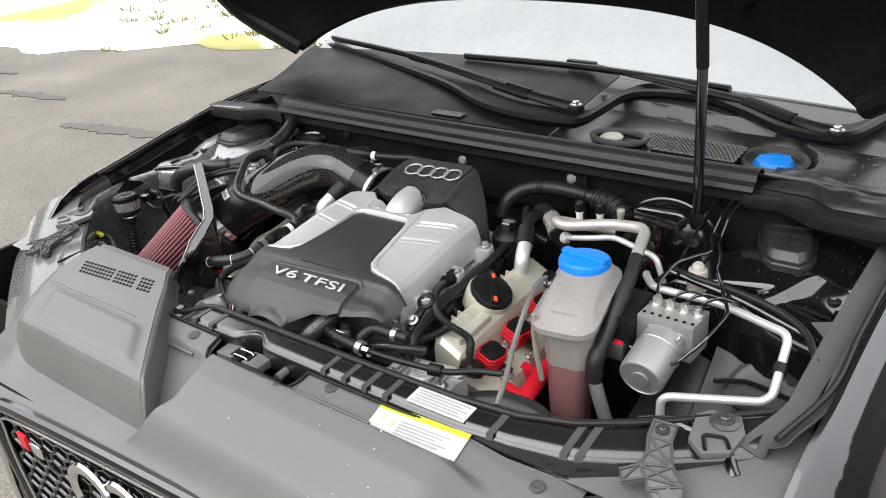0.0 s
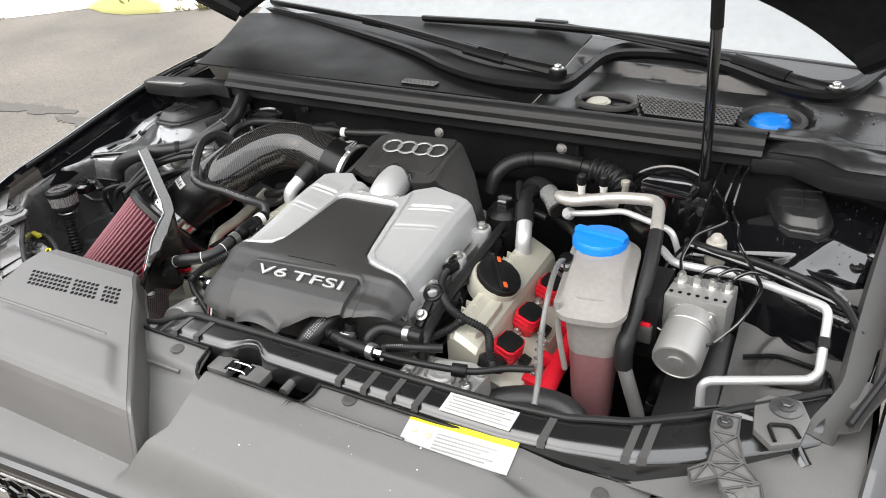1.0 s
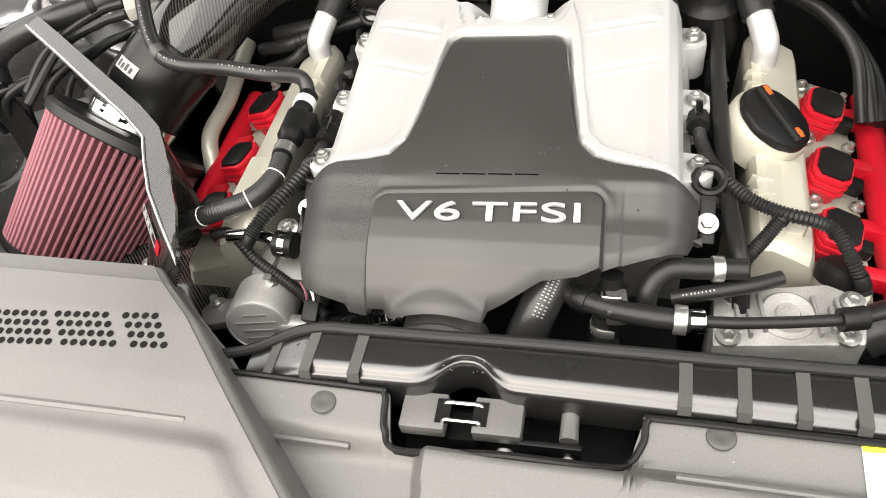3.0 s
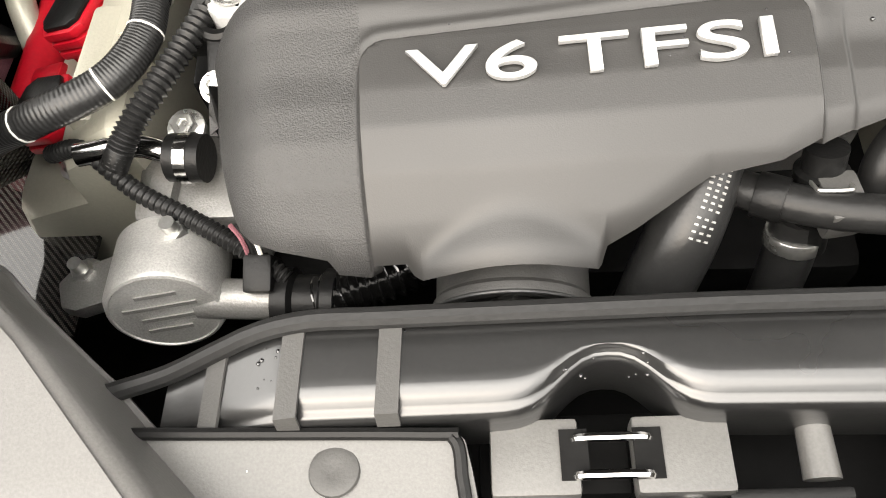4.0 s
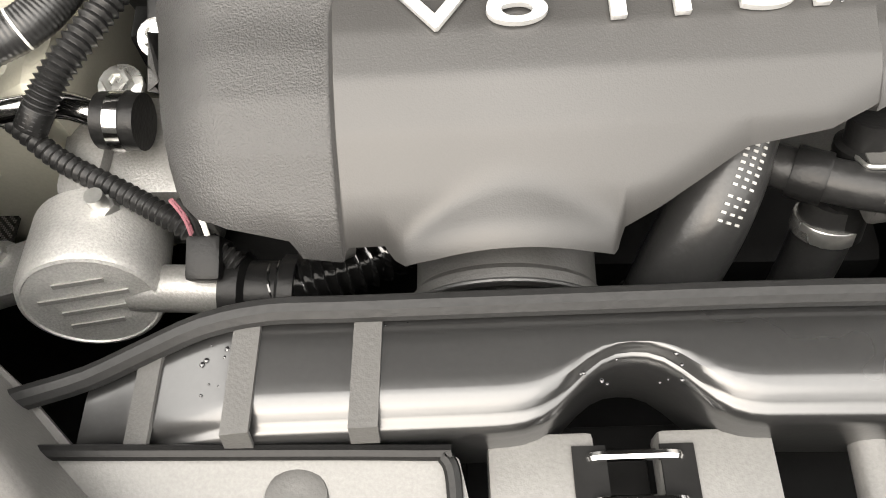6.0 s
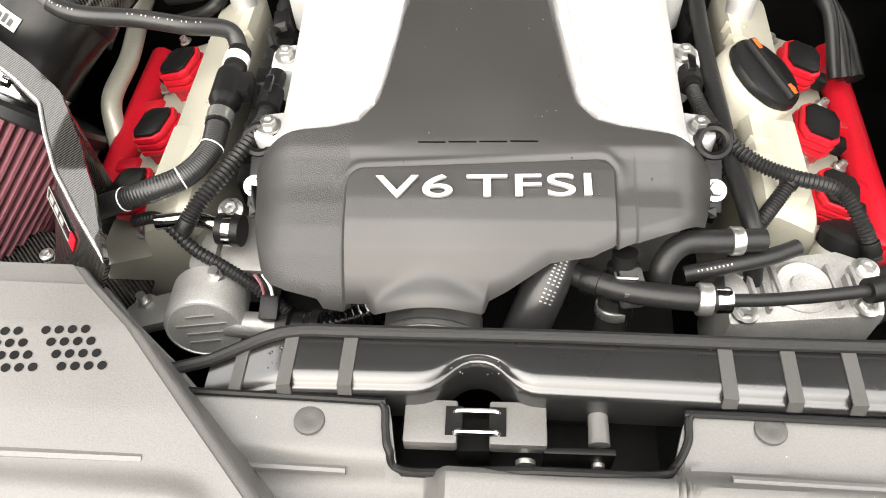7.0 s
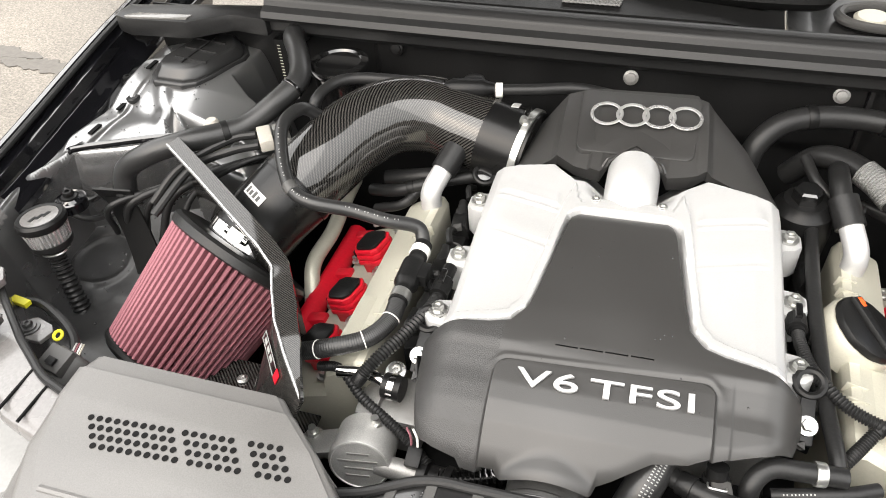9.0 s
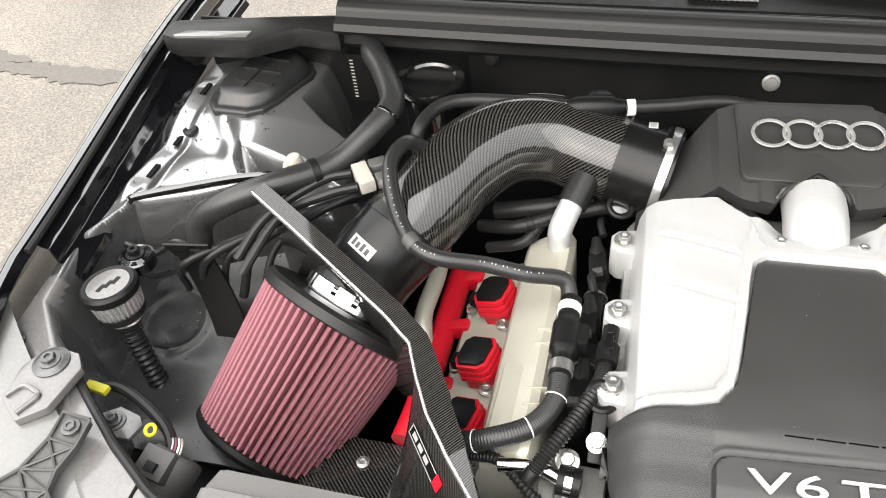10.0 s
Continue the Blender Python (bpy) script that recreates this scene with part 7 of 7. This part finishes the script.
for k in range(4):
    part("wire", tube([(-0.515 + 0.003 * k, 0.362, 0.772), (-0.516 + 0.003 * k, 0.374, 0.775), (-0.524 + 0.003 * k, 0.384, 0.768)], 0.001, 6, 6), (PAPER, PLEAT, WHITEP, VALVE)[k], hp)
well = thing("well_lining", "wet black wheel-arch lining with a round embossed ring", "lining", (-0.63, 0.55, 0.66))


def lining(u, v):
    x, y = -0.71 + 0.30 * u, 0.40 + 0.26 * v
    d = math.hypot(x + 0.632, y - 0.548)
    z = 0.700 + 0.058 * max(0.0, v - 0.1) ** 2 + 0.004 * noise.noise(Vector((u * 5, v * 5, 2)))
    return Vector((x, y, z + 0.0028 * math.exp(-((d - 0.037) / 0.004) ** 2)))


part("lining", sheet(lining, 80, 70), WELLM, well, solid=0.003)
for pts in ([(-0.685, 0.585, 0.79), (-0.66, 0.59, 0.772), (-0.63, 0.60, 0.785), (-0.60, 0.59, 0.775)], [(-0.69, 0.57, 0.77), (-0.655, 0.572, 0.757), (-0.615, 0.585, 0.765)]):
    part("fold", tube(pts, 0.004, 8, 20), WELLM, well)

rwell = thing("well_lining", "wet grey-black wheel-arch lining with a round pressed ring", "lining", (0.61, 0.60, 0.66))


def other_lining(u, v):
    x, y = 0.545 + 0.155 * u, 0.46 + 0.22 * v
    d = math.hypot(x - 0.612, y - 0.600)
    z = 0.690 + 0.10 * v * v + 0.05 * u * u + 0.003 * noise.noise(Vector((u * 5, v * 5, 7)))
    return Vector((x, y, z + 0.004 * math.exp(-((d - 0.034) / 0.0045) ** 2)))


# lighter than the other lining: the light on it put into the colour
part("lining", sheet(other_lining, 70, 70), PLASTIC, rwell, solid=0.003)
part("box_step", box(0.070, 0.030, 0.020, pose(0.628, 0.655, 0.775, 24, -14, -8)), PLASTIC, rwell, bevel=0.004)

# ---- right bank and front ----
hose("cable_loom", [(0.180, 0.690, 0.818), (0.181, 0.592, 0.812), (0.184, 0.520, 0.812), (0.188, 0.460, 0.808), (0.196, 0.405, 0.802), (0.20, 0.38, 0.77)], 0.0068, RUBBER, "black taped cable loom along the cylinder head", "wiring loom")
hose("corrugated_hose", [(0.163, 0.535, 0.820), (0.166, 0.510, 0.822), (0.176, 0.485, 0.820), (0.200, 0.459, 0.816), (0.226, 0.448, 0.812), (0.262, 0.447, 0.800), (0.278, 0.424, 0.790), (0.290, 0.408, 0.770)], 0.0052, RUBBER, "narrow corrugated black cable sleeve", "cable sleeve", corr=0.0013, bands=((0.03, 0.010, 0.0066, BLACKP), (0.96, 0.010, 0.0066, BLACKP)))
hose("corrugated_hose", [(0.228, 0.449, 0.808), (0.215, 0.432, 0.800), (0.200, 0.412, 0.795), (0.185, 0.39, 0.78)], 0.0052, RUBBER, "narrow corrugated black cable sleeve", "cable sleeve", corr=0.0013, bands=((0.03, 0.010, 0.0066, BLACKP), (0.96, 0.010, 0.0066, BLACKP)))
cs = thing("sensor_plug", "black sensor plug with a latch", "plug", (0.163, 0.53, 0.80))
part("plug_body", tube([(0.163, 0.565, 0.815), (0.163, 0.530, 0.821)], lambda s: 0.007 if s < 0.45 else 0.0095, 10, 12), BLACKP, cs)
part("latch", box(0.006, 0.016, 0.006, pose(0.163, 0.545, 0.830)), GLOSS, cs, bevel=0.001)
hose("front_hose", [(0.064, 0.395, 0.815), (0.059, 0.370, 0.808), (0.050, 0.348, 0.795), (0.040, 0.332, 0.770), (0.033, 0.322, 0.73)], 0.0155, HOSEG, "black coolant hose with white print bars", bands=((0.86, 0.007, 0.0172, GLOSS),), cat_r=20, prints=((0.20, 0.52, 15),))
hose("thermostat_hose", [(0.062, 0.372, 0.800), (0.080, 0.358, 0.806), (0.105, 0.348, 0.809), (0.135, 0.343, 0.811), (0.162, 0.342, 0.811)], 0.0080, RUBBER, "black coolant hose with plastic collars", cat_r=20, bands=((0.93, 0.009, 0.0108, STEEL), (0.30, 0.012, 0.0096, BLACKP)))
hose("down_hose", [(0.102, 0.360, 0.785), (0.101, 0.350, 0.760), (0.099, 0.340, 0.72)], 0.0112, HOSEG, "short black vertical hose", cat_r=18, bands=((0.25, 0.007, 0.0128, STEEL),))
hose("upper_hose", [(0.130, 0.356, 0.785), (0.131, 0.371, 0.806), (0.144, 0.383, 0.815), (0.168, 0.386, 0.815), (0.198, 0.390, 0.813)], 0.0080, RUBBER, "black coolant hose with a spring clamp", bands=((0.85, 0.008, 0.0098, STEEL),), cat_r=18)
hose("lower_hose", [(0.148, 0.374, 0.792), (0.175, 0.378, 0.798), (0.205, 0.386, 0.800), (0.225, 0.396, 0.798)], 0.006, RUBBER, "thin black hose with white print", prints=((0.12, 0.40, 9),))
hose("water_pipe", [(0.163, 0.342, 0.811), (0.200, 0.346, 0.809), (0.252, 0.356, 0.806), (0.285, 0.366, 0.804), (0.318, 0.386, 0.804), (0.350, 0.398, 0.804)], 0.0044, RUBBER, "black water pipe along the engine front", "pipe", bands=((0.02, 0.010, 0.0085, CHROME), (0.50, 0.018, 0.0085, BLACKP)))
tee = thing("hose_tee", "black plastic hose tee with ringed collars", "fitting", (0.104, 0.36, 0.80))
part("riser", lathe([(0.0085, -0.030), (0.0085, 0.0), (0.0110, 0.001), (0.0110, 0.004), (0.0090, 0.005), (0.0090, 0.007), (0.0110, 0.008), (0.0110, 0.011), (0.0085, 0.012), (0.0085, 0.022)], 24, axis((0.1050, 0.3625, 0.800), (0.1035, 0.3760, 0.835))), BLACKP, tee)
part("side_block", box(0.016, 0.022, 0.018, pose(0.109, 0.352, 0.806, 0, 0, 8)), PLASTIC, tee, bevel=0.003)
part("lock_clip", bent([(0.098, 0.3615, 0.811), (0.098, 0.352, 0.817), (0.112, 0.352, 0.817), (0.112, 0.3615, 0.811)], 0.0009, 0.003, 6), STEEL, tee)
hs = thing("thermostat_housing", "raw cast aluminium housing with bolts", "housing", (0.23, 0.38, 0.68))
part("housing", prism([(0.178, 0.345), (0.285, 0.358), (0.290, 0.400), (0.262, 0.412), (0.225, 0.405), (0.180, 0.400)], 0.69, 0.776), CASTB, hs, bevel=0.006)
for rx in (0.196, 0.214, 0.252, 0.268):
    part("web", box(0.003, 0.034, 0.008, pose(rx, 0.378, 0.778, 0, 0, 8)), CAST, hs, bevel=0.001)
part("cover_disc", lathe([(0.021, 0), (0.021, 0.004), (0.018, 0.007), (0.009, 0.0055), (0.008, 0.008), (0.001, 0.008)], 32, pose(0.232, 0.378, 0.7735)), CASTB, hs)
for rx, ry, rot in ((0.205, 0.366, 4), (0.262, 0.376, 4)):
    part("web", box(0.003, 0.022, 0.010, pose(rx, ry, 0.778, 0, 0, rot)), CAST, hs, bevel=0.001)
for p in ((0.190, 0.355), (0.272, 0.364), (0.278, 0.395), (0.195, 0.392)):
    part("bolt", bolt_geo(0.006, 0.006, pose(p[0], p[1], 0.776)), STEEL, hs)
part("side_plug", lathe([(0.018, 0), (0.019, 0.012), (0.014, 0.016), (0.001, 0.016)], 24, pose(0.275, 0.428, 0.758, -25, 10)), BLACKP, hs)
hose("radiator_hose", [(0.275, 0.385, 0.715), (0.300, 0.402, 0.728), (0.340, 0.416, 0.733), (0.385, 0.418, 0.728), (0.405, 0.398, 0.71), (0.41, 0.37, 0.68)], 0.0200, HOSEG, "fat black radiator hose", bands=((0.12, 0.010, 0.0220, GLOSS),), cat_r=24)
fc = thing("filter_housing", "black plastic housing with a hexagonal top", "housing", (0.165, 0.69, 0.76))
part("housing", lathe([(0.030, 0), (0.032, 0.03), (0.030, 0.055), (0.024, 0.060), (0.022, 0.066)], 32, pose(0.172, 0.705, 0.770)), BLACKP, fc)
part("hex", lathe([(0.015, 0.064), (0.015, 0.078), (0.012, 0.080)], 6, pose(0.172, 0.705, 0.770)), GLOSS, fc)
bh = hose("bulkhead_hose", [(0.112, 0.772, 0.815), (0.120, 0.784, 0.842), (0.140, 0.800, 0.860), (0.170, 0.812, 0.867), (0.210, 0.818, 0.868), (0.250, 0.818, 0.866), (0.290, 0.816, 0.862)], 0.0125, RUBBER, "bent black plastic hose with a bellows before the bulkhead", bands=((0.52, 0.010, 0.0138, BLACKP), (0.85, 0.014, 0.0148, BLACKP)), cat_r=20)
part("bellows", tube([(0.275, 0.817, 0.863), (0.305, 0.812, 0.860), (0.330, 0.798, 0.852), (0.338, 0.785, 0.835)], lambda q: 0.0185 + 0.0022 * math.sin(q * 44), 20, 90), RUBBER, bh)
mh = hose("mesh_hose", [(0.160, 0.795, 0.800), (0.185, 0.785, 0.835), (0.214, 0.764, 0.846), (0.240, 0.735, 0.843), (0.256, 0.716, 0.836)], 0.0130, RUBBER, "black coolant hose with a silver braided end")
part("braid", tube([(0.226, 0.750, 0.8465), (0.240, 0.735, 0.8440), (0.2545, 0.718, 0.8375)], lambda q: 0.0146 + 0.0005 * math.sin(q * 90), 18, 60), BRAID, mh, "silver braided mesh sleeve")
hose("breather_hose", [(0.205, 0.702, 0.840), (0.201, 0.726, 0.850), (0.204, 0.755, 0.842), (0.215, 0.79, 0.82)], 0.0105, RUBBER, "black breather hose on a valve cover")
hose("breather_hose", [(-0.205, 0.702, 0.840), (-0.190, 0.722, 0.846), (-0.170, 0.735, 0.838)], 0.0105, RUBBER, "black breather hose on a valve cover")
hose("side_cable", [(0.170, 0.765, 0.846), (0.184, 0.735, 0.836), (0.204, 0.722, 0.826), (0.232, 0.724, 0.816)], 0.006, RUBBER, "thin black cable by the rear cover", "cable", "bay cables")
for k in range(3):
    hose("side_cable", [(0.235 + 0.012 * k, 0.748 - 0.006 * k, 0.806), (0.276 + 0.008 * k, 0.722, 0.805 - 0.008 * k), (0.308 + 0.009 * k, 0.682, 0.782 - 0.010 * k), (0.318 + 0.009 * k, 0.63, 0.742)], 0.0062 + 0.001 * k, RUBBER, "black taped cable behind the coils", "cable", "bay cables")


def injector_loom(side):
    """Black cable channel between the supercharger and a valve cover, with its injector plugs."""
    t = thing("injector_loom", "black plastic cable channel with injector plugs beside the supercharger", "wiring loom", (side * 0.180, 0.56, 0.76), "injector looms")
    part("channel", prism([(side * 0.172, 0.455), (side * 0.186, 0.450), (side * 0.190, 0.52), (side * 0.188, 0.66), (side * 0.172, 0.665)], 0.750, 0.784), BLACKP, t, bevel=0.002)
    for k, y in enumerate((0.482, 0.556, 0.634)):
        m = pose(side * 0.181, y, 0.788, 0, side * 14, 6 * k - 4)
        pl = part("plug", box(0.017, 0.026, 0.020, m), BLACKP, t, bevel=0.002)
        part("lock_clip", box(0.010, 0.007, 0.006, m @ pose(0, -0.013, 0.009)), PLASTIC, pl, bevel=0.001)
        part("boot", lathe([(0.0085, 0), (0.0080, 0.010), (0.0060, 0.013), (0.0045, 0.022)], 16, m @ pose(0, 0.012, 0.002, -70)), RUBBER, t)
        part("lead", tube([(side * 0.181, y + 0.034, 0.800), (side * 0.186, y + 0.05, 0.803), (side * 0.184, y + 0.066, 0.792)], 0.0038, 8, 12), RUBBER, t)
    for y in (0.515, 0.60):
        part("cable_tie", torus(0.0105, 0.0012, axis((side * 0.180, y, 0.782), (side * 0.180, y + 0.1, 0.782)), 18, 6), PLASTIC, t)


injector_loom(-1)
injector_loom(1)
for k, (pts, r) in enumerate((([(-0.312, 0.690, 0.775), (-0.270, 0.676, 0.792), (-0.225, 0.690, 0.802), (-0.180, 0.706, 0.806)], 0.0075), ([(-0.300, 0.668, 0.765), (-0.262, 0.664, 0.782), (-0.240, 0.690, 0.796), (-0.215, 0.715, 0.800)], 0.0060), ([(-0.30, 0.71, 0.78), (-0.25, 0.712, 0.79), (-0.20, 0.722, 0.795), (-0.16, 0.725, 0.79)], 0.0100))):
    hose("rear_hose", pts, r, RUBBER, "black hose below the intake pipe", "hose", "rear hoses", bands=((0.45, 0.008, r * 1.15, BLACKP),))
sr = thing("sensor_ring", "black plastic sensor eye beside the intake coupler", "sensor", (-0.165, 0.69, 0.80))
part("ring", torus(0.0115, 0.0030, pose(-0.168, 0.690, 0.822, 25, 10), 28, 8), BLACKP, sr)
part("hub", lathe([(0.0085, -0.006), (0.0085, 0.002), (0.005, 0.003)], 20, pose(-0.168, 0.690, 0.822, 25, 10)), GLOSS, sr)
part("stalk", tube([(-0.168, 0.700, 0.818), (-0.170, 0.715, 0.805), (-0.172, 0.72, 0.79)], 0.006, 10, 8), BLACKP, sr)
sp = thing("brake_booster", "dark glossy rounded brake booster housing", "brake booster", (0.42, 0.80, 0.80))
part("shell", lathe([(0.085, 0), (0.088, 0.03), (0.075, 0.055), (0.04, 0.068), (0.001, 0.070)], 40, axis((0.40, 0.855, 0.79), (0.40, 0.75, 0.80))), GLOSS, sp)
part("rolled_seam", torus(0.088, 0.0035, axis((0.40, 0.8255, 0.7928), (0.40, 0.75, 0.80)), 48, 8), GLOSS, sp)
for k in range(3):
    q = axis((0.40, 0.855, 0.79), (0.40, 0.75, 0.80)) @ pose(0.062 * math.cos(0.6 + 1.1 * k), 0.062 * math.sin(0.6 + 1.1 * k), 0.060)
    part("stud", bolt_geo(0.005, 0.010, q), BOLT, sp)
bgp = thing("bulkhead_bracket", "glossy black pressed bracket on the bulkhead", "bracket", (0.41, 0.77, 0.87))
part("pressing", prism([(0.372, 0.742), (0.448, 0.728), (0.455, 0.752), (0.43, 0.775), (0.38, 0.775)], 0.880, 0.896), PAINT, bgp, bevel=0.004)
part("leg", block(0.40, 0.42, 0.76, 0.80, 0.82, 0.885), PAINT, bgp, bevel=0.003)

hw = thing("horn_tray", "black plastic tray in the wheel-arch well", "tray", (0.6, 0.6, 0.66))
part("tray", sheet(lambda u, v: Vector((0.47 + 0.22 * u, 0.44 + 0.20 * v, 0.685 + 0.05 * v * v + 0.01 * math.sin(9 * u))), 20, 16), CAPM, hw, solid=0.003)
part("plate_edge", bent([(0.560, 0.590, 0.745), (0.600, 0.600, 0.752), (0.660, 0.590, 0.752), (0.668, 0.540, 0.748)], 0.004, 0.01, 8), GLOSS, hw)
part("bracket", prism([(0.585, 0.560), (0.655, 0.565), (0.66, 0.60), (0.60, 0.61)], 0.735, 0.750), PLASTIC, hw, bevel=0.003)
hose("arch_seal", [(0.455, 0.690, 0.842), (0.50, 0.672, 0.846), (0.56, 0.662, 0.846), (0.62, 0.640, 0.846), (0.66, 0.612, 0.842), (0.685, 0.57, 0.832)], 0.005, RUBBER, "black rubber edge seal over the wheel-arch well", "rubber seal")
hose("front_tube", [(0.54, 0.385, 0.815), (0.58, 0.40, 0.818), (0.63, 0.395, 0.81), (0.655, 0.37, 0.80)], 0.009, GLOSS, "black pressed metal tube at the headlight", "tube")

# ---- wet drops ----
dr = random.Random(9)
bead, flake = ([], []), ([], [])
cap_v, cap_f = lathe([(1, 0), (0.85, 0.35), (0.5, 0.6), (0.05, 0.7)], 7)


def drop(x, y, z, r, into=bead):
    dv, df = into
    o = len(dv)
    k = Matrix.Translation((x, y, z)) @ Matrix.Diagonal((r, r * dr.uniform(0.8, 1.3), r * 0.9, 1))
    dv.extend(k @ p for p in cap_v)
    df.extend(tuple(i + o for i in q) for q in cap_f)


for _ in range(80):
    x, y = dr.uniform(-0.15, 0.48), dr.uniform(0.09, 0.25)
    if not (-0.055 < x < 0.135 and y > 0.18):
        drop(x, y, plate_z(x, y) + 0.001, 0.0004 + 0.0011 * dr.random() ** 3, flake)
for _ in range(320):
    x = dr.uniform(-0.12, 0.55)
    y = carrier_y(x) + dr.uniform(-0.012, 0.015)
    drop(x, y, carrier_z(x) + 0.001, 0.0003 + 0.0007 * dr.random() ** 2)
for _ in range(420):
    s_ = dr.choice((-1, 1))
    x, y = dr.uniform(0.56, 0.70), dr.uniform(0.6, 0.92)
    drop(s_ * x, y, apron_z(x, y, 0.20 if s_ > 0 else 0.0) + 0.001, 0.0004 + 0.0010 * dr.random() ** 2)
for _ in range(200):
    x, y = dr.uniform(0.50, 0.70), dr.uniform(0.91, 1.05)
    drop(x, y, cowl_z(x, y) + 0.002, 0.0006 + 0.0014 * dr.random() ** 2)
for _ in range(150):
    p = lining(dr.random(), dr.random())
    drop(p.x, p.y, p.z + 0.0005, 0.0006 + 0.0012 * dr.random() ** 2)
for _ in range(60):
    x, y = dr.uniform(-0.14, 0.15), dr.uniform(0.34, 0.58)
    if bottom_y(x) + 0.01 < y < back_y(x) - 0.01:
        drop(x, y, cover_z(x, y) + 0.0005, 0.0004 + 0.0006 * dr.random() ** 2)
single("sleet_flakes", flake, FLAKE, "tiny white sleet flakes on the cover plate", "sleet", kind="stuff")
single("water_drops", bead, BEAD, "small water drops and melted sleet on the panels", "water drops", kind="stuff")
